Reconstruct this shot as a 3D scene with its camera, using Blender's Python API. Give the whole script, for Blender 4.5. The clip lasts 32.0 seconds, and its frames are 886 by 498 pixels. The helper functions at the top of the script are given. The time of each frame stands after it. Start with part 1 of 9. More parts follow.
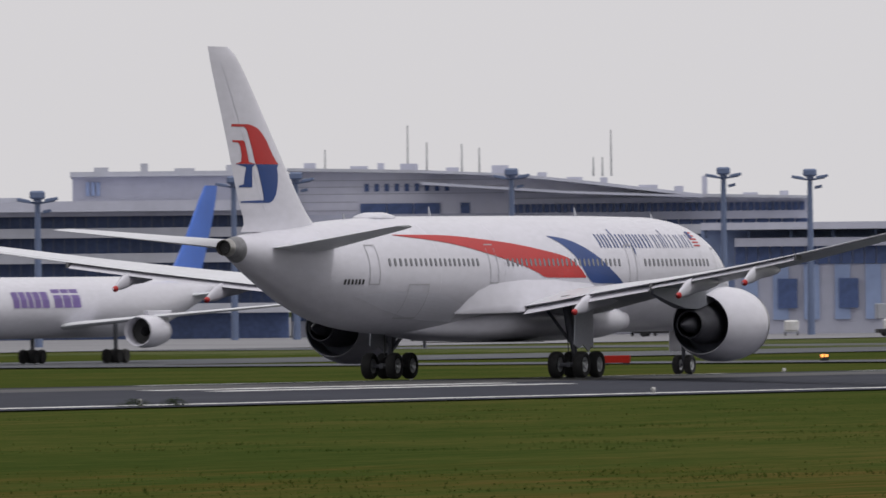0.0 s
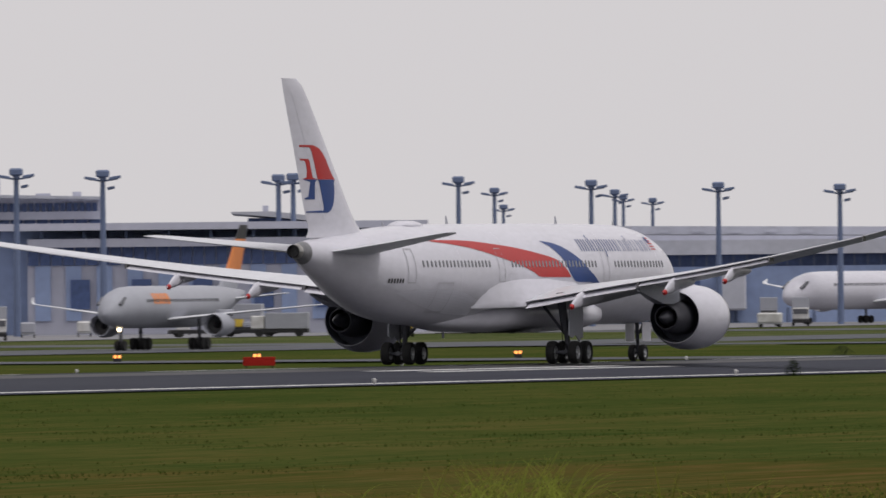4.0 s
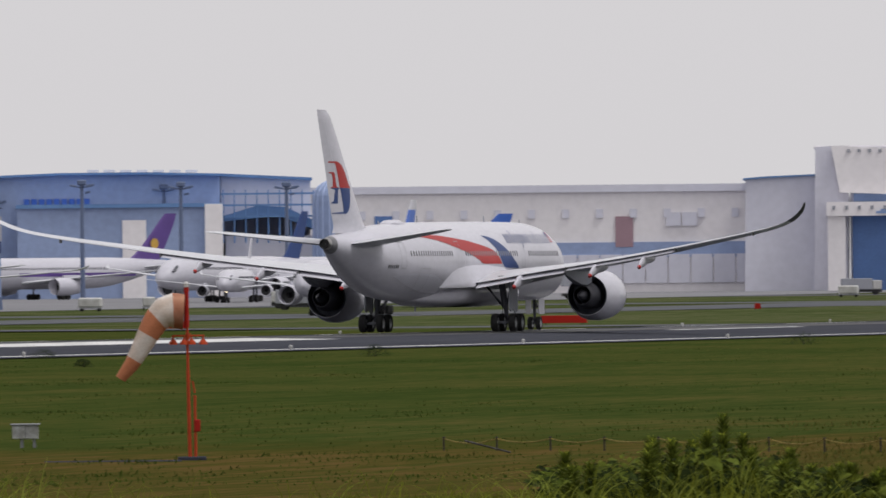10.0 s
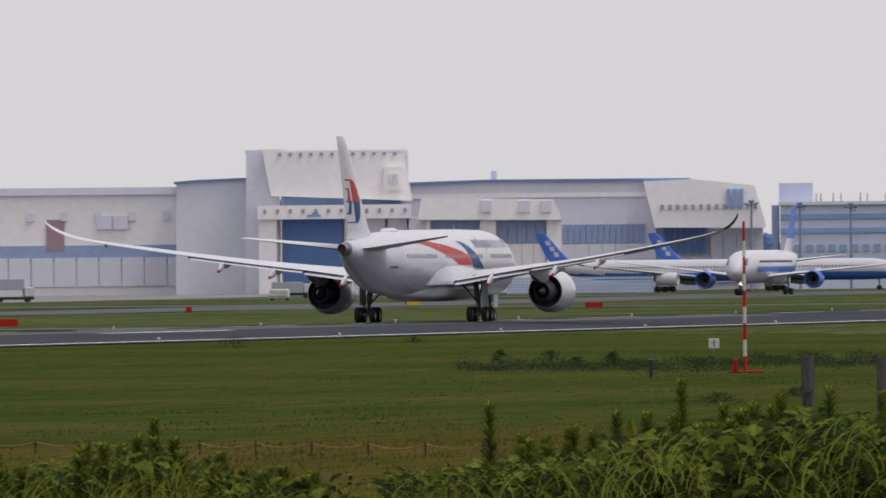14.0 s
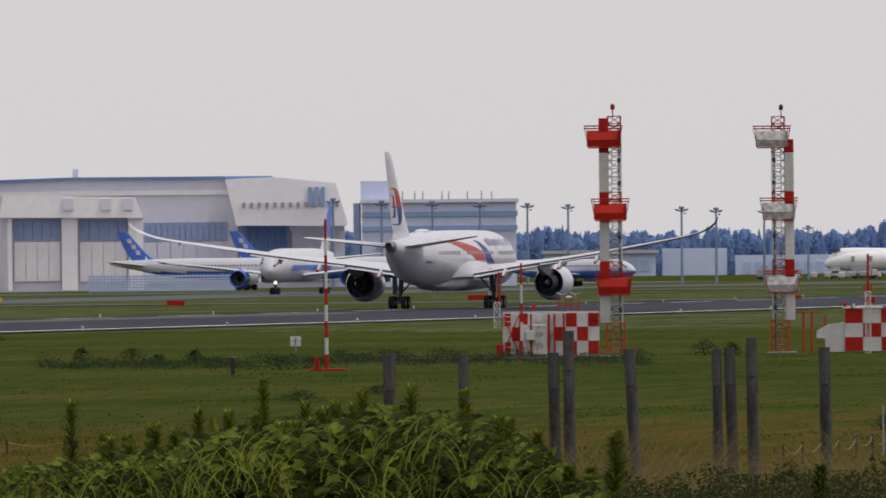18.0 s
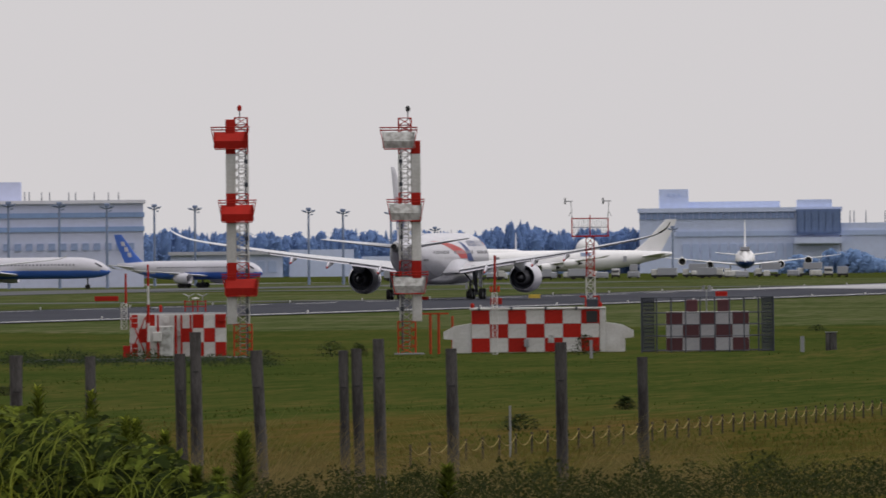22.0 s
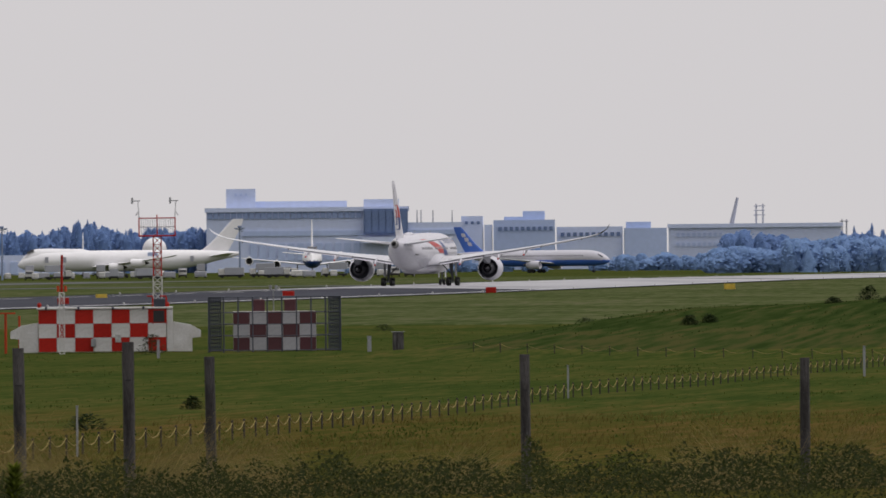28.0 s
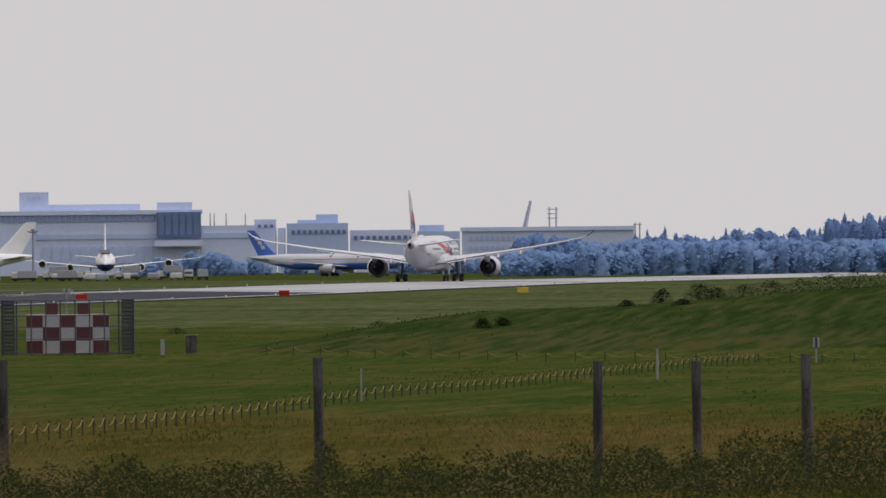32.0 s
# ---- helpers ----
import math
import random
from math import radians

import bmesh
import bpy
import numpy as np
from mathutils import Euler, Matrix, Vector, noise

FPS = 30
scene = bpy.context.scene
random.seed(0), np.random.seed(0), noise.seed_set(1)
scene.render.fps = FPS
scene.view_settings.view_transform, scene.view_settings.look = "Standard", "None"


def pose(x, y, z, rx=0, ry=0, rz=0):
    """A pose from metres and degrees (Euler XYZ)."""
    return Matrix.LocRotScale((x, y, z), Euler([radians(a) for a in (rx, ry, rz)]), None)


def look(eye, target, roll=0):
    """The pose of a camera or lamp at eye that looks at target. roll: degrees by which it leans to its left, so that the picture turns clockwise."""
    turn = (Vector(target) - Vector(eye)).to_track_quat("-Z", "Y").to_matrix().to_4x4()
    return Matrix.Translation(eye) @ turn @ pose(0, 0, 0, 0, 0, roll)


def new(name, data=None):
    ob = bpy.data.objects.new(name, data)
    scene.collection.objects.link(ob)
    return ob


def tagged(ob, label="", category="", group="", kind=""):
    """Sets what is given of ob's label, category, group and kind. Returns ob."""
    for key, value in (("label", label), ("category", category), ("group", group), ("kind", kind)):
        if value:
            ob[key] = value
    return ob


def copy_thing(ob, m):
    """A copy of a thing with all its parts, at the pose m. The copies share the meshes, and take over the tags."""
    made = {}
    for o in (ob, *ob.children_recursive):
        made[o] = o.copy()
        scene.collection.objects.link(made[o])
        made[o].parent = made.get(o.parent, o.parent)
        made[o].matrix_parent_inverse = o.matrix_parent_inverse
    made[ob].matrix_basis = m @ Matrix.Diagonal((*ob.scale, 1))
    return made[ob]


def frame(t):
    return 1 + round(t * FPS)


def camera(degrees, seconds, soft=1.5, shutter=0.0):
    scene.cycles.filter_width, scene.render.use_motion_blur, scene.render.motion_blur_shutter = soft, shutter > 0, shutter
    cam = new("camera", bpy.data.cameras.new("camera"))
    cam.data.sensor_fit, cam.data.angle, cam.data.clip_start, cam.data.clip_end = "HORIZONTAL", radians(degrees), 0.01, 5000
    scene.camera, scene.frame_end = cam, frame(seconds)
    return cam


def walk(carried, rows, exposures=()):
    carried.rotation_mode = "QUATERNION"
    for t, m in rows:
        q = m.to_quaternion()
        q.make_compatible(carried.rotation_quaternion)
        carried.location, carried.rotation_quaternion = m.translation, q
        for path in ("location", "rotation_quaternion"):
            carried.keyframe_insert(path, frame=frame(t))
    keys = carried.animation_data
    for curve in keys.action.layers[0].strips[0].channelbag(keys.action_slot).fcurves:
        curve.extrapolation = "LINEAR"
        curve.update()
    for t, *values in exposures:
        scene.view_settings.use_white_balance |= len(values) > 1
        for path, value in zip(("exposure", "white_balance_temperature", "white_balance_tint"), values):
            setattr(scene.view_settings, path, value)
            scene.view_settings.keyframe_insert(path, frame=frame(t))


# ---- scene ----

# ---------------------------------------------------------------- camera
cam = camera(3.9335, 32.0, soft=1.6, shutter=0.4)
EYE = 4.6

# seconds, bearing to the left of the runway's direction, pitch, roll
PATH = (
    (0, 22.6704, 0.1630, 0.5674),
    (0.5, 22.2685, 0.1645, 0.5680),
    (1, 21.8777, 0.1639, 0.5685),
    (1.5, 21.4862, 0.1609, 0.5690),
    (2, 21.0998, 0.1564, 0.5694),
    (2.5, 20.6938, 0.1503, 0.5698),
    (4.5, 19.1465, 0.1325, 0.5712),
    (5, 18.7496, 0.1274, 0.5715),
    (5.5, 18.3331, 0.1221, 0.5718),
    (6, 17.9307, 0.1139, 0.5721),
    (6.5, 17.5198, 0.1059, 0.5723),
    (7, 17.1171, 0.0924, 0.5725),
    (7.5, 16.7648, 0.0794, 0.5726),
    (8, 16.4083, 0.0683, 0.5727),
    (8.5, 16.0180, 0.0596, 0.5728),
    (9, 15.6544, 0.0540, 0.5729),
    (9.5, 15.3151, 0.0501, 0.5729),
    (10, 14.9952, 0.0464, 0.5730),
    (10.5, 14.6670, 0.0448, 0.5730),
    (11, 14.3085, 0.0419, 0.5729),
    (11.5, 13.9488, 0.0380, 0.5729),
    (12, 13.6229, 0.0370, 0.5729),
    (12.5, 13.3280, 0.0374, 0.5728),
    (13, 13.0261, 0.0384, 0.5727),
    (13.5, 12.7363, 0.0377, 0.5726),
    (14, 12.4686, 0.0372, 0.5725),
    (14.5, 12.2110, 0.0369, 0.5724),
    (15, 11.9685, 0.0335, 0.5723),
    (15.5, 11.7275, 0.0277, 0.5722),
    (17.5, 10.8064, 0.0114, 0.5716),
    (18, 10.6107, 0.0098, 0.5715),
    (18.5, 10.3910, 0.0075, 0.5713),
    (19, 10.1416, 0.0045, 0.5711),
    (19.5, 9.8991, 0.0038, 0.5709),
    (20, 9.7156, 0.0048, 0.5708),
    (20.5, 9.5531, 0.0041, 0.5706),
    (21, 9.3919, 0.0032, 0.5705),
    (21.5, 9.1924, 0.0008, 0.5703),
    (22, 8.9538, -0.0008, 0.5701),
    (22.5, 8.7249, -0.0023, 0.5698),
    (23, 8.5660, -0.0060, 0.5697),
    (23.5, 8.4134, -0.0092, 0.5695),
    (24, 8.2549, -0.0121, 0.5693),
    (24.5, 8.0971, -0.0138, 0.5691),
    (25, 7.9163, -0.0183, 0.5689),
    (25.5, 7.7467, -0.0186, 0.5687),
    (27.5, 7.1884, -0.0232, 0.5680),
    (28, 7.0311, -0.0213, 0.5678),
    (28.5, 6.9200, -0.0186, 0.5677),
    (29, 6.8179, -0.0181, 0.5675),
    (29.5, 6.7098, -0.0187, 0.5674),
    (30, 6.5712, -0.0176, 0.5672),
    (30.5, 6.4142, -0.0172, 0.5670),
    (31, 6.3042, -0.0176, 0.5668),
    (31.5, 6.2152, -0.0157, 0.5667),
    (32, 6.1127, -0.0157, 0.5665),
)
walk(cam, [(t, pose(0, 0, EYE, 90 + p, r, b)) for t, b, p, r in PATH],
     exposures=[(0, 0.05, 6500, 10), (2.5, 0.05, 6500, 10), (4.8, -0.02, 6620, 11.5), (7.0, -0.02, 6620, 11.5), (8.0, 0.04, 6520, 10), (11.0, 0.04, 6520, 10), (13.0, 0.07, 6520, 10), (15.0, 0.07, 6520, 10), (18.5, 0.02, 6600, 11), (24, -0.01, 6600, 11), (32, -0.04, 6590, 11)])

# ---------------------------------------------------------------- daylight, thin overcast
world = bpy.data.worlds.new("overcast_sky")
scene.world = world
world.use_nodes = True
wn, wl = world.node_tree.nodes, world.node_tree.links
wn.clear()
sky = wn.new("ShaderNodeTexSky")
sky.sky_type = "NISHITA"
sky.sun_disc = False
sky.sun_elevation = radians(66)
sky.sun_rotation = radians(97)
sky.air_density, sky.dust_density, sky.ozone_density = 1.0, 6.0, 1.0
grey = wn.new("ShaderNodeHueSaturation")
grey.inputs["Saturation"].default_value = 0.10
cloud = wn.new("ShaderNodeMix")
cloud.data_type = "RGBA"
cloud.inputs[0].default_value = 0.82
cloud.inputs[7].default_value = (6.30, 6.16, 6.33, 1)
bg = wn.new("ShaderNodeBackground")
bg.inputs[1].default_value = 0.122
wout = wn.new("ShaderNodeOutputWorld")
wl.new(sky.outputs[0], grey.inputs["Color"])
wl.new(grey.outputs[0], cloud.inputs[6])
wl.new(cloud.outputs[2], bg.inputs[0])
wl.new(bg.outputs[0], wout.inputs[0])

sun_data = bpy.data.lights.new("sun", "SUN")
sun_data.energy, sun_data.angle, sun_data.color = 1.42, radians(14), (1.0, 0.97, 0.93)
sun = new("sun", sun_data)
sun.matrix_basis = look((26.5, -3.3, 60), (0, 0, 0))


# ---------------------------------------------------------------- materials
def material(name, color, rough=0.6, metal=0.0, vary=0.12, scale=1.0, bump=0.0, grain=0.0, second=None, amount=0.5,
             stretch=(1, 1, 1), emit=0.0, obj_random=0.0, coat=0.0, fine=12.0, spec=0.5):
    """A surface with patches at two scales, optional second tone, relief and piece-to-piece variation."""
    m = bpy.data.materials.new(name)
    m.use_nodes = True
    n, l = m.node_tree.nodes, m.node_tree.links
    b = n["Principled BSDF"]
    b.inputs["Roughness"].default_value, b.inputs["Metallic"].default_value = rough, metal
    b.inputs["Specular IOR Level"].default_value = spec
    if coat:
        b.inputs["Coat Weight"].default_value, b.inputs["Coat Roughness"].default_value = coat, 0.07
    tc, mp = n.new("ShaderNodeTexCoord"), n.new("ShaderNodeMapping")
    mp.inputs["Scale"].default_value = stretch
    l.new(tc.outputs["Object"], mp.inputs[0])
    big, small = n.new("ShaderNodeTexNoise"), n.new("ShaderNodeTexNoise")
    big.inputs["Scale"].default_value, small.inputs["Scale"].default_value = scale, scale * fine
    big.inputs["Detail"].default_value, small.inputs["Detail"].default_value = 5, 4
    for x in (big, small):
        l.new(mp.outputs[0], x.inputs["Vector"])
    ramp = n.new("ShaderNodeValToRGB")
    c = Vector(color[:3])
    d = Vector((second or tuple(c * (1 - 1.6 * vary)))[:3])
    ramp.color_ramp.elements[0].position, ramp.color_ramp.elements[1].position = 0.5 - amount * 0.4, 0.5 + amount * 0.4
    ramp.color_ramp.elements[0].color, ramp.color_ramp.elements[1].color = (*d, 1), (*c, 1)
    l.new(big.outputs[0], ramp.inputs[0])
    fine_mix = n.new("ShaderNodeHueSaturation")
    mr = n.new("ShaderNodeMapRange")
    mr.inputs[1].default_value, mr.inputs[2].default_value = 0.3, 0.7
    mr.inputs[3].default_value, mr.inputs[4].default_value = 1 - vary - grain, 1 + vary * 0.6 + grain
    l.new(small.outputs[0], mr.inputs[0])
    l.new(ramp.outputs[0], fine_mix.inputs["Color"])
    out = mr.outputs[0]
    if obj_random:
        info, mr2, mul = n.new("ShaderNodeObjectInfo"), n.new("ShaderNodeMapRange"), n.new("ShaderNodeMath")
        mr2.inputs[3].default_value, mr2.inputs[4].default_value = 1 - obj_random, 1 + obj_random
        mul.operation = "MULTIPLY"
        l.new(info.outputs["Random"], mr2.inputs[0])
        l.new(mr2.outputs[0], mul.inputs[0])
        l.new(out, mul.inputs[1])
        out = mul.outputs[0]
    l.new(out, fine_mix.inputs["Value"])
    l.new(fine_mix.outputs[0], b.inputs["Base Color"])
    if bump:
        bp = n.new("ShaderNodeBump")
        bp.inputs["Strength"].default_value, bp.inputs["Distance"].default_value = 0.6, bump
        l.new(small.outputs[0], bp.inputs["Height"])
        l.new(bp.outputs[0], b.inputs["Normal"])
    if emit:
        l.new(fine_mix.outputs[0], b.inputs["Emission Color"])
        b.inputs["Emission Strength"].default_value = emit
    return m


def leafy(name, color, second, scale=0.4, spread=0.35, through_light=0.5):
    """Foliage: tone differs from clump to clump and from island to island."""
    m = material(name, color, 0.65, vary=0.2, scale=scale, second=second, amount=0.6)
    n, l = m.node_tree.nodes, m.node_tree.links
    b = n["Principled BSDF"]
    geo, mr, hs = n.new("ShaderNodeNewGeometry"), n.new("ShaderNodeMapRange"), n.new("ShaderNodeHueSaturation")
    mr.inputs[3].default_value, mr.inputs[4].default_value = 1 - spread, 1 + spread
    l.new(geo.outputs["Random Per Island"], mr.inputs[0])
    l.new(b.inputs["Base Color"].links[0].from_socket, hs.inputs["Color"])
    l.new(mr.outputs[0], hs.inputs["Value"])
    l.new(hs.outputs[0], b.inputs["Base Color"])
    b.inputs["Specular IOR Level"].default_value = 0.04
    tr, mix = n.new("ShaderNodeBsdfTranslucent"), n.new("ShaderNodeMixShader")
    mix.inputs[0].default_value = through_light
    l.new(hs.outputs[0], tr.inputs["Color"])
    l.new(b.outputs[0], mix.inputs[1])
    l.new(tr.outputs[0], mix.inputs[2])
    l.new(mix.outputs[0], n["Material Output"].inputs["Surface"])
    return m


M_WHITE = material("white_aircraft_paint", (0.535, 0.53, 0.59), 0.22, vary=0.05, scale=0.25, stretch=(1, 0.35, 1), spec=0.10)
M_SWOOSH = material("pale_silver_paint", (0.52, 0.52, 0.585), 0.36, vary=0.04, scale=0.4)
M_GREYPAINT = material("light_grey_paint", (0.33, 0.34, 0.385), 0.45, spec=0.12, vary=0.05, scale=0.5)
M_WINGGREY = material("wing_grey_paint", (0.56, 0.57, 0.61), 0.4, vary=0.06, scale=0.4, stretch=(1, 0.3, 1), spec=0.08)
M_RED = material("red_livery_paint", (0.38, 0.018, 0.018), 0.5, vary=0.06, scale=0.5, coat=0.05, spec=0.3)
M_NAVY = material("navy_livery_paint", (0.012, 0.042, 0.17), 0.5, vary=0.06, scale=0.5, coat=0.05, spec=0.3)
M_BLUE = material("blue_livery_paint", (0.045, 0.14, 0.55), 0.4, vary=0.08, scale=0.5)
M_PURPLE = material("purple_livery_paint", (0.10, 0.05, 0.24), 0.4, vary=0.08, scale=0.5)
M_GOLD = material("gold_livery_paint", (0.55, 0.33, 0.06), 0.4, vary=0.08, scale=0.5)
M_ORANGE = material("orange_livery_paint", (0.65, 0.2, 0.04), 0.45, vary=0.08, scale=0.5)
M_DARKGLASS = material("dark_window_glass", (0.095, 0.097, 0.115), 0.15, vary=0.1, scale=2)
M_BLACK = material("black_composite", (0.010, 0.010, 0.013), 0.5, vary=0.2, scale=2)
M_TYRE = material("tyre_rubber", (0.014, 0.014, 0.015), 0.85, vary=0.25, scale=3, bump=0.004)
M_RIM = material("wheel_rim_metal", (0.42, 0.43, 0.45), 0.35, 0.7, vary=0.15, scale=6)
M_STEEL = material("bare_metal", (0.40, 0.39, 0.37), 0.32, 0.85, vary=0.15, scale=3)
M_DUCT = material("grey_duct_lining", (0.15, 0.16, 0.20), 0.55, vary=0.2, scale=2, spec=0.2)
M_TAILCONE = material("dull_metal_tail_cone", (0.20, 0.20, 0.215), 0.5, 0.3, vary=0.2, scale=3)
# white for far hulls, raised to paint in the brightening by haze
M_HAZEWHITE = material("haze_brightened_white_paint", (0.78, 0.775, 0.80), 0.35, vary=0.04, scale=0.3, spec=0.15)
M_HOT = material("heat_stained_nozzle", (0.10, 0.10, 0.12), 0.5, 0.4, vary=0.2, scale=2)
M_STRUT = material("gear_strut_paint", (0.085, 0.09, 0.11), 0.45, vary=0.15, scale=4)
M_DOORSEAM = material("door_edge_grey", (0.30, 0.30, 0.33), 0.5, vary=0.08, scale=2)
M_SEAM = material("panel_seam_dark", (0.16, 0.16, 0.17), 0.6, vary=0.1, scale=2)
M_LAMPWARM = material("warm_lamp_glow", (1.0, 0.8, 0.5), 0.4, vary=0.02, emit=5.0)
M_LAMPAMBER = material("amber_lamp_glow", (1.0, 0.35, 0.08), 0.4, vary=0.02, emit=2.0)
M_ASPHALT = material("runway_asphalt", (0.050, 0.053, 0.066), 0.9, vary=0.14, scale=0.05, second=(0.038, 0.040, 0.052), bump=0.01, spec=0.02,
                     stretch=(1.6, 0.25, 1), fine=30)
M_RUNWAYGLARE = material("glare_pale_runway", (0.40, 0.40, 0.42), 0.9, vary=0.10, scale=0.03, second=(0.24, 0.24, 0.26), stretch=(1, 0.3, 1), spec=0.2)
M_RUBBER = material("tyre_mark_asphalt", (0.03, 0.03, 0.033), 0.7, vary=0.3, scale=0.2, stretch=(2, 0.08, 1))
M_TAXI = material("taxiway_asphalt", (0.10, 0.104, 0.116), 0.9, vary=0.14, scale=0.04, second=(0.08, 0.084, 0.094), spec=0.05)
M_APRON = material("apron_concrete", (0.20, 0.20, 0.215), 0.9, vary=0.12, scale=0.03, second=(0.16, 0.16, 0.175), spec=0.2)
M_LINE = material("worn_white_line_paint", (0.70, 0.70, 0.70), 0.7, vary=0.12, scale=0.5, second=(0.42, 0.42, 0.42), amount=0.35)
M_YLINE = material("yellow_line_paint", (0.6, 0.42, 0.05), 0.7, vary=0.15, scale=0.5)
M_WALL = material("pale_grey_wall_panels", (0.68, 0.68, 0.76), 0.7, vary=0.05, scale=0.05, second=(0.62, 0.62, 0.71), spec=0.2)
M_WALLW = material("off_white_wall_panels", (0.86, 0.83, 0.84), 0.7, vary=0.05, scale=0.05, second=(0.80, 0.77, 0.79), spec=0.2)
M_WALLB = material("blue_grey_wall_cladding", (0.31, 0.39, 0.60), 0.6, vary=0.08, scale=0.06, spec=0.2)
# far cargo colours: distance haze mixed into walls, cladding and glass
M_HAZEWALL = material("haze_tinted_cargo_panels", (0.55, 0.62, 0.82), 0.7, vary=0.05, scale=0.05, second=(0.50, 0.57, 0.77), spec=0.2)
M_HAZEBLUE = material("haze_tinted_light_blue", (0.42, 0.51, 0.74), 0.7, vary=0.05, scale=0.05, spec=0.2)
M_HAZEGLASS = material("haze_tinted_cargo_glazing", (0.14, 0.20, 0.36), 0.4, vary=0.1, scale=0.1, spec=0.2)
M_HAZEBAND = material("haze_tinted_window_band", (0.27, 0.35, 0.57), 0.5, vary=0.08, scale=0.1, spec=0.2)
M_ROOFG = material("grey_metal_roof", (0.45, 0.46, 0.52), 0.6, 0.0, vary=0.08, scale=0.05, spec=0.2)
M_ROOFB = material("blue_metal_roof", (0.13, 0.26, 0.52), 0.5, 0.1, vary=0.1, scale=0.05)
M_GLASSB = material("blue_tinted_facade_glass", (0.085, 0.130, 0.290), 0.3, vary=0.2, scale=0.12, spec=0.3)
M_DOORB = material("blue_hangar_door", (0.10, 0.20, 0.46), 0.6, vary=0.08, scale=0.2)
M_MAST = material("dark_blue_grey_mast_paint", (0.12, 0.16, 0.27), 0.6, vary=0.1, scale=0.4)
# next three: mast, glass and wall colours paled towards blue for haze
M_HAZEMAST = material("haze_paled_mast_paint", (0.19, 0.245, 0.38), 0.6, vary=0.1, scale=0.4)
M_HAZEHANGARGLASS = material("haze_paled_hangar_glazing", (0.30, 0.38, 0.60), 0.4, vary=0.12, scale=0.12, spec=0.2)
M_HAZEBLOCK = material("haze_tinted_block_panels", (0.56, 0.60, 0.78), 0.7, vary=0.05, scale=0.05, second=(0.51, 0.55, 0.73), spec=0.2)
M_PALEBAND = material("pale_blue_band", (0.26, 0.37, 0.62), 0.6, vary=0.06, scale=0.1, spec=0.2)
M_PALEMAROON = material("pale_maroon_door", (0.36, 0.23, 0.27), 0.7, vary=0.06, scale=0.2)
M_MESHWHITE = material("mesh_dimmed_white_panels", (0.37, 0.37, 0.40), 0.7, vary=0.1, scale=0.8, obj_random=0.06)
M_TERMWALL = material("grey_terminal_panels", (0.49, 0.50, 0.59), 0.7, vary=0.06, scale=0.05, second=(0.43, 0.44, 0.53), spec=0.2)
M_CAGE = material("dark_steel_mesh", (0.034, 0.040, 0.060), 0.6, vary=0.12, scale=1.0)
M_SIGNRED = material("signal_red_paint", (0.36, 0.016, 0.010), 0.7, spec=0.15, vary=0.12, scale=0.7, obj_random=0.12)
M_MESHRED = material("mesh_dimmed_red_paint", (0.075, 0.015, 0.022), 0.6, vary=0.12, scale=0.7, obj_random=0.1)
M_SIGNWHITE = material("weathered_white_paint", (0.57, 0.57, 0.575), 0.6, vary=0.12, scale=0.8, second=(0.40, 0.39, 0.38), obj_random=0.06)
M_INTORANGE = material("international_orange_paint", (0.46, 0.06, 0.02), 0.7, spec=0.15, vary=0.15, scale=1.0)
M_GREYSTEEL = material("galvanised_steel", (0.30, 0.31, 0.33), 0.5, 0.4, vary=0.15, scale=1.5)
M_ANTGREY = material("stained_grey_antenna_shell", (0.44, 0.45, 0.45), 0.7, vary=0.2, scale=3.6, second=(0.24, 0.24, 0.23), amount=0.3)
M_SOCKB = material("faded_brown_sock_cloth", (0.30, 0.11, 0.06), 0.9, vary=0.15, scale=2, second=(0.42, 0.22, 0.14))
M_SOCKW = material("faded_white_sock_cloth", (0.62, 0.58, 0.55), 0.9, vary=0.12, scale=2, second=(0.50, 0.38, 0.30))
M_SOCKO = material("orange_sock_cloth", (0.50, 0.18, 0.085), 0.9, vary=0.12, scale=2)
M_WOODPOST = material("weathered_grey_timber", (0.112, 0.108, 0.108), 0.95, spec=0.1, vary=0.35, scale=2.0, second=(0.022, 0.020, 0.020), bump=0.02,
                      stretch=(4, 4, 0.6), obj_random=0.2)
M_OLDPOST = material("rusted_dark_post", (0.035, 0.028, 0.022), 0.9, vary=0.25, scale=4)
M_ROPE = material("yellow_black_chain", (0.27, 0.20, 0.045), 0.8, vary=0.25, scale=6)
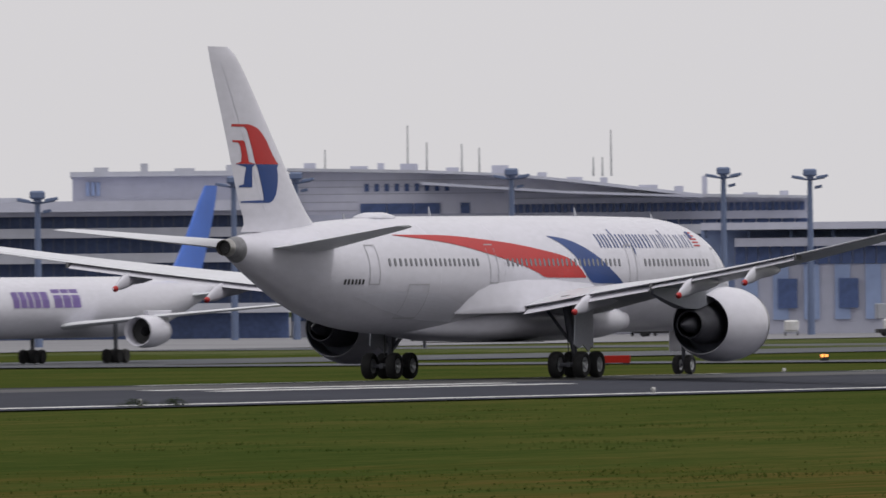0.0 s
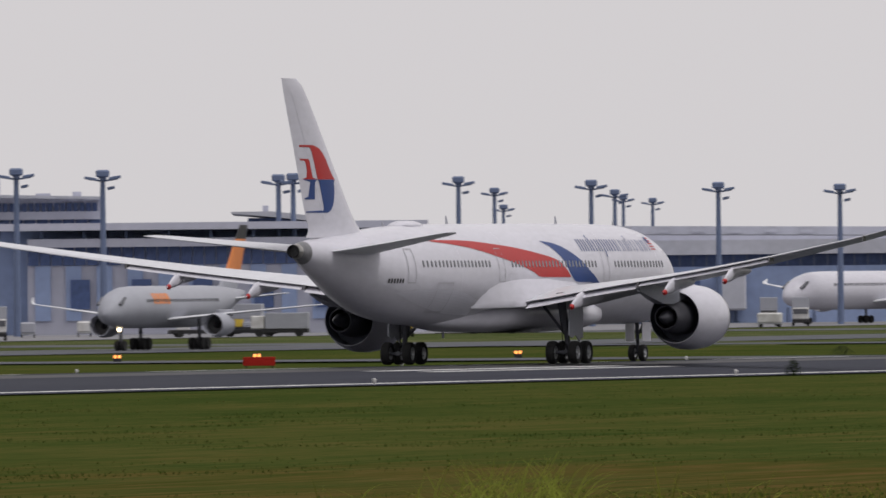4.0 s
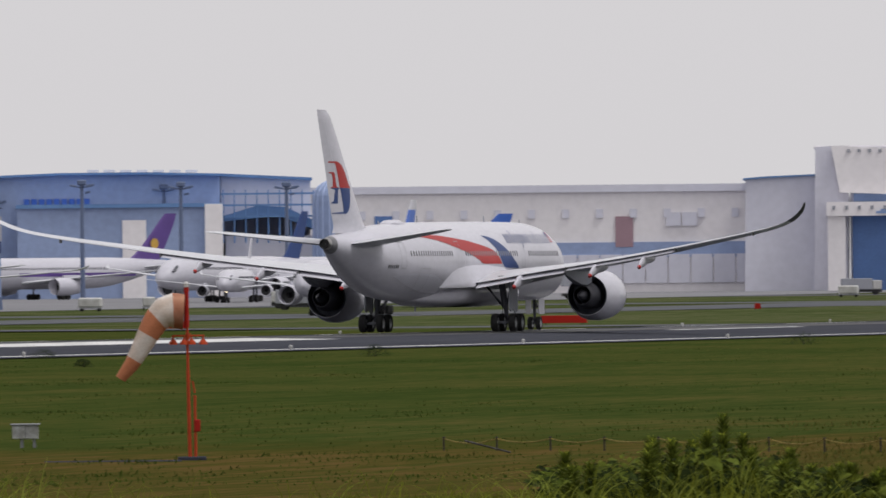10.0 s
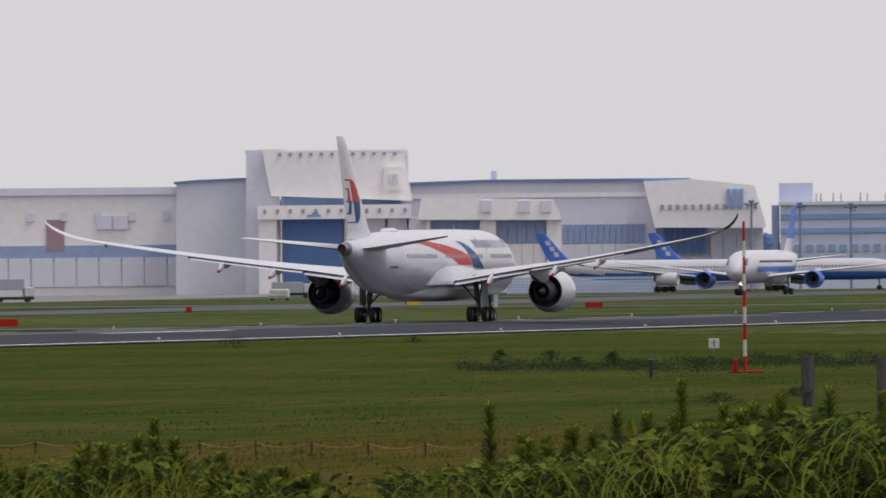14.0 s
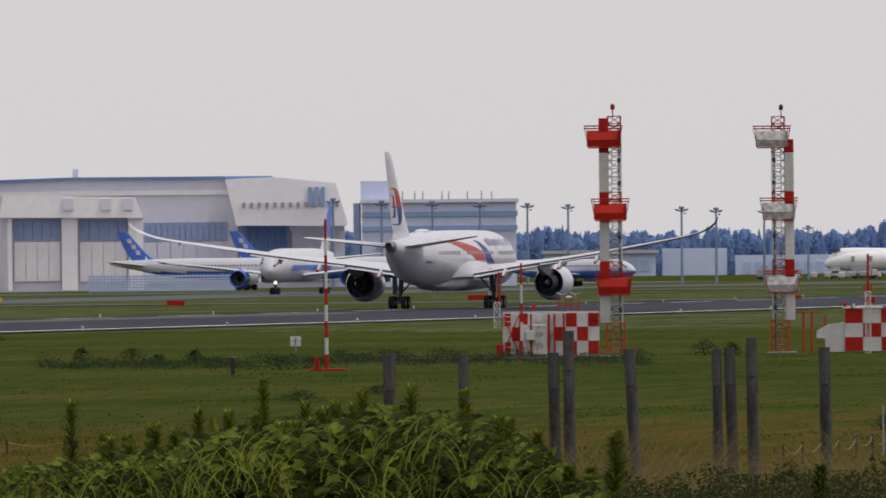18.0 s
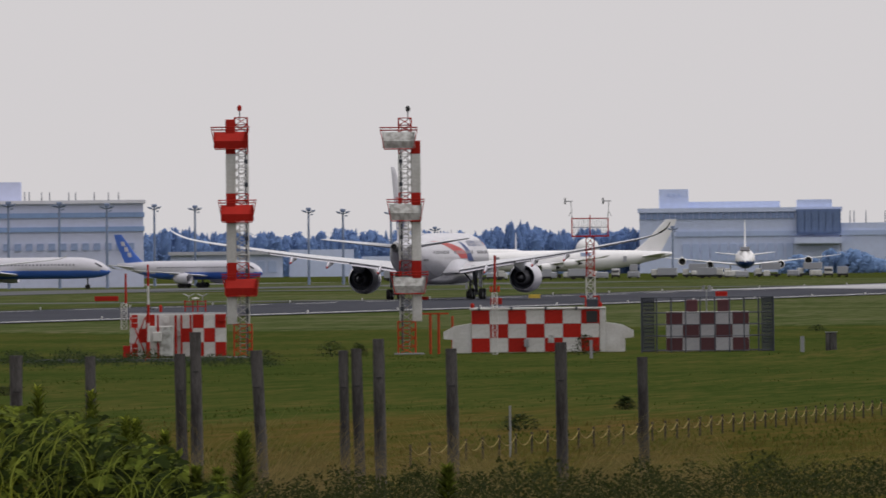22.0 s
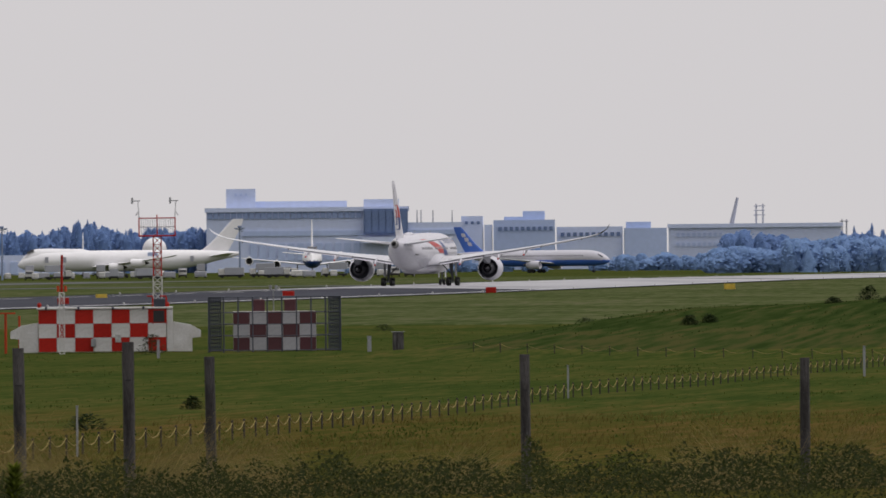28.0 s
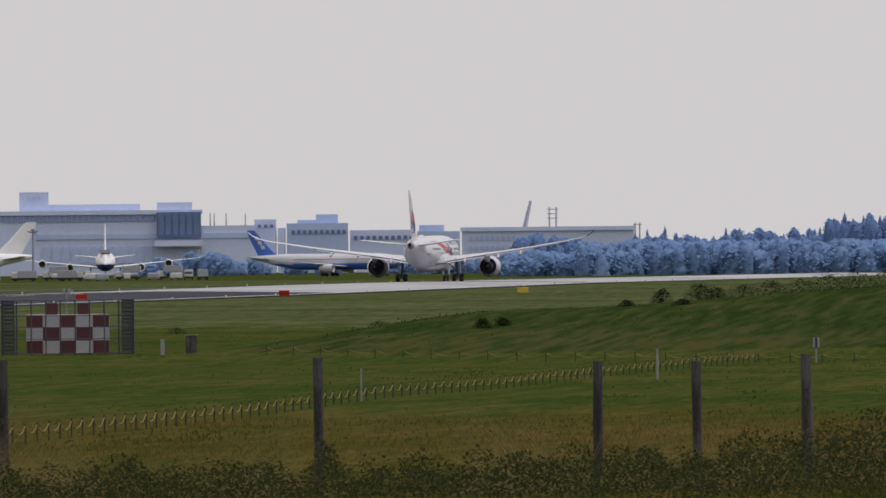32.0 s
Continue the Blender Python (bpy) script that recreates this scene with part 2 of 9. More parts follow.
def turf(name, tones, fine_scale, dry=None):
    """Grass sward: broad drifts, tufts and fine grain in four tones, stretched in depth to fit the camera's view; dry:
    the same browned, towards the fence.
    """
    m = bpy.data.materials.new(name)
    m.use_nodes = True
    n, l = m.node_tree.nodes, m.node_tree.links
    b = n["Principled BSDF"]
    b.inputs["Roughness"].default_value, b.inputs["Specular IOR Level"].default_value = 0.95, 0.0
    tc = n.new("ShaderNodeTexCoord")

    def speckle(scale, stretch, detail):
        mp, nz = n.new("ShaderNodeMapping"), n.new("ShaderNodeTexNoise")
        mp.inputs["Scale"].default_value = stretch
        nz.inputs["Scale"].default_value, nz.inputs["Detail"].default_value = scale, detail
        l.new(tc.outputs["Object"], mp.inputs[0])
        l.new(mp.outputs[0], nz.inputs["Vector"])
        return nz.outputs[0]

    def add(value, weight, total):
        mu = n.new("ShaderNodeMath")
        mu.operation = "MULTIPLY_ADD"
        mu.inputs[1].default_value = weight
        mu.inputs[2].default_value = 0.0
        l.new(value, mu.inputs[0])
        if total is not None:
            l.new(total, mu.inputs[2])
        return mu.outputs[0]

    def tint(value, colours):
        ramp = n.new("ShaderNodeValToRGB")
        e = ramp.color_ramp.elements
        e[0].position, e[1].position = 0.435, 0.575
        e[0].color, e[1].color = (*colours[0], 1), (*colours[3], 1)
        for p, c in ((0.48, colours[1]), (0.525, colours[2])):
            q = e.new(p)
            q.color = (*c, 1)
        l.new(value, ramp.inputs[0])
        return ramp.outputs[0]

    total = None
    for scale, stretch, weight, detail in ((0.045, (1, 0.4, 1), 0.7, 3), (1.5, (1, 0.06, 1), 0.9, 3), (fine_scale, (1, 0.07, 1), 0.9, 3)):
        total = add(speckle(scale, stretch, detail), weight / 2.5, total)
    out = tint(total, tones)
    if dry:
        sep, near, east = n.new("ShaderNodeSeparateXYZ"), n.new("ShaderNodeMapRange"), n.new("ShaderNodeMapRange")
        l.new(tc.outputs["Object"], sep.inputs[0])
        near.inputs[1].default_value, near.inputs[2].default_value = 430, 290
        east.inputs[1].default_value, east.inputs[2].default_value = -110, -55
        near.inputs[3].default_value, near.inputs[4].default_value = -0.55, 0.55
        east.inputs[3].default_value, east.inputs[4].default_value = -0.6, 0.0
        l.new(sep.outputs[1], near.inputs[0])
        l.new(sep.outputs[0], east.inputs[0])
        f = add(speckle(0.2, (1, 0.1, 1), 4), 1.3, add(speckle(2.6, (1, 0.06, 1), 3), 0.7, None))
        f = add(near.outputs[0], 1.0, add(east.outputs[0], 1.0, f))
        edge, mix = n.new("ShaderNodeMapRange"), n.new("ShaderNodeMix")
        edge.inputs[1].default_value, edge.inputs[2].default_value = 0.8, 1.25
        mix.data_type = "RGBA"
        l.new(f, edge.inputs[0])
        l.new(edge.outputs[0], mix.inputs[0])
        l.new(out, mix.inputs[6])
        l.new(tint(total, dry), mix.inputs[7])
        out = mix.outputs[2]
    l.new(out, b.inputs["Base Color"])
    return m


M_GRASS = turf("mown_grass", ((0.0288, 0.0441, 0.0104), (0.0381, 0.0529, 0.0130), (0.0465, 0.0568, 0.0143), (0.0688, 0.0647, 0.0195)), 5.0,
               ((0.0428, 0.0451, 0.0104), (0.0558, 0.0510, 0.0130), (0.0707, 0.0559, 0.0156), (0.0930, 0.0617, 0.0221)))
M_HAZEGRASS = turf("haze_paled_grass", ((0.0380, 0.0540, 0.0180), (0.0532, 0.0690, 0.0252), (0.0703, 0.0810, 0.0336), (0.0950, 0.0950, 0.0516)), 0.9)
M_BANKSHADE = turf("rough_bank_grass_shaded", ((0.0194, 0.0326, 0.0084), (0.0272, 0.0420, 0.0112), (0.0349, 0.0462, 0.0140), (0.0524, 0.0525, 0.0182)), 1.2)
M_TALLGRASS = leafy("tall_grass_blades", (0.19, 0.205, 0.024), (0.09, 0.115, 0.014), 0.3, 0.45)
M_TUFT = leafy("airfield_grass_blades", (0.0690, 0.1050, 0.0195), (0.0874, 0.0950, 0.0234), 0.045, 0.3)
M_DRYGRASS = leafy("dry_seed_grass", (0.25, 0.19, 0.085), (0.15, 0.125, 0.05), 0.3, 0.4)
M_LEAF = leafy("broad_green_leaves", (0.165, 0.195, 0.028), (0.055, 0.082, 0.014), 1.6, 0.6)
M_LEAFSHADE = leafy("shade_darkened_leaves", (0.038, 0.056, 0.011), (0.012, 0.020, 0.005), 0.5, 0.5)
M_TUSSOCK = leafy("tussock_grass_blades", (0.052, 0.078, 0.014), (0.040, 0.062, 0.012), 0.06, 0.3)
M_BANKWEED = leafy("bank_weed_leaves", (0.032, 0.055, 0.010), (0.024, 0.042, 0.008), 0.08, 0.3)
M_STRAW = leafy("straw_grass_blades", (0.125, 0.095, 0.026), (0.085, 0.078, 0.020), 0.06, 0.3)
M_SHRUB = leafy("shrub_foliage", (0.034, 0.052, 0.020), (0.024, 0.038, 0.015), 0.5, 0.2)
M_HEDGE = leafy("hedge_foliage", (0.036, 0.044, 0.012), (0.020, 0.027, 0.008), 0.9, 0.3)
M_RANK = leafy("rank_green_grass", (0.050, 0.062, 0.014), (0.020, 0.028, 0.008), 0.7, 0.5)
M_WITHERED = leafy("withered_brown_grass", (0.095, 0.072, 0.032), (0.038, 0.034, 0.014), 0.5, 0.5)
M_ARCH = leafy("arching_grass_blades", (0.27, 0.30, 0.055), (0.16, 0.20, 0.032), 0.3, 0.35)
M_WEED = leafy("narrow_weed_leaves", (0.125, 0.150, 0.020), (0.055, 0.078, 0.013), 0.9, 0.5)
M_YOUNG = leafy("young_shoot_leaves", (0.40, 0.42, 0.05), (0.26, 0.30, 0.035), 0.9, 0.3)
M_STEM = material("green_brown_stems", (0.07, 0.08, 0.03), 0.8, vary=0.2, scale=3)
# the far woods' greens are painted blue to stand in for distance haze
M_HAZECONIFER = leafy("haze_blue_conifer_foliage", (0.165, 0.265, 0.50), (0.16, 0.255, 0.48), 0.3, 0.05, 0.3)
M_HAZEBROADLEAF = leafy("haze_blue_broadleaf_foliage", (0.20, 0.315, 0.54), (0.185, 0.295, 0.51), 0.3, 0.05, 0.3)


# ---------------------------------------------------------------- builders
def part(name, bm, mat, parent=None, label="", smooth=False, m=None):
    me = bpy.data.meshes.new(name)
    if m is not None:
        bm.transform(m)
    bmesh.ops.recalc_face_normals(bm, faces=bm.faces)
    bm.to_mesh(me)
    bm.free()
    for x in (mat if isinstance(mat, (list, tuple)) else (mat,)):
        me.materials.append(x)
    if smooth:
        me.shade_smooth()
        me.set_sharp_from_angle(angle=radians(42))
    ob = new(name, me)
    if parent is not None:
        ob.parent = parent
    if label:
        ob["label"] = label
    return ob


def thing(name, label, category, group="", m=None):
    ob = new(name)
    ob.empty_display_size = 0.5
    if m is not None:
        ob.matrix_basis = m
    return tagged(ob, label, category, group)


def share(name, mesh_ob, parent, m):
    """Another object on the same mesh."""
    ob = new(name, mesh_ob.data)
    ob.parent = parent
    ob.matrix_basis = m
    return ob


def box(bm, lo, hi, bevel=0.0, m=None):
    v = [bm.verts.new((x, y, z)) for x in (lo[0], hi[0]) for y in (lo[1], hi[1]) for z in (lo[2], hi[2])]
    f = [bm.faces.new([v[i] for i in q]) for q in ((0, 1, 3, 2), (4, 6, 7, 5), (0, 4, 5, 1), (2, 3, 7, 6), (0, 2, 6, 4), (1, 5, 7, 3))]
    if bevel:
        e = {x for q in f for x in q.edges}
        out = bmesh.ops.bevel(bm, geom=list(e), offset=bevel, segments=1, affect="EDGES")
        v = list({x for q in out["faces"] for x in q.verts} | {x for x in v if x.is_valid})
    if m is not None:
        bmesh.ops.transform(bm, matrix=m, verts=[x for x in v if x.is_valid])
    return bm


def boxm(lo, hi, bevel=0.0):
    return box(bmesh.new(), lo, hi, bevel)


def tube(bm, a, b, r0, r1=None, n=8, cap=True):
    """A tapered round bar from a to b."""
    a, b = Vector(a), Vector(b)
    r1 = r0 if r1 is None else r1
    q = (b - a).to_track_quat("Z", "Y").to_matrix()
    rings = []
    for c, r in ((a, r0), (b, r1)):
        rings.append([bm.verts.new(c + q @ Vector((r * math.cos(2 * math.pi * i / n), r * math.sin(2 * math.pi * i / n), 0))) for i in range(n)])
    for i in range(n):
        bm.faces.new((rings[0][i], rings[0][(i + 1) % n], rings[1][(i + 1) % n], rings[1][i]))
    if cap:
        bm.faces.new(rings[0][::-1])
        bm.faces.new(rings[1])
    return bm


def lathe(bm, profile, n=24, axis="Y", centre=(0, 0, 0), close=False):
    """Turns (distance along axis, radius) round the axis."""
    rings = []
    for s, r in profile:
        ring = []
        for i in range(n):
            a = 2 * math.pi * i / n
            p = (r * math.cos(a), s, r * math.sin(a)) if axis == "Y" else ((r * math.cos(a), r * math.sin(a), s) if axis == "Z" else (s, r * math.cos(a), r * math.sin(a)))
            ring.append(bm.verts.new(Vector(p) + Vector(centre)))
        rings.append(ring)
    for p, q in zip(rings, rings[1:]):
        for i in range(n):
            bm.faces.new((p[i], p[(i + 1) % n], q[(i + 1) % n], q[i]))
    if close:
        bm.faces.new(rings[0][::-1])
        bm.faces.new(rings[-1])
    return bm


def skin(bm, sections, cap=True):
    """Joins closed rings of equal length."""
    rings = [[bm.verts.new(p) for p in s] for s in sections]
    n = len(rings[0])
    for p, q in zip(rings, rings[1:]):
        for i in range(n):
            bm.faces.new((p[i], p[(i + 1) % n], q[(i + 1) % n], q[i]))
    if cap:
        bm.faces.new(rings[0][::-1])
        bm.faces.new(rings[-1])
    return bm


def prism(bm, poly, axis, lo, hi):
    """A flat outline (a, b) pushed from lo to hi along an axis."""
    def at(p, s):
        return (s, p[0], p[1]) if axis == "X" else ((p[0], s, p[1]) if axis == "Y" else (p[0], p[1], s))
    a, b = [bm.verts.new(at(p, lo)) for p in poly], [bm.verts.new(at(p, hi)) for p in poly]
    bm.faces.new(a)
    bm.faces.new(b[::-1])
    for i in range(len(poly)):
        bm.faces.new((a[i], b[i], b[(i + 1) % len(poly)], a[(i + 1) % len(poly)]))
    return bm


def curve(x, pts):
    """Smooth interpolation through (x, value...) points in rising x."""
    xs = [p[0] for p in pts]
    x = min(max(x, xs[0]), xs[-1])
    i = min(max(int(np.searchsorted(xs, x)) - 1, 0), len(pts) - 2)
    h = xs[i + 1] - xs[i]
    u = (x - xs[i]) / h
    out = []
    for k in range(1, len(pts[0])):
        v = [p[k] for p in pts]
        d = [(v[j + 1] - v[j]) / (xs[j + 1] - xs[j]) for j in range(len(v) - 1)]

        def slope(j):
            if j == 0 or j == len(v) - 1:
                return d[0] if j == 0 else d[-1]
            return 0 if d[j - 1] * d[j] <= 0 else 2 * d[j - 1] * d[j] / (d[j - 1] + d[j])
        out.append((2 * u ** 3 - 3 * u ** 2 + 1) * v[i] + (u ** 3 - 2 * u ** 2 + u) * h * slope(i)
                   + (3 * u ** 2 - 2 * u ** 3) * v[i + 1] + (u ** 3 - u ** 2) * h * slope(i + 1))
    return out


def polar(bearing, d, z=0.0):
    return Vector((-d * math.sin(radians(bearing)), d * math.cos(radians(bearing)), z))


# ---------------------------------------------------------------- the lie of the land
RWY = -258.8          # the runway's centre line, along y


def lie(y):
    """Height of the runway's centre line."""
    q = min(max((y - 500) / 1000, -0.3), 1.62)
    return -2.62 * q + 0.81 * q * q - 2.4 * min(max((y - 2400) / 1600, 0), 1)


def crown(x):
    """The runway drains to both sides."""
    d = abs(x - RWY)
    return -0.5 * min(d / 30, 1.0) ** 1.2


def ease(u):
    u = min(max(u, 0.0), 1.0)
    return u * u * (3 - 2 * u)


def mound(x, y):
    """The long grassy bank beside the runway's far half."""
    h = (2.0 * ease((x + 86) / 14) + 1.2 * ease((x + 74) / 24)) * ease((y - 590) / 125) * (1 - ease((y - 930) / 260))
    return h * (1 + 0.14 * noise.noise(Vector((x * 0.04, y * 0.012, 2.0)))) * (1 - ease((x - 60) / 40))


def shoulder(x, y):
    """The spectators' embankment round the camera."""
    return 1.9 * ease((150 - math.hypot(x, y)) / 26)


def land(x, y):
    z = lie(y) + crown(x) - 0.04 * max(0.0, min(1.0, (abs(x - RWY) - 30) / 3))
    if y < 1600 and -160 < x < 110:
        z += mound(x, y) + shoulder(x, y)
    z += 0.10 * noise.noise(Vector((x * 0.05, y * 0.03, 0.3))) if abs(x - RWY) > 40 else 0
    return z


def steps(stops):
    out = []
    for (a, b, h) in stops:
        k = max(1, round((b - a) / h))
        out += [a + (b - a) * i / k for i in range(k)]
    return out + [stops[-1][1]]


def sheet(name, xs, ys, height, mat, label="", kind="structure", category=""):
    verts = [(x, y, height(x, y)) for y in ys for x in xs]
    w = len(xs)
    faces = [(j * w + i, j * w + i + 1, (j + 1) * w + i + 1, (j + 1) * w + i) for j in range(len(ys) - 1) for i in range(w - 1)]
    me = bpy.data.meshes.new(name)
    me.from_pydata(verts, [], faces)
    me.materials.append(mat)
    me.shade_smooth()
    return tagged(new(name, me), label, category, kind=kind)


GX = steps([(-4900, -700, 300), (-700, -330, 40), (-330, -220, 5), (-220, -20, 8), (-20, 120, 10), (120, 3000, 240)])
GY = steps([(-600, 0, 100), (0, 700, 14), (700, 1500, 20), (1500, 2600, 60), (2600, 4950, 250)])
sheet("ground", GX, GY, land, M_GRASS, "mown airfield grass, patchy green and straw", category="grass")

RY = steps([(-400, 3400, 40)])
sheet("runway", steps([(RWY - 37, RWY - 30, 3.5), (RWY - 30, RWY + 30, 5), (RWY + 30, RWY + 34, 2)]), RY,
      lambda x, y: lie(y) + crown(x) + (0.03 if abs(x - RWY) < 36 else -0.05), M_ASPHALT, "worn dark grey asphalt runway", category="runway")

# rougher turf on the bank, with the shade of its near face painted in
sheet("grass_bank", steps([(-96, 70, 3)]), steps([(580, 1190, 6)]), lambda x, y: land(x, y) + (0.05 if mound(x, y) > 0.25 + 0.15 * noise.noise(Vector((x * 0.2, y * 0.05, 1))) else -0.3), M_BANKSHADE, "rough grass over a long low bank, darkened for its shaded face", category="bank")

# grass farther down the field, distance haze painted in as a paler tone
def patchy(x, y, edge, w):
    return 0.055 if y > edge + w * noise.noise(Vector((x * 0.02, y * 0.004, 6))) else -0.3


sheet("haze_grass_east", steps([(-221, -20, 6)]), steps([(850, 1500, 12), (1500, 3000, 60)]),
      lambda x, y: land(x, y) - mound(x, y) + patchy(x, y, 1000, 160) if mound(x, y) < 0.02 else land(x, y) - 0.5, M_HAZEGRASS, "grass far down the field, painted paler for haze", category="grass")
sheet("haze_grass_west", steps([(-560, -297, 12)]), steps([(950, 3300, 30)]),
      lambda x, y: land(x, y) + min(patchy(x, y, 1180, 220), 0.035), M_HAZEGRASS, "grass between runway and taxiway, painted paler for haze", category="grass")


# ---------------------------------------------------------------- the airliner on its take-off roll
# own space: y ahead, z up from the tyres' contact, main wheels at y = 0
FUS = [(-33.2, 6.80, 0.42, 0.42), (-32.6, 6.76, 0.53, 0.57), (-31, 6.57, 0.88, 0.92), (-28, 6.22, 1.45, 1.50), (-24, 5.78, 2.12, 2.20),
       (-20, 5.52, 2.64, 2.70), (-16, 5.43, 2.90, 2.94), (-11, 5.40, 2.98, 3.06), (0, 5.43, 2.98, 3.09), (12, 5.46, 2.98, 3.11), (22, 5.44, 2.98, 3.09), (25, 5.36, 2.92, 3.00),
       (27.5, 5.15, 2.68, 2.78), (29.6, 4.88, 2.22, 2.37), (31.3, 4.58, 1.62, 1.78), (32.5, 4.40, 1.0, 1.1), (33.2, 4.32, 0.5, 0.52), (33.5, 4.3, 0.05, 0.05)]


def fus_point(y, a, off=0.0):
    """Point of the hull at station y, a degrees up from the right-hand side."""
    z, rx, rz = curve(y, FUS)
    c, s = math.cos(radians(a)), math.sin(radians(a))
    return Vector(((rx + off) * c, y, z + (rz + off) * s))


def fus_angle(y, z):
    zc, rx, rz = curve(y, FUS)
    return math.degrees(math.asin(max(-1, min(1, (z - zc) / rz))))


def hull_patch(bm, ys, lower, upper, off=0.015, side=1, k=8):
    """A skin-tight strip of the hull between two height lines."""
    grid = []
    for y in ys:
        a0, a1 = fus_angle(y, lower(y)), fus_angle(y, upper(y))
        row = []
        for i in range(k + 1):
            p = fus_point(y, a0 + (a1 - a0) * i / k, off)
            row.append(bm.verts.new((p.x * side, p.y, p.z)))
        grid.append(row)
    for p, q in zip(grid, grid[1:]):
        for i in range(k):
            bm.faces.new((p[i], p[i + 1], q[i + 1], q[i]))
    return bm


def airfoil(n=12):
    """(chord fraction from the nose, half thickness) going round: upper side, then lower."""
    up = []
    for i in range(n + 1):
        x = (1 - math.cos(math.pi * i / n)) / 2
        t = 5 * (0.2969 * math.sqrt(x) - 0.126 * x - 0.3516 * x * x + 0.2843 * x ** 3 - 0.1036 * x ** 4)
        up.append((x, t))
    return [(x, t) for x, t in up] + [(x, -t * 0.75) for x, t in up[-2:0:-1]]


AIRF = airfoil()
WING = [  # half-span, leading edge y, chord, height, thickness, twist
    (0.0, 12.6, 15.2, 3.75, 0.13, 1.0), (3.0, 10.6, 12.9, 3.95, 0.13, 1.0), (7.0, 7.6, 9.9, 4.45, 0.12, 0.5), (11.0, 4.6, 7.5, 4.95, 0.11, 0),
    (15.5, 1.2, 6.1, 5.55, 0.105, 0), (20.0, -2.2, 4.9, 6.22, 0.10, 0), (24.5, -5.6, 3.85, 6.95, 0.10, 0), (28.0, -8.3, 3.0, 7.55, 0.10, 0), (29.8, -9.9, 2.45, 7.95, 0.10, 0),
    (31.0, -11.3, 1.95, 8.4, 0.10, 0), (31.8, -12.5, 1.45, 8.9, 0.10, 0), (32.2, -13.4, 0.95, 9.3, 0.10, 0), (32.37, -14.0, 0.5, 9.6, 0.10, 0)]


def wing_at(x):
    return curve(x, WING)


def wing_section(x, f0=0.0, f1=1.0, side=1, drop=0.0, thin=1.0, lean=0.0):
    le, ch, z, th, tw = wing_at(x)
    ring = []
    for u, t in AIRF:
        v = f0 + (f1 - f0) * u
        yy = le - v * ch
        zz = z + t * th * ch * thin * (f1 - f0) ** 0.5 - v * ch * math.sin(radians(tw)) - drop * u
        ring.append((side * (x + lean * (zz - z)), yy, zz))
    return ring


def loft_wing(side, xs, f0=0.0, f1=1.0, drop=0.0, thin=1.0):
    bm = bmesh.new()
    return skin(bm, [wing_section(x, f0, f1, side, drop, thin) for x in xs])


def wheel_parts(parent, name, x, y, r, w, m_rim=M_RIM):
    bm = bmesh.new()
    lathe(bm, [(-w * 0.38, r * 0.55), (-w * 0.5, r * 0.72), (-w * 0.48, r * 0.9), (-w * 0.32, r * 0.985), (0, r), (w * 0.32, r * 0.985), (w * 0.48, r * 0.9),
               (w * 0.5, r * 0.72), (w * 0.38, r * 0.55)], 28, "X")
    t = part(name, bm, M_TYRE, parent, smooth=True)
    bm = bmesh.new()
    lathe(bm, [(-w * 0.36, 0.02), (-w * 0.42, r * 0.2), (-w * 0.30, r * 0.3), (-w * 0.36, r * 0.5), (-w * 0.39, r * 0.56), (w * 0.39, r * 0.56), (w * 0.36, r * 0.5),
               (w * 0.30, r * 0.3), (w * 0.42, r * 0.2), (w * 0.36, 0.02)], 20, "X", close=True)
    for i in range(6):
        a = math.pi * i / 3
        box(bm, (-w * 0.4, r * 0.33 * math.cos(a) - 0.03, r * 0.33 * math.sin(a) - 0.03), (w * 0.4, r * 0.33 * math.cos(a) + 0.03, r * 0.33 * math.sin(a) + 0.03))
    part("rim", bm, m_rim, t, smooth=True)
    t.matrix_basis = pose(x, y, r)
    return t


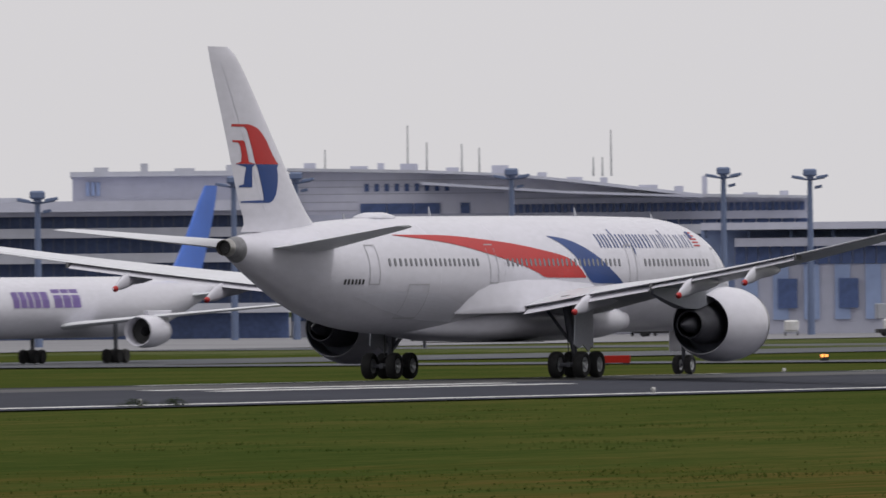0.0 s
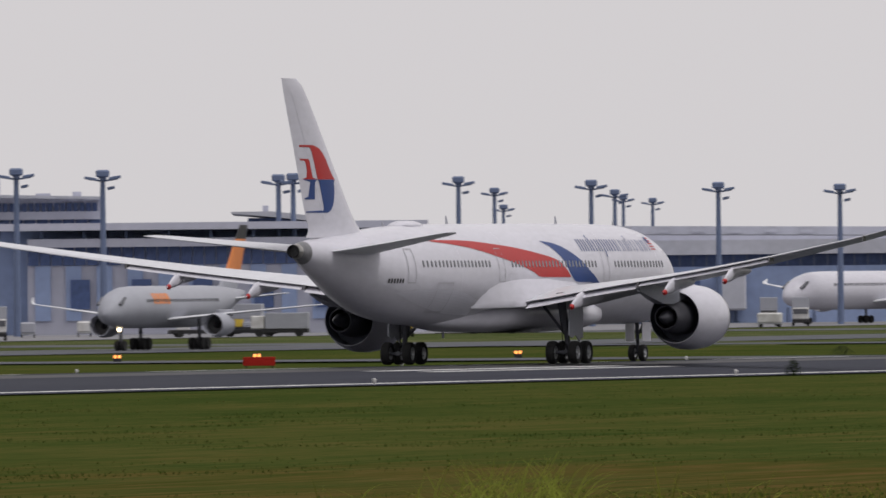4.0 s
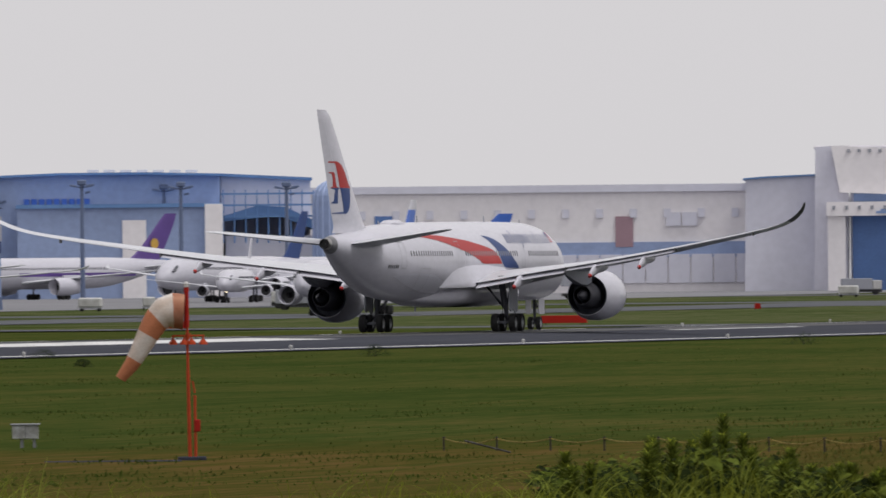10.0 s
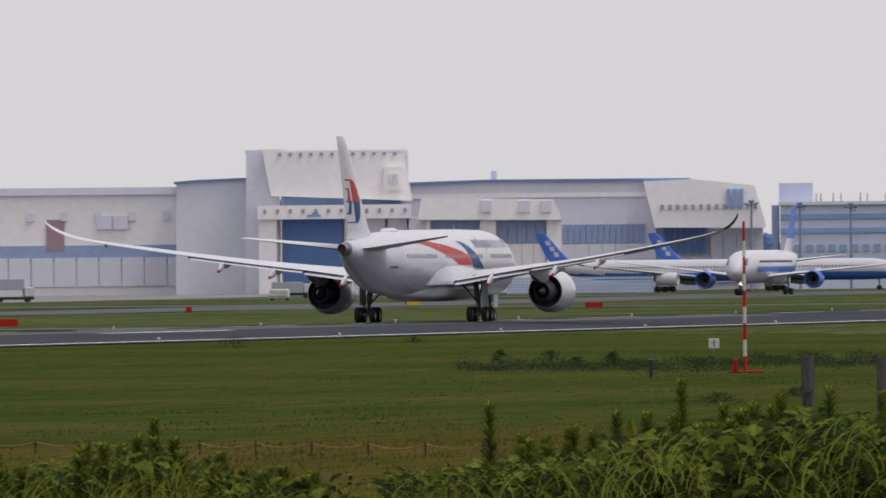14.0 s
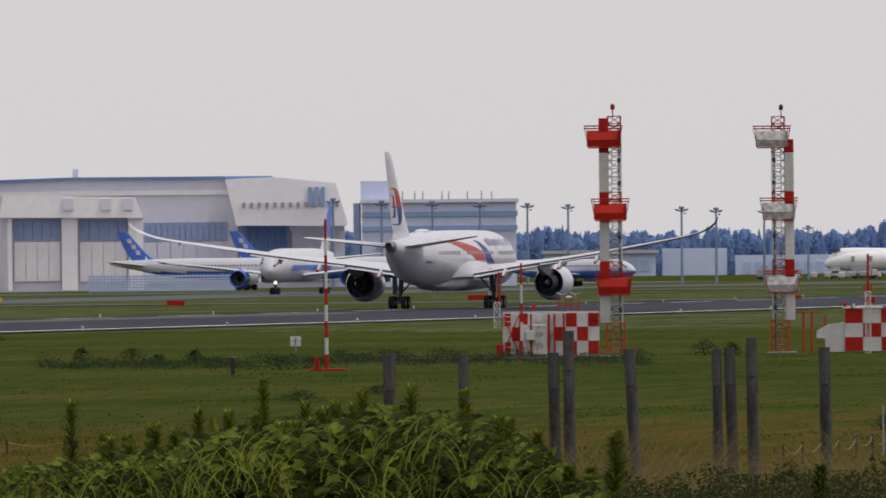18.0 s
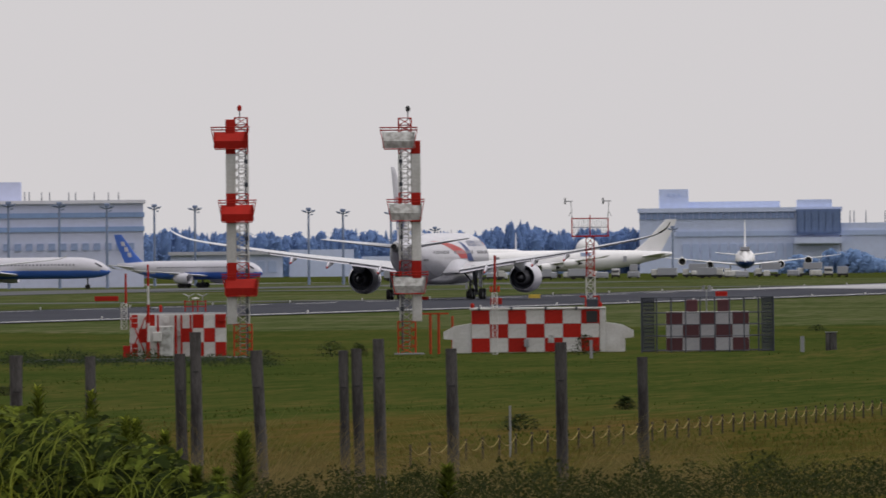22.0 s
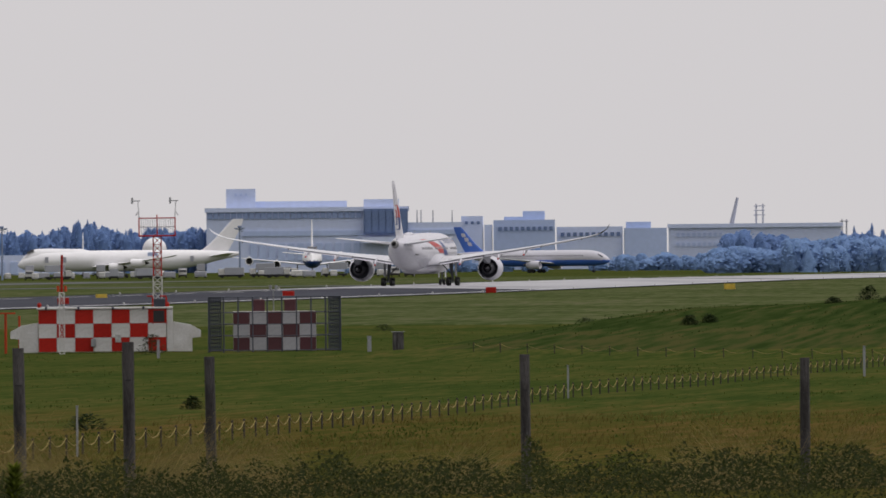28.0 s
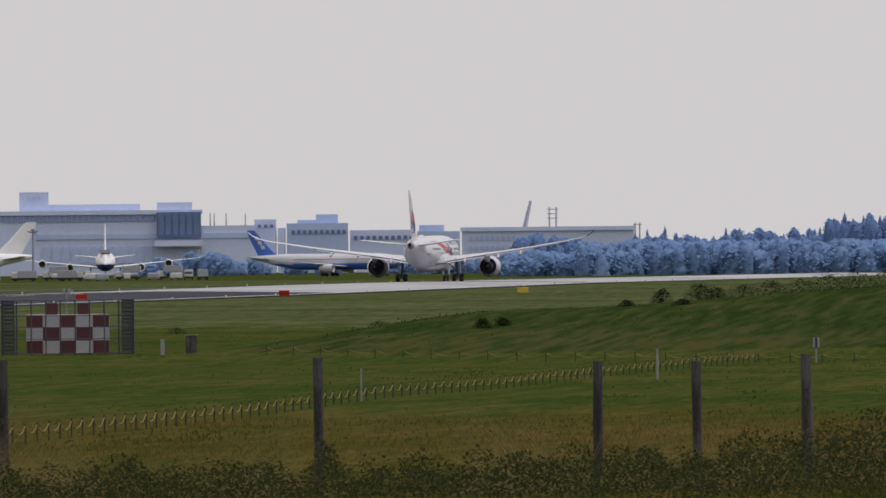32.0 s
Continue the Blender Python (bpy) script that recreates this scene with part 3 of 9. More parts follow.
def hero_airliner():
    hero = thing("airliner", "white twin-jet airliner with red and blue stripes on the runway", "aircraft")
    wheels = []
    bm = bmesh.new()
    ys = [-33.2, -32.9, -32.6, -32] + [(-31 + 0.75 * i) for i in range(0, 27)] + [-10, -5, 0, 5, 10, 15, 20, 22] + [22.7 + 0.6 * i for i in range(15)] + [32.2, 32.7, 33.1, 33.35, 33.5]
    skin(bm, [[fus_point(y, 360 * i / 56) for i in range(56)] for y in ys])
    part("fuselage", bm, M_WHITE, hero, smooth=True)
    # bare metal tail cone and its outlet
    bm = bmesh.new()
    secs = []
    for y in (-33.19, -32.9, -32.6, -32.2):
        ring = [Vector(fus_point(y, 360 * i / 40)) for i in range(40)]
        mid = sum(ring, Vector()) / 40
        secs.append([tuple(mid + (q - mid) * 1.015) for q in ring])
    skin(bm, secs)
    part("tail_cone", bm, M_TAILCONE, hero, "dull bare metal tail cone", smooth=True)
    bm = bmesh.new()
    lathe(bm, [(-33.75, 0.40), (-33.2, 0.45), (-33.2, 0.36), (-33.72, 0.33)], 20, "Y", (0, 0, 6.81))
    apu = part("exhaust_cone", bm, M_STEEL, hero, "bare metal auxiliary exhaust", smooth=True)
    bm = bmesh.new()
    lathe(bm, [(-33.45, 0.02), (-33.45, 0.345)], 16, "Y", (0, 0, 6.81))
    part("outlet", bm, M_BLACK, apu)
    # belly fairing
    bm = bmesh.new()
    secs = []
    for y, w, lo, hi in ((-14.5, 0.3, 2.7, 2.9), (-13, 0.8, 2.45, 3.0), (-10, 1.5, 2.2, 3.2), (-6, 2.35, 1.98, 3.6), (0, 3.1, 1.92, 4.2), (7, 3.1, 1.92, 4.2), (12, 2.9, 2.0, 4.0), (15, 2.3, 2.25, 3.7),
                         (17.5, 1.1, 2.35, 3.1)):
        ring = []
        for i in range(32):
            a = 2 * math.pi * i / 32
            c, s = math.cos(a), math.sin(a)
            ring.append((w * math.copysign(abs(c) ** 0.62, c), y, (lo + hi) / 2 + (hi - lo) / 2 * math.copysign(abs(s) ** 0.75, s)))
        secs.append(ring)
    skin(bm, secs)
    part("belly_fairing", bm, M_WHITE, hero, smooth=True)
    # sharp-edged root fairings that trail behind each wing
    for sd in (1, -1):
        bm = bmesh.new()
        secs = []
        for y, zt, xb, zb in ((-9.4, 3.50, 2.36, 3.38), (-8.6, 4.15, 2.62, 3.38), (-7.6, 4.62, 2.86, 3.39), (-6.1, 4.95, 3.10, 3.40), (-4, 5.10, 3.30, 3.42), (-1.6, 5.2, 3.42, 3.46), (3, 5.2, 3.5, 3.5),
                             (8, 5.0, 3.25, 3.5), (11, 4.5, 2.9, 3.5), (12.5, 3.9, 2.5, 3.5)):
            zc, rx, rz = curve(y, FUS)
            xt = rx * math.sqrt(1 - ((zt - zc) / rz) ** 2) - 0.03
            ring = [(sd * xt, y, zt)] + [(sd * (xt + (xb - xt) * u ** 0.8), y, zt + (zb + 0.05 - zt) * u) for u in (0.25, 0.5, 0.75, 1.0)] + [(sd * (xb - 0.03), y, zb), (sd * 1.6, y, zb - 0.02), (sd * 1.6, y, zt)]
            secs.append(ring)
        skin(bm, secs)
        part("wing_root_fairing", bm, M_WHITE, hero, smooth=True)
    # livery on the hull
    for sd in (1, -1):
        red = [(-17.0, 7.45, 7.47), (-15.2, 7.34, 7.47), (-12.2, 7.17, 7.47), (-9.3, 6.93, 7.42), (-5.8, 6.50, 7.26), (-2.3, 6.02, 7.06), (0.35, 5.55, 6.84), (1.6, 5.27, 6.72), (4.7, 5.25, 6.35), (6.1, 5.25, 5.92), (7.2, 5.25, 5.3)]
        bm = bmesh.new()
        yy = [-17 + 24.2 * i / 44 for i in range(45)]
        hull_patch(bm, yy, lambda y: curve(y, red)[0], lambda y: max(curve(y, red)[1], curve(y, red)[0] + 0.01), 0.02, sd)
        part("red_stripe", bm, M_RED, hero, "bold red stripe along the hull")
        blue = [(3.4, 7.44, 7.46), (4.5, 7.12, 7.40), (5.45, 6.70, 7.32), (6.1, 6.35, 7.23), (6.6, 5.9, 7.14), (7.45, 5.3, 6.93), (8.2, 5.0, 6.71), (9.4, 4.95, 6.29), (10.7, 4.95, 5.72), (12.0, 4.9, 5.2), (12.6, 4.9, 4.92)]
        yy = [3.4 + 9.2 * i / 34 for i in range(35)]
        bm = bmesh.new()
        hull_patch(bm, yy, lambda y: curve(y, blue)[0], lambda y: max(curve(y, blue)[1], curve(y, blue)[0] + 0.01), 0.02, sd)
        part("blue_stripe", bm, M_NAVY, hero, "navy blue stripe along the hull")
        grey_band = [(-22, 4.35, 4.36), (-18, 3.6, 4.55), (-13, 3.1, 4.45), (-9, 3.0, 3.9)]
        yy = [-22 + 13 * i / 26 for i in range(27)]
        bm = bmesh.new()
        hull_patch(bm, yy, lambda y: curve(y, grey_band)[0], lambda y: curve(y, grey_band)[1], 0.012, sd)
        part("grey_swoosh", bm, M_SWOOSH, hero)
    # title on the hull as plain bars, one a letter
    widths = [1.12, .74, .28, .74, .72, .66, .28, .74, .74, .28, .42, .28, .28, .74, .66, .66]
    tall = [0, 0, 1, 0, -1, 0, 0, 0, 0, 0, 0, 1, 0, 0, 0, 0]
    for sd in (1, -1):
        y = 10.1
        for i, (w, h) in enumerate(zip(widths, tall)):
            st = 0.17 if i < 8 else 0.10
            z0, z1 = 6.84, 7.56 + (0.26 if h > 0 else 0)
            bars = [(y, y + st)] if w < 0.35 else ([(y, y + st), (y + w - st, y + w)] if w < 1 else [(y, y + st), (y + w / 2 - st / 2, y + w / 2 + st / 2), (y + w - st, y + w)])
            for k, (a, b) in enumerate(bars):
                bm = bmesh.new()
                hull_patch(bm, [a, b], lambda q: z0 - (0.34 if h < 0 and k else 0), lambda q: z1, 0.02, sd, 4)
                part("title_bar", bm, M_NAVY, hero)
            y += w + 0.27
        bm = bmesh.new()
        for k in range(5):
            hull_patch(bm, [y + 0.1, y + 0.6, y + 1.15], lambda q: 6.94 + k * 0.17, lambda q: 7.02 + k * 0.17, 0.02, sd, 2)
        part("flag_stripe_block", bm, M_RED, hero)
        bm = bmesh.new()
        hull_patch(bm, [y + 0.1, y + 0.6], lambda q: 7.36, lambda q: 7.72, 0.026, sd, 2)
        part("flag_canton", bm, M_NAVY, hero)
        yq = -23.4
        for k in range(6):
            bm = bmesh.new()
            hull_patch(bm, [yq, yq + 0.2], lambda q: 4.94, lambda q: 5.20, 0.02, sd, 2)
            part("registration_bar", bm, M_BLACK, hero)
            yq += 0.34
    # cabin windows
    win = None
    for sd in (1, -1):
        for a, b in ((-18.75, -7.4), (-3.45, 12.35), (15.8, 25.2)):
            k = int((b - a) / 0.62)
            for i in range(k + 1):
                y = a + 0.62 * i
                an = fus_angle(y, 6.06)
                p = fus_point(y, an, 0.012)
                m = Matrix.Translation((p.x * sd, p.y, p.z)) @ Matrix.Rotation(-sd * radians(an), 4, "Y")
                if win is None:
                    bm = bmesh.new()
                    ring = [(0.0, 0.13 * math.copysign(abs(math.cos(q)) ** 0.7, math.cos(q)), 0.21 * math.copysign(abs(math.sin(q)) ** 0.7, math.sin(q))) for q in [2 * math.pi * j / 14 for j in range(14)]]
                    skin(bm, [[(-0.02, c * 1.0, d) for _, c, d in ring], [(0.012, c, d) for _, c, d in ring]])
                    win = part("cabin_window", bm, M_DARKGLASS, hero)
                    win.matrix_basis = m
                else:
                    share("cabin_window", win, hero, m)
    # doors, drawn by their seams
    for sd in (1, -1):
        for y0, w, z0, z1 in ((-21.0, 1.1, 4.92, 6.95), (-6.0, 1.1, 4.98, 7.0), (13.4, 1.1, 4.98, 7.0), (26.6, 1.1, 4.9, 6.85), (-16.6, 2.55, 3.2, 4.95)):
            bm = bmesh.new()
            for a, b, c, d in ((y0, y0 + 0.05, z0, z1), (y0 + w - 0.05, y0 + w, z0, z1), (y0 + 0.05, y0 + w - 0.05, z0, z0 + 0.05), (y0 + 0.05, y0 + w - 0.05, z1 - 0.05, z1)):
                hull_patch(bm, [a, (a + b) / 2, b], lambda q: c, lambda q: d, 0.024, sd, 6)
            part("door_seam", bm, M_DOORSEAM, hero)
    # flight-deck glass
    for sd in (1, -1):
        for a, b, z0, z1 in ((29.2, 30.2, 5.55, 6.35), (30.3, 31.2, 5.35, 6.0)):
            bm = bmesh.new()
            hull_patch(bm, [a + (b - a) * i / 4 for i in range(5)], lambda q: z0, lambda q: z1, 0.02, sd, 4)
            part("cockpit_window", bm, M_DARKGLASS, hero)
    # fin
    fin = [(7.6, -21.6, 10.0, 0.10), (8.2, -22.8, 8.35, 0.10), (8.8, -23.7, 7.9, 0.10), (12.5, -27.7, 5.7, 0.10), (16.2, -31.75, 3.5, 0.09), (16.62, -32.35, 3.05, 0.08), (16.86, -33.0, 2.5, 0.05)]
    bm = bmesh.new()
    secs = []
    for z in [7.6 + 9.26 * i / 24 for i in range(25)]:
        le, ch, th = curve(z, fin)
        secs.append([(t * th * ch, le - u * ch, z) for u, t in AIRF])
    skin(bm, secs)
    fin_ob = part("fin", bm, M_WHITE, hero, "white swept tail fin", smooth=True)

    def fin_patch(poly_rows, mat, name, sd):
        bm = bmesh.new()
        grid = []
        for z, a, b in poly_rows:
            le, ch, th = curve(z, fin)
            row = []
            for i in range(9):
                u = (le - a - (b - a) * i / 8) / ch
                t = 5 * (0.2969 * math.sqrt(u) - 0.126 * u - 0.3516 * u * u + 0.2843 * u ** 3 - 0.1036 * u ** 4)
                row.append(bm.verts.new((sd * (t * (th if sd > 0 else 0.75 * th) * ch + 0.015), le - u * ch, z)))
            grid.append(row)
        for p, q in zip(grid, grid[1:]):
            for i in range(8):
                bm.faces.new((p[i], p[i + 1], q[i + 1], q[i]))
        part(name, bm, mat, fin_ob)
    for sd in (1, -1):
        # upper red sweep with its two curled bars, lower blue counterpart
        fin_patch([(11.02, -27.45, -30.2), (11.2, -27.8, -30.33), (11.48, -28.18, -30.45), (11.89, -28.62, -30.67), (12.19, -28.9, -30.85), (12.59, -29.5, -31.1), (12.80, -29.95, -31.3), (12.89, -30.3, -31.55)], M_RED, "red_emblem", sd)
        fin_patch([(12.885, -30.3, -32.85), (12.95, -30.6, -32.85), (13.01, -31.0, -32.85)], M_RED, "red_emblem_bar", sd)
        fin_patch([(11.02, -30.2, -32.3), (11.12, -30.9, -31.72), (11.5, -31.1, -31.7), (11.89, -31.3, -31.85), (12.08, -31.4, -32.05), (12.12, -31.45, -32.68), (12.20, -31.6, -32.68)], M_RED, "red_emblem_hook", sd)
        fin_patch([(9.07, -28.7, -31.6), (9.14, -28.4, -31.6), (9.22, -28.2, -29.24), (9.49, -27.9, -29.3), (9.8, -27.75, -29.45), (10.19, -27.65, -29.64), (10.49, -27.63, -29.8), (10.84, -27.7, -29.98), (11.01, -27.5, -30.2)], M_NAVY, "blue_emblem", sd)
        fin_patch([(9.84, -30.5, -31.85), (9.92, -30.5, -31.85), (10.0, -30.5, -31.4), (10.5, -30.55, -31.3), (10.86, -30.55, -31.2), (11.01, -30.2, -32.3)], M_NAVY, "blue_emblem_hook", sd)
    # rudder hinge line and fin root joint
    for sd in (1, -1):
        bm = bmesh.new()
        grid = []
        for z in [8.75 + 7.3 * i / 12 for i in range(13)]:
            le, ch, th = curve(z, fin)
            row = []
            for u in (0.675, 0.690):
                t = 5 * (0.2969 * math.sqrt(u) - 0.126 * u - 0.3516 * u * u + 0.2843 * u ** 3 - 0.1036 * u ** 4)
                row.append(bm.verts.new((sd * (t * (th if sd > 0 else 0.75 * th) * ch + 0.012), le - u * ch, z)))
            grid.append(row)
        for p, q in zip(grid, grid[1:]):
            bm.faces.new((p[0], p[1], q[1], q[0]))
        part("rudder_seam", bm, M_SWOOSH, fin_ob)
    for yj in (-24.5, -12.6, -3.9, 14.8, 24.3):
        bm = bmesh.new()
        for sd in (1, -1):
            hull_patch(bm, [yj, yj + 0.045], lambda q: 3.6, lambda q: 8.0, 0.010, sd, 10)
        part("hull_joint", bm, M_SWOOSH, hero)
    # tailplanes
    for sd in (1, -1):
        bm = bmesh.new()
        secs = []
        for x, le, ch, z, th in ((0.6, -23.0, 6.9, 6.75, 0.10), (2.0, -24.2, 6.0, 6.88, 0.10), (5.0, -27.1, 4.5, 7.25, 0.095), (8.6, -30.6, 2.75, 7.7, 0.09), (9.2, -31.3, 2.3, 7.77, 0.08), (9.4, -31.9, 1.7, 7.8, 0.05)):
            secs.append([(sd * x, le - u * ch, z + t * th * ch) for u, t in AIRF])
        skin(bm, secs)
        part("tailplane", bm, M_WINGGREY, hero, smooth=True)
    # wings with slats, flaps, ailerons
    for sd in (1, -1):
        xs = [0, 1.5, 3, 5, 7, 9, 11, 13, 15.5, 18, 20, 22, 24.5, 26.5, 28, 29, 29.8, 30.4, 31, 31.4, 31.8, 32.05, 32.25, 32.37]
        wing = part("wing", loft_wing(sd, xs), M_WINGGREY, hero, "long swept wing with upturned tip", smooth=True)
        part("dark_wingtip", loft_wing(sd, [30.7, 31.0, 31.4, 31.8, 32.05, 32.25, 32.38], -0.015, 1.015, 0, 1.25), M_BLACK if sd > 0 else M_WINGGREY, wing, smooth=True)
        for a, b, d in ((3.5, 10.6, 0.42), (10.8, 20.4, 0.30), (20.6, 27.4, 0.04)):
            xs2 = [a + (b - a) * i / 6 for i in range(7)]
            part("flap" if d > 0.1 else "aileron", loft_wing(sd, xs2, 0.80, 1.045 if d > 0.1 else 1.01, d, 0.8), M_WHITE, wing, smooth=True)
        for a, b in ((3.8, 8.6), (12.2, 19.4), (19.6, 28.2)):
            xs2 = [a + (b - a) * i / 5 for i in range(6)]
            part("slat", loft_wing(sd, xs2, -0.03, 0.13, 0.10, 1.0), M_GREYPAINT, wing, smooth=True)
        for x in (10.7, 20.5, 27.5):
            le, ch, z, th, tw = wing_at(x)
            part("flap_gap", boxm((sd * x - 0.04, le - ch * 1.03, z - 0.30), (sd * x + 0.04, le - ch * 0.86, z + 0.0)), M_SEAM, wing)
        for x, s in ((6.9, 1.05), (13.3, 1.0), (17.7, 0.9)):
            le, ch, z, th, tw = wing_at(x)
            bm = bmesh.new()
            secs = []
            for q, r in ((-1.8, 0.10), (-1.5, 0.20), (-0.6, 0.40), (0.8, 0.46), (2.2, 0.38), (3.4, 0.22), (4.0, 0.05)):
                dz = -0.62 * (max(0.0, 0.9 - q) / 2.7) ** 1.2
                secs.append([(sd * x + 0.5 * s * r * math.cos(2 * math.pi * i / 14), le - ch + q * s, z - 0.36 + dz + s * r * math.copysign(abs(math.sin(2 * math.pi * i / 14)) ** 0.7, math.sin(2 * math.pi * i / 14))) for i in range(14)])
            skin(bm, secs)
            ft = part("flap_track_fairing", bm, M_WHITE, wing, smooth=True)
            bm = bmesh.new()
            lathe(bm, [(0.0, 0.05), (0.1, 0.11), (0.30, 0.17)], 12, "Y", (sd * x, le - ch - 2.02 * s, z - 1.0))
            part("red_tip", bm, M_RED, ft)
        # engine
        ex, ez = 10.5, 2.74
        nac = bmesh.new()
        lathe(nac, [(9.05, 1.53), (9.0, 1.57), (9.6, 1.74), (10.8, 1.96), (12.2, 1.98), (13.6, 1.90), (14.4, 1.76), (14.72, 1.62), (14.6, 1.50), (14.0, 1.46), (13.2, 1.5)], 44, "Y", (sd * ex, -4.45, ez))
        eng = part("engine_nacelle", nac, M_WHITE, hero, "white engine cowling, dark inside", smooth=True)
        bm = bmesh.new()
        lathe(bm, [(13.2, 1.5), (11.5, 1.55), (9.8, 1.53), (9.06, 1.525)], 44, "Y", (sd * ex, -4.45, ez))
        part("inner_duct", bm, M_DUCT, eng, smooth=True)
        bm = bmesh.new()
        lathe(bm, [(14.73, 1.625), (14.62, 1.72), (14.40, 1.775)], 44, "Y", (sd * ex, -4.45, ez))
        lathe(bm, [(14.735, 1.62), (14.62, 1.49)], 44, "Y", (sd * ex, -4.45, ez))
        part("intake_lip", bm, M_STEEL, eng, "bright metal intake lip", smooth=True)
        bm = bmesh.new()
        lathe(bm, [(12.9, 1.49), (12.8, 0.5), (13.3, 0.30), (13.7, 0.02)], 30, "Y", (sd * ex, -4.45, ez))
        part("fan", bm, M_BLACK, eng, smooth=True)
        bm = bmesh.new()
        lathe(bm, [(10.6, 1.535), (10.5, 0.9)], 30, "Y", (sd * ex, -4.45, ez))
        part("fan_duct", bm, M_DUCT, eng, smooth=True)
        bm = bmesh.new()
        lathe(bm, [(10.9, 1.02), (9.4, 1.06), (8.2, 0.86), (7.4, 0.72), (7.42, 0.66), (8.2, 0.74)], 32, "Y", (sd * ex, -4.45, ez))
        part("core_cowl", bm, M_HOT, eng, smooth=True)
        bm = bmesh.new()
        lathe(bm, [(8.4, 0.50), (7.4, 0.42), (6.6, 0.20), (6.25, 0.03)], 20, "Y", (sd * ex, -4.45, ez))
        part("exhaust_plug", bm, M_HOT, eng, smooth=True)
        bm = bmesh.new()
        le, ch, z, th, tw = wing_at(ex)
        secs = []
        for y, w, lo, hi in ((8.6, 0.05, ez + 1.85, ez + 1.95), (7.2, 0.26, ez + 1.5, ez + 2.1), (5.2, 0.34, ez + 1.1, z + 0.1), (3.4, 0.34, ez + 0.8, z + 0.05), (1.6, 0.3, ez + 0.85, z - 0.05), (-0.4, 0.22, ez + 1.2, z - 0.2), (-2.2, 0.08, z - 0.55, z - 0.25)):
            secs.append([(sd * ex + w * c, y, lo if s < 0 else hi) for c, s in ((-1, -1), (1, -1), (1, 1), (-1, 1))])
        skin(bm, secs)
        part("pylon", bm, M_GREYPAINT, eng)
        part("chine", boxm((sd * ex - sd * 1.62, 7.6, ez + 1.0), (sd * ex - sd * 1.58 - sd * 0.5, 8.8, ez + 1.04)), M_GREYPAINT, eng)
        # main gear
        gear = part("main_gear_strut", tube(tube(tube(tube(bmesh.new(), (sd * 5.3, 0, 0.75), (sd * 5.15, -0.15, 2.0), 0.17), (sd * 5.15, -0.15, 1.9), (sd * 4.9, -0.4, 4.3), 0.25, 0.27, 12),
                                         (sd * 5.2, 0, 1.6), (sd * 3.4, 0.6, 3.6), 0.09), (sd * 5.2, -0.1, 1.7), (sd * 5.0, 2.6, 4.0), 0.08), M_STRUT, hero, "grey oleo leg")
        part("bogie_beam", tube(tube(tube(bmesh.new(), (sd * 5.3, -1.15, 0.70), (sd * 5.3, 1.15, 0.70), 0.14, 0.14, 10), (sd * 5.3 - 0.78, -1.02, 0.7), (sd * 5.3 + 0.78, -1.02, 0.7), 0.10),
                                (sd * 5.3 - 0.78, 1.02, 0.7), (sd * 5.3 + 0.78, 1.02, 0.7), 0.10), M_STRUT, gear)
        for a, b, r in (((5.42, -0.35, 1.0), (5.40, -0.42, 2.6), 0.03), ((5.0, -0.30, 1.1), (4.95, -0.5, 3.4), 0.025), ((5.25, -0.45, 1.2), (5.55, -0.9, 0.9), 0.05)):
            part("hydraulic_line", tube(bmesh.new(), (sd * a[0], a[1], a[2]), (sd * b[0], b[1], b[2]), r, r, 6), M_BLACK, gear)
        bm = bmesh.new()
        prism(bm, [(-1.5, 1.75), (-0.9, 1.55), (-0.3, 1.75), (0.5, 1.35), (0.75, 1.6), (1.1, 1.55), (1.15, 4.2), (-1.2, 4.3)], "X", sd * 5.75, sd * 5.82)
        part("gear_door", bm, M_GREYPAINT, gear, "grey gear door")
        for dx in (-0.70, 0.70):
            for dy in (-1.02, 1.02):
                wheels.append((wheel_parts(hero, "main_wheel", sd * 5.3 + dx, dy, 0.70, 0.53), sd * 5.3 + dx, dy, 0.70))
    # thin black plate under the belly, painting the wheel wells' shade
    part("wheel_well_shade", boxm((-2.6, -2.0, 1.9), (2.6, 2.2, 1.935)), M_BLACK, hero)
    # nose gear
    ng = part("nose_gear_strut", tube(tube(tube(bmesh.new(), (0, 28.66, 0.52), (0, 28.5, 2.6), 0.10, 0.14, 10), (0, 28.6, 1.5), (0, 30.2, 2.8), 0.06), (-0.35, 28.66, 0.52), (0.35, 28.66, 0.52), 0.08), M_STRUT, hero)
    part("landing_lamp_bar", boxm((-0.28, 28.78, 1.75), (0.28, 28.9, 1.95), 0.02), M_STEEL, ng)
    for sd in (1, -1):
        part("nose_gear_door", boxm((sd * 0.52, 27.9, 1.25), (sd * 0.56, 29.6, 2.45), 0.01), M_WHITE, ng)
        wheels.append((wheel_parts(hero, "nose_wheel", sd * 0.33, 28.66, 0.525, 0.38), sd * 0.33, 28.66, 0.525))
    # roof equipment
    bm = bmesh.new()
    secs = []
    for y, w, h in ((-16.1, 0.3, 0.02), (-15.8, 0.62, 0.18), (-15.2, 0.72, 0.29), (-13.6, 0.72, 0.30), (-12.9, 0.62, 0.2), (-12.6, 0.3, 0.02)):
        secs.append([(w * math.cos(2 * math.pi * i / 18), y, 8.36 + h * max(-0.3, math.sin(2 * math.pi * i / 18))) for i in range(18)])
    skin(bm, secs)
    part("antenna_radome", bm, M_WHITE, hero, smooth=True)
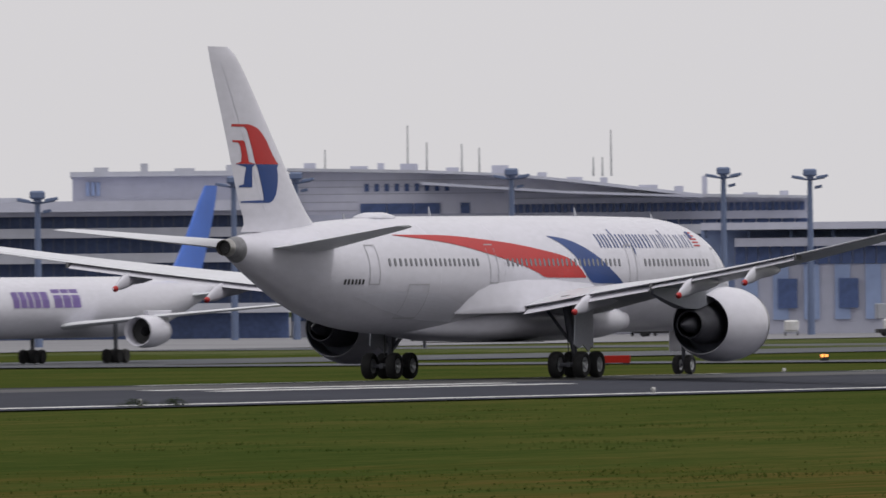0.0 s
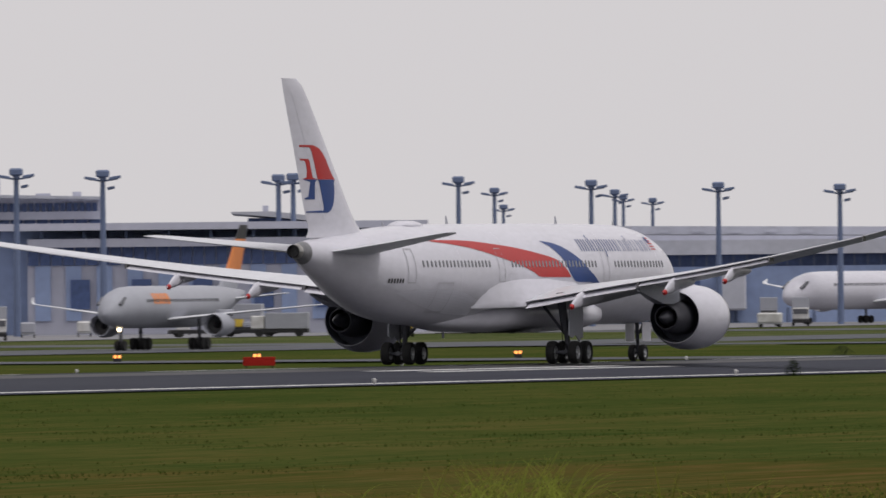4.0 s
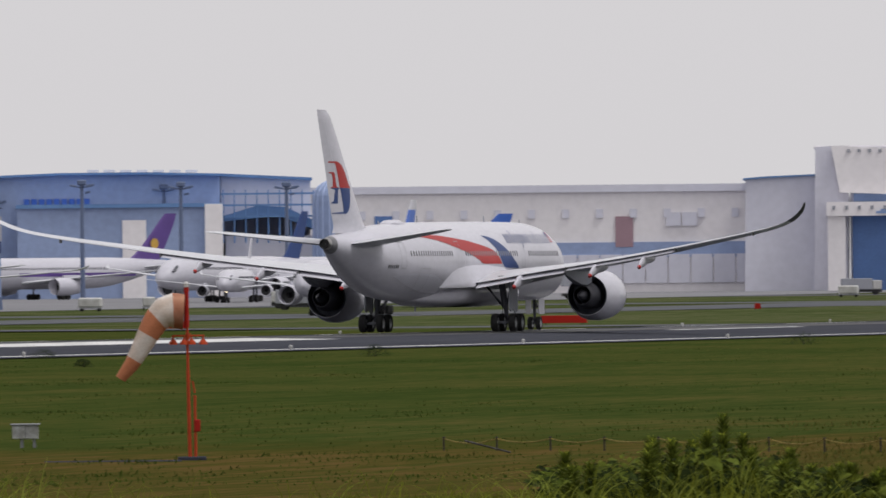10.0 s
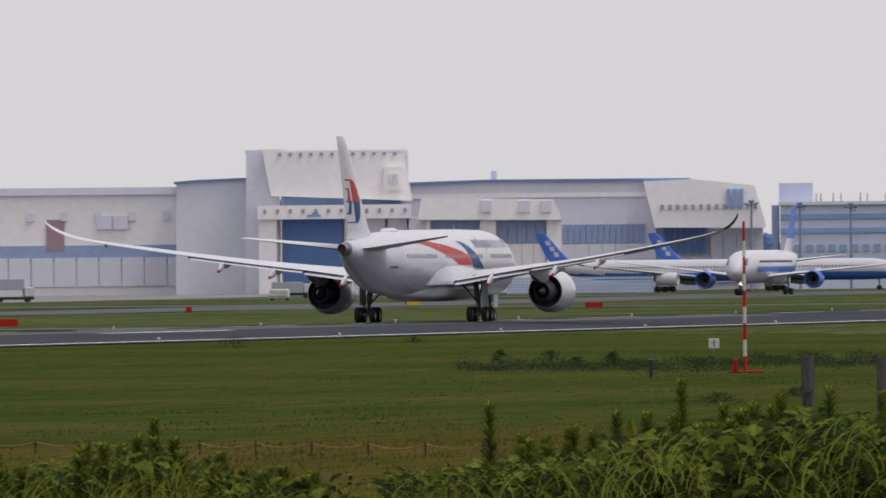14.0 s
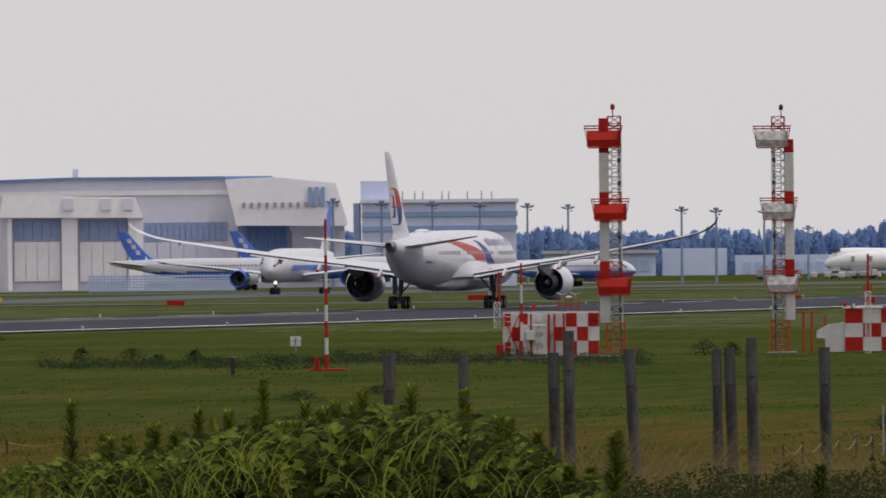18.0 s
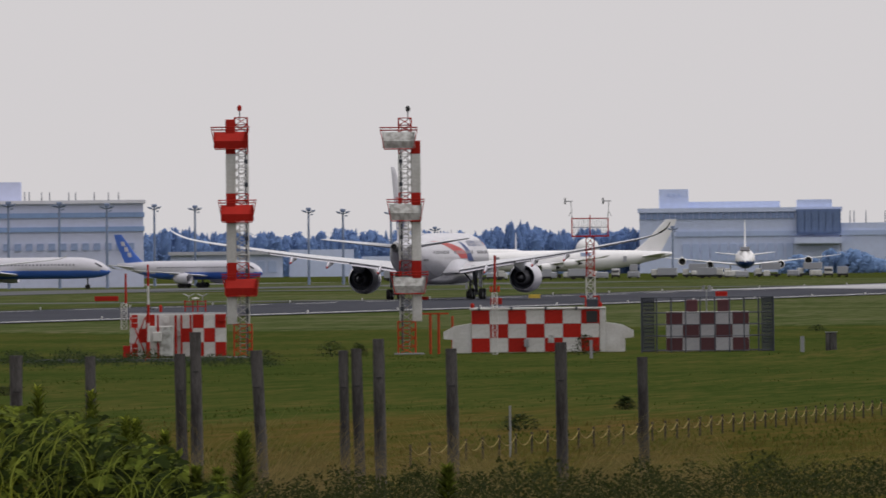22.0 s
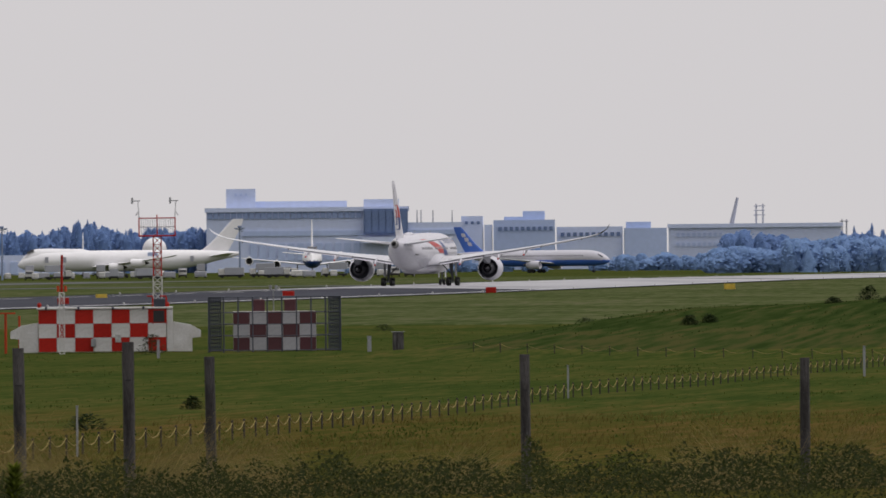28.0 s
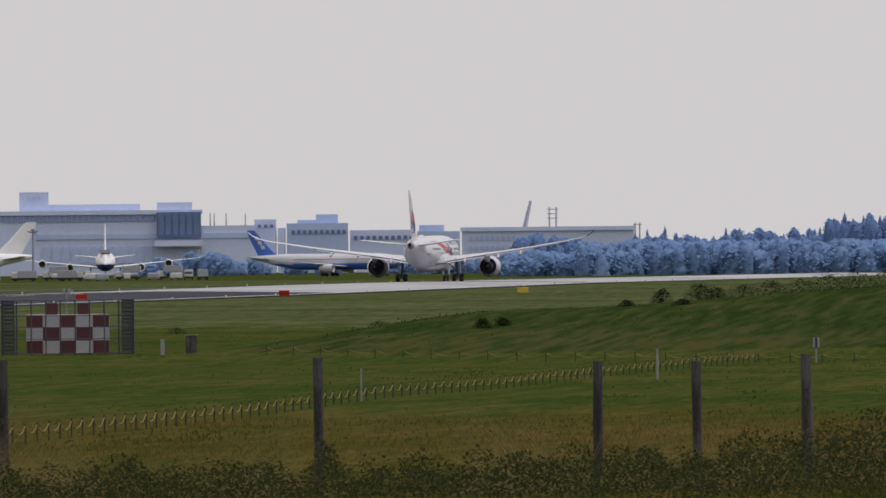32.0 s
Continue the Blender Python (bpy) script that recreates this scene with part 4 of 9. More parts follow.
    for y, h in ((-18.4, 0.28), (-7.1, 0.5), (13.0, 0.45), (24.0, 0.3)):
        bm = bmesh.new()
        zt = curve(y, FUS)[0] + curve(y, FUS)[2]
        prism(bm, [(y - 0.1, zt - 0.02), (y + 0.3, zt - 0.02), (y - 0.02, zt + h), (y - 0.12, zt + h)], "X", -0.02, 0.02)
        part("blade_antenna", bm, M_GREYPAINT, hero)
    part("drain_mast", boxm((-0.03, -8.0, 1.62), (0.03, -7.7, 2.0)), M_GREYPAINT, hero)
    return hero, wheels


hero, hero_wheels = hero_airliner()


# ---------------------------------------------------------------- runway markings, lights, taxiways
def strip(name, x0, x1, y0, y1, mat, up, label, parent=None, step=40):
    """A thin painted or paved strip that follows the land."""
    k = max(1, round((y1 - y0) / step))
    n = max(1, round(abs(x1 - x0) / 6))
    bm = bmesh.new()
    rows = []
    for j in range(k + 1):
        y = y0 + (y1 - y0) * j / k
        rows.append([bm.verts.new((x0 + (x1 - x0) * i / n, y, lie(y) + crown(x0 + (x1 - x0) * i / n) + up)) for i in range(n + 1)])
    for p, q in zip(rows, rows[1:]):
        for i in range(n):
            bm.faces.new((p[i], p[i + 1], q[i + 1], q[i]))
    ob = part(name, bm, mat, parent)
    if parent is None:
        tagged(ob, label, kind="structure")
    return ob


runway_ob = bpy.data.objects["runway"]
for sd in (1, -1):
    strip("edge_line", RWY + sd * 29.0, RWY + sd * 29.9, -400, 3400, M_LINE, 0.038, "", runway_ob)
for i in range(56):
    strip("centre_dash", RWY - 0.45, RWY + 0.45, 330 + i * 50, 360 + i * 50, M_LINE, 0.038, "", runway_ob, 15)
for sd in (1, -1):
    for y0, bars in ((560, 2), (811, 0), (690, 2), (1000, 1)):
        if bars == 0:
            strip("aiming_block", RWY + sd * 5, RWY + sd * 12, y0, y0 + 82, M_LINE, 0.038, "", runway_ob)
        for k in range(bars):
            a = RWY + sd * (9 + 3.3 * k)
            strip("touchdown_bar", a, a + sd * 1.3, y0, y0 + 45, M_LINE, 0.038, "", runway_ob, 11)
    strip("landing_rubber", RWY + sd * 2.5, RWY + sd * 8.0, 420, 1300, M_RUBBER, 0.034, "", runway_ob)

# glare on the far runway, painted as a pale sheet over the asphalt
sheet("runway_glare", steps([(RWY - 30, RWY + 30, 5)]), steps([(1990, 3380, 40)]), lambda x, y: lie(y) + crown(x) + 0.036, M_RUNWAYGLARE, "far end of the runway, painted pale for its glare", category="runway")

# parallel taxiway, connecting strips and aprons beyond the grass
sheet("taxiway", steps([(-455, -415, 10)]), steps([(-300, 3000, 60)]), lambda x, y: lie(y) - 0.5 + 0.05, M_TAXI, "grey asphalt taxiway", category="taxiway")
sheet("apron", steps([(-2600, -560, 255)]), steps([(250, 3400, 90)]), lambda x, y: lie(y) - 0.5 + 0.06, M_APRON, "pale concrete apron", category="apron")
for y0, x1 in ((900, -292), (1180, -292), (1760, -292), (2250, -292)):
    sheet("taxiway_link", steps([(-415, x1 + 8, 18)]), steps([(y0, y0 + 34, 17)]), lambda x, y: lie(y) - 0.5 + 0.045, M_TAXI, "grey asphalt runway exit", category="taxiway")
for y0 in (560, 900, 1240, 1580, 1920, 2260):
    sheet("apron_link", steps([(-560, -455, 33)]), steps([(y0, y0 + 55, 18)]), lambda x, y: lie(y) - 0.5 + 0.045, M_TAXI, "grey asphalt link between taxiway and apron", category="taxiway")

# raised runway edge lamps
bm = bmesh.new()
lathe(bm, [(0.0, 0.09), (0.16, 0.06), (0.18, 0.11), (0.30, 0.11), (0.36, 0.05)], 8, "Z", close=True)
lamp0 = part("edge_lamp", bm, M_SIGNWHITE)
tagged(lamp0, "small white raised lamp beside the runway edge", "runway lamp", "runway edge lamps")
lamp0.location = (RWY + 31.5, 330, lie(330) - 0.5)
for i in range(1, 46):
    for sd in (1, -1):
        y = 330 + 60 * (i - (sd < 0))
        copy_thing(lamp0, pose(RWY + sd * 31.5, y, lie(y) - 0.5))


# ---------------------------------------------------------------- other aircraft
def jet(name, label, m, r=2.5, ahead=25.0, behind=27.0, half=24.0, sweep=0.55, fin=8.8, eng_x=(8.0,), eng_r=1.25, livery=None, hump=False,
        tip=1.2, gear=True, lights=False, wing_mat=M_WINGGREY, body=M_WHITE, fin_mat=M_WHITE, belly=None, lift=0.0):
    """A parked or taxiing airliner, main wheels at the origin, nose along +y."""
    ob = thing(name, label, "aircraft", "other aircraft", m)
    zc = r * 1.0 + 2.1 + lift
    prof = [(-behind, r * 0.62, 0.12), (-behind + 0.10 * r, r * 0.60, 0.16), (-behind * 0.82, r * 0.42, 0.45), (-behind * 0.62, r * 0.2, 0.76), (-behind * 0.40, 0.03 * r, 0.97), (-behind * 0.25, 0, 1),
            (ahead - 4 * r, 0, 1.0), (ahead - 2.6 * r, -0.01 * r, 0.97), (ahead - 1.5 * r, -0.08 * r, 0.84), (ahead - 0.7 * r, -0.2 * r, 0.6), (ahead - 0.2 * r, -0.3 * r, 0.3), (ahead, -0.33 * r, 0.03)]
    bm = bmesh.new()
    secs = []
    ys = sorted({p[0] for p in prof} | {-behind + (behind + ahead) * i / 30 for i in range(31)})
    for y in ys:
        dz, k = curve(y, prof)
        ring = []
        for i in range(28):
            a = 2 * math.pi * i / 28
            z = math.sin(a)
            ring.append((k * r * math.cos(a), y, zc + dz + k * r * z))
        secs.append(ring)
    skin(bm, secs)
    if belly:
        for f in bm.faces:
            f.material_index = 1 if f.calc_center_median().z < zc - 0.25 * r else 0
    part("fuselage", bm, [body, belly or body], ob, smooth=True)
    if hump:
        bm = bmesh.new()
        secs = []
        for y, k, up in ((ahead - 27, 0.05, 0.4), (ahead - 24, 0.5, 0.3), (ahead - 20, 0.80, 0.25), (ahead - 10, 0.86, 0.25), (ahead - 6.0, 0.84, 0.25), (ahead - 4.4, 0.76, 0.22), (ahead - 3.0, 0.60, 0.12), (ahead - 1.7, 0.40, -0.05), (ahead - 0.6, 0.18, -0.22), (ahead - 0.2, 0.04, -0.30)):
            secs.append([(r * 0.78 * k * math.cos(2 * math.pi * i / 18), y, zc + up * r + r * 1.15 * k * math.sin(2 * math.pi * i / 18)) for i in range(18)])
        skin(bm, secs)
        part("upper_deck", bm, body, ob, smooth=True)
    # windows as a dark line of panes, flight deck glass
    if "cargo" not in name and "freighter" not in name:
        pane = None
        for sd in (1, -1):
            y = -behind * 0.4
            while y < ahead - 3.2 * r:
                m1 = pose(sd * r * 0.965, y + 0.15, zc + 0.3 * r)
                if pane is None:
                    pane = part("cabin_window", boxm((-0.04, -0.15, -0.075 * r), (0.04, 0.15, 0.075 * r)), M_DARKGLASS, ob)
                    pane.matrix_basis = m1
                else:
                    share("cabin_window", pane, ob, m1)
                y += 0.75
    bm = bmesh.new()
    zz = zc + (0.88 * r if hump else 0.18 * r)
    yy = ahead - (3.6 if hump else 0.95 * r)
    k = 0.62 * r if not hump else 0.5 * r
    prism(bm, [(yy - 0.35 * r, zz + 0.32 * r), (yy + 0.28 * r, zz - 0.02 * r), (yy + 0.22 * r, zz - 0.1 * r), (yy - 0.5 * r, zz + 0.1 * r)], "X", -k, k)
    part("cockpit_glass", bm, M_DARKGLASS, ob)
    # wings
    for sd in (1, -1):
        bm = bmesh.new()
        secs = []
        rows = [(0.0, 0.33, 0.25, 0.0), (0.12, 0.27, 0.22, 0.03), (0.34, 0.10, 0.145, 0.075), (0.7, -0.17, 0.09, 0.14), (0.97, -0.37, 0.05, 0.19), (0.99, -0.40, 0.045, 0.19 + 0.4 * tip / half), (1.0, -0.45, 0.02, 0.19 + tip / half)]
        for u, le, ch, z in rows:
            secs.append([(sd * u * half, (le - v * ch) * half * (sweep / 0.55), zc - 0.72 * r + z * half * 0.55 + t * 0.11 * ch * half) for v, t in AIRF])
        skin(bm, secs)
        w = part("wing", bm, wing_mat, ob, smooth=True)
        for ex in eng_x:
            u = ex / half
            le = (0.33 - 0.74 * u) * half
            ez = zc - 0.72 * r + (0.25 * u) * half * 0.55 - eng_r * 0.95
            bm = bmesh.new()
            lathe(bm, [(le - 1.2 * eng_r, eng_r * 0.78), (le, eng_r * 0.97), (le + 1.3 * eng_r, eng_r), (le + 2.1 * eng_r, eng_r * 0.88), (le + 2.0 * eng_r, eng_r * 0.8), (le + 1.0 * eng_r, eng_r * 0.8)], 24, "Y", (sd * ex, 0, ez))
            e = part("engine_nacelle", bm, body if name != "blue_engine_jet" else M_BLUE, ob, smooth=True)
            bm = bmesh.new()
            lathe(bm, [(le + 1.1 * eng_r, 0.8 * eng_r), (le + 1.0 * eng_r, 0.3 * eng_r), (le + 1.5 * eng_r, 0.02)], 20, "Y", (sd * ex, 0, ez))
            part("fan", bm, M_BLACK, e, smooth=True)
            bm = bmesh.new()
            lathe(bm, [(le - 1.0 * eng_r, 0.76 * eng_r), (le - 1.1 * eng_r, 0.5 * eng_r), (le - 2.2 * eng_r, 0.1)], 20, "Y", (sd * ex, 0, ez))
            part("exhaust", bm, M_BLACK, e, smooth=True)
            part("pylon", boxm((sd * ex - 0.2, le - 2.6 * eng_r, ez + 0.7 * eng_r), (sd * ex + 0.2, le + 0.8 * eng_r, ez + 1.25 * eng_r), 0.05), body, e)
        bm = bmesh.new()
        secs = []
        for u, le, ch, z in ((0.03, 0.0, 0.75, 0), (0.5, -0.36, 0.5, 0.06), (1.0, -0.74, 0.27, 0.12)):
            secs.append([(sd * u * half * 0.31, -behind * 0.70 + (le - v * ch) * half * 0.28, zc + 0.3 * r + z * half * 0.28 + t * 0.1 * ch * half * 0.28) for v, t in AIRF])
        skin(bm, secs)
        part("tailplane", bm, wing_mat, ob, smooth=True)
    # fin, with optional bands of colour
    z0 = zc + 0.75 * r
    fr = [(z0 - 0.4, -behind * 0.62 + 0.7, 1.02 * fin), (z0 + 0.12 * fin, -behind * 0.69, 0.78 * fin), (z0 + 0.9 * fin, -behind * 0.69 - 0.78 * fin, 0.40 * fin), (z0 + fin, -behind * 0.69 - 0.88 * fin, 0.32 * fin)]
    bands = livery or [(0, 1, fin_mat)]
    for k, (a, b, mt) in enumerate(bands):
        bm = bmesh.new()
        secs = []
        for i in range(9):
            z = z0 - 0.4 + (fin + 0.4) * (a + (b - a) * i / 8)
            le, ch = curve(z, fr)
            secs.append([(t * 0.10 * ch, le - v * ch, z) for v, t in AIRF])
        skin(bm, secs)
        part("fin" if k == 0 else "fin_band", bm, mt, ob, smooth=True)
    if gear:
        for x, y, rr in ((0, ahead - 2.2 * r, 0.5), (r * 1.5, 0, 0.6), (-r * 1.5, 0, 0.6)):
            bm = bmesh.new()
            tube(bm, (x, y, 0.5), (x, y, zc - 0.5 * r), 0.16, 0.2)
            s = part("gear_leg", bm, M_STRUT, ob)
            for dx in ((-0.3, 0.3) if rr < 0.55 else (-0.5, 0.5)):
                for dy in ((0,) if rr < 0.55 else (-0.7, 0.7)):
                    bm = bmesh.new()
                    lathe(bm, [(-0.2, rr * 0.5), (-0.22, rr * 0.9), (0, rr), (0.22, rr * 0.9), (0.2, rr * 0.5)], 16, "X", (x + dx, y + dy, rr), close=True)
                    part("tyre", bm, M_TYRE, s)
    if lights:
        bm = bmesh.new()
        bmesh.ops.create_icosphere(bm, subdivisions=1, radius=0.22, matrix=Matrix.Translation((0, ahead - 2.0 * r, 2.0)))
        part("taxi_lamp", bm, M_LAMPWARM, ob, "lit taxi lamp")
        bm = bmesh.new()
        bmesh.ops.create_icosphere(bm, subdivisions=1, radius=0.2, matrix=Matrix.Translation((r * 1.02, ahead - 7.5 * r, zc - 0.5 * r)))
        part("wing_root_lamp", bm, M_LAMPWARM, ob, "lit wing root lamp")
    return ob


def hull_bars(ob, mat, r, y0, z0, sizes, h, gap=0.25, lift=0.0, angle=None):
    """Plain bars of lettering size on both sides of the hull."""
    zc = r + 2.1 + lift
    for sd in (1, -1):
        y = y0
        for w in sizes:
            bm = bmesh.new()
            rows = []
            for z in (z0, z0 + h / 2, z0 + h):
                x = sd * (math.sqrt(max(0.01, r * r - (z - zc) ** 2)) + 0.03)
                rows.append([bm.verts.new((x, y, z)), bm.verts.new((x, y + w, z))])
            for p, q in zip(rows, rows[1:]):
                bm.faces.new((p[0], p[1], q[1], q[0]))
            part("title_bar", bm, mat, ob)
            y += w + gap


# ---------------------------------------------------------------- buildings: local x to the right, y away, as seen from the embankment
def site(name, label, category, bearing, d, z, group="", turn=0.0):
    return thing(name, label, category, group, Matrix.Translation(polar(bearing, d, z)) @ Matrix.Rotation(radians(bearing + turn), 4, "Z"))


def blk(p, name, x0, x1, z0, z1, mat, y0=0.0, y1=20.0, bevel=0.0, label=""):
    return part(name, boxm((x0, y0, z0), (x1, y1, z1), bevel), mat, p, label)


def gab(p, name, poly, mat, y0=0.0, y1=20.0, label=""):
    return part(name, prism(bmesh.new(), poly, "Y", y0, y1), mat, p, label)


def panes(p, name, x0, x1, z0, z1, n, mat, y=0.0, fill=0.8, deep=0.25):
    """A row of separate windows, a little proud of the wall that holds them."""
    w = (x1 - x0) / n
    first = part(name, boxm((-w * fill / 2, -deep, -(z1 - z0) / 2), (w * fill / 2, deep, (z1 - z0) / 2)), mat, p)
    first.matrix_basis = pose(x0 + w / 2, y, (z0 + z1) / 2)
    for i in range(1, n):
        share(name, first, p, pose(x0 + w * (i + 0.5), y, (z0 + z1) / 2))


def pole(p, name, x, z0, z1, r, mat, y=5.0):
    return part(name, tube(bmesh.new(), (x, y, z0), (x, y, z1), r, r * 0.6, 6), mat, p)


def flood_mast(m, h, k=1.0, paint=M_MAST):
    """A tall apron floodlight mast: tapered pole, head frame, lamp boxes."""
    ob = thing("floodlight_mast", "tall dark blue-grey apron floodlight mast with lamp head", "floodlight", "apron floodlight masts", m)
    part("pole", tube(bmesh.new(), (0, 0, 0), (0, 0, h), 0.50 * k, 0.32 * k, 10), paint, ob)
    bm = bmesh.new()
    for a in range(8):
        c, s = math.cos(a * math.pi / 4), math.sin(a * math.pi / 4)
        tube(bm, (0, 0, h - 0.6), (2.0 * k * c, 2.0 * k * s, h - 0.3), 0.12, 0.10, 5)
    part("head_frame", bm, paint, ob)
    part("cap", boxm((-0.9 * k, -0.9 * k, h - 0.1), (0.9 * k, 0.9 * k, h + 0.9 * k), 0.2 * k), paint, ob)
    for i, (x, y, z) in enumerate(((-1.9, 0, -0.2), (1.9, 0, -0.1), (-1.3, -1.5, -0.3), (1.3, -1.5, -0.2), (0, 1.8, -0.2), (1.1, 0.4, -1.5))):
        if i == 0:
            first = part("lamp_box", boxm((-0.5 * k, -0.3 * k, -0.2 * k), (0.5 * k, 0.3 * k, 0.2 * k), 0.06), paint, ob)
            first.matrix_basis = pose(x * k, y * k, h + z * k, 0, 12, 0)
        else:
            share("lamp_box", first, ob, pose(x * k, y * k, h + z * k, 0, -12 if x > 0 else 12, 0))
    return ob


# ---------------------------------------------------------------- terminal, cargo area, hangars
terminal = site('terminal_building', 'wide grey terminal with low curved roof and dark window bands', 'building', 22.3792, 1800, -2.45)
gab(terminal, 'wall', [(-30.43, 0), (-30.2, 23.26), (-12.46, 22.85), (0.15, 22.33), (10.39, 21.2), (26.92, 19.15), (41.88, 18.76), (41.69, 0)], M_WALL, 0, 60)
gab(terminal, 'roof', [(-30.68, 23.63), (-12.43, 23.21), (0.15, 22.61), (10.37, 21.57), (26.86, 19.51), (42.42, 19.12), (42.42, 18.73), (26.86, 19.08), (10.36, 21.13), (0.15, 22.26), (-12.44, 22.78), (-30.68, 23.19)], M_ROOFG, -4, 64)
gab(terminal, 'canopy', [(-12.02, 21.51), (7.97, 20.06), (27.18, 19.24), (27.17, 18.93), (7.97, 19.71), (-12.02, 21.12)], M_TERMWALL, -9, -0.5)
panes(terminal, 'window', 0.5, 41.47, 16.48, 18.31, 46, M_GLASSB, -0.1, 0.8)
panes(terminal, 'window', -20.63, -9.37, 16.91, 18.6, 3, M_GLASSB, -0.1, 0.97)
panes(terminal, 'window', -6.59, -5.27, 17.1, 18.61, 1, M_GLASSB, -0.1, 0.97)
panes(terminal, 'clerestory_window', -20.36, -7.76, 20.28, 21.35, 9, M_GLASSB, -0.1, 0.45)
blk(terminal, 'sill_band', -30.24, 41.99, 15.99, 17.11, M_TERMWALL, -1.2, -0.02)
blk(terminal, 'floor_slab', -30.14, 51.84, 13.9, 15.26, M_ROOFG, -8, -0.3)
blk(terminal, 'floor_slab', -30.18, 51.8, 10.13, 11.5, M_ROOFG, -8, -0.3)
blk(terminal, 'floor_slab', -30.21, 51.77, 6.37, 7.73, M_ROOFG, -8, -0.3)
panes(terminal, 'window', -30.26, 41.84, 14.66, 16.56, 40, M_GLASSB, -0.1, 0.93)
panes(terminal, 'window', -30.28, 41.8, 10.88, 14.59, 40, M_GLASSB, -0.1, 0.93)
panes(terminal, 'window', -30.32, 41.77, 7.1, 10.89, 40, M_GLASSB, -0.1, 0.93)
panes(terminal, 'window', -30.36, 41.72, 2.29, 6.94, 40, M_GLASSB, -0.1, 0.93)
blk(terminal, 'roof_plant_room', -15.06, -12.69, 23.26, 24.23, M_TERMWALL, 10, 30)
blk(terminal, 'roof_plant_room', -2.22, 0.15, 22.58, 23.87, M_TERMWALL, 10, 30)
blk(terminal, 'chimney', 27.33, 28.02, 19.36, 22.14, M_TERMWALL, 10, 14)
for z in (17.6, 18.8, 19.9, 20.9, 21.8):
    blk(terminal, 'cladding_joint', -30.0, -0.5 if z > 19 else -21.0, z, z + 0.09, M_ROOFG, -0.08, -0.02)
for x, z, w, h in ((-28.5, 23.5, 1.6, 0.9), (-22.0, 23.3, 2.4, 0.6), (-18.2, 23.2, 0.9, 1.1), (-8.6, 22.9, 1.8, 0.7), (4.2, 22.0, 1.3, 0.8), (8.3, 21.6, 2.2, 0.5), (13.0, 21.1, 1.0, 0.9), (18.4, 20.4, 2.6, 0.5), (23.4, 19.8, 1.2, 0.9), (33.0, 19.2, 2.0, 0.5), (38.2, 19.1, 1.1, 0.8)):
    blk(terminal, 'roof_unit', x, x + w, z - 0.5, z + h, M_TERMWALL, 6, 12)
for z in (19.4, 20.2):
    blk(terminal, 'facade_rail', 1.0, 26.0 if z < 20 else 8.0, z - 0.35, z - 0.22, M_ROOFG, -0.3, -0.05)
pole(terminal, 'antenna_mast', -14.05, 22.56, 29.74, 0.13, M_GREYSTEEL, 20)
pole(terminal, 'antenna_mast', -11.36, 22.54, 27.32, 0.13, M_GREYSTEEL, 20)
pole(terminal, 'antenna_mast', -6.42, 22.49, 27.03, 0.13, M_GREYSTEEL, 20)
pole(terminal, 'antenna_mast', 14.64, 22.28, 28.81, 0.13, M_GREYSTEEL, 20)
pole(terminal, 'antenna_mast', -25.72, 22.68, 26.42, 0.13, M_GREYSTEEL, 20)
pole(terminal, 'antenna_mast', -3.96, 22.46, 26.45, 0.13, M_GREYSTEEL, 20)
pole(terminal, 'antenna_mast', 12.13, 22.3, 25.01, 0.13, M_GREYSTEEL, 20)
pole(terminal, 'antenna_mast', 13.41, 22.29, 25, 0.13, M_GREYSTEEL, 20)
wing_block = site('terminal_wing', 'low terminal wing with flat white roof and blue glazing', 'building', 23.9599, 1780, -2.42)
blk(wing_block, 'penthouse', -10.98, 18.76, 18.52, 22.89, M_TERMWALL, 10, 50)
blk(wing_block, 'penthouse_roof', -11.28, 18.78, 22.58, 23.27, M_ROOFG, 8, 52)
panes(wing_block, 'window', -9.21, -7.05, 19.96, 21.85, 3, M_WALLB, 9.9, 0.7)
blk(wing_block, 'wall', -53.52, 18.92, 17.04, 18.36, M_TERMWALL, -3, 40)
blk(wing_block, 'roof', -54.19, 19.05, 17.68, 19.13, M_TERMWALL, -6, 44)
blk(wing_block, 'glazed_front', -53.61, 18.79, 0, 17.72, M_GLASSB, 0, 40)
blk(wing_block, 'floor_slab', -53.9, 18.96, 14.07, 15.41, M_ROOFG, -4, -0.05)
blk(wing_block, 'floor_slab', -53.94, 18.92, 10.57, 11.91, M_ROOFG, -4, -0.05)
blk(wing_block, 'floor_slab', -53.97, 18.89, 7.07, 8.42, M_ROOFG, -4, -0.05)
blk(wing_block, 'floor_slab', -54.01, 18.86, 3.57, 4.92, M_ROOFG, -4, -0.05)
panes(wing_block, 'mullion', -53.61, 18.83, 4.58, 17.6, 48, M_MAST, -0.15, 0.12)
for x, z, w, h in ((-8.0, 23.2, 2.0, 0.7), (-1.5, 23.2, 1.0, 1.2), (3.2, 23.2, 2.8, 0.5), (10.4, 23.2, 1.4, 0.9), (15.6, 23.2, 1.8, 0.6), (-48.0, 19.1, 3.0, 0.8), (-36.0, 19.1, 2.0, 1.2), (-22.0, 19.1, 4.0, 0.7)):
    blk(wing_block, 'roof_unit', x, x + w, z - 0.1, z + h, M_ROOFG, 12, 18)
pier = site('boarding_pier', 'terminal pier with white canopies and blue panels', 'building', 20.6234, 1750, -2.43)
blk(pier, 'canopy', -27.41, 31.35, 14.19, 15.17, M_TERMWALL, -5, 14)
blk(pier, 'rear_wall', -27.65, 31.46, 0, 14.77, M_WALLB, 10, 22)
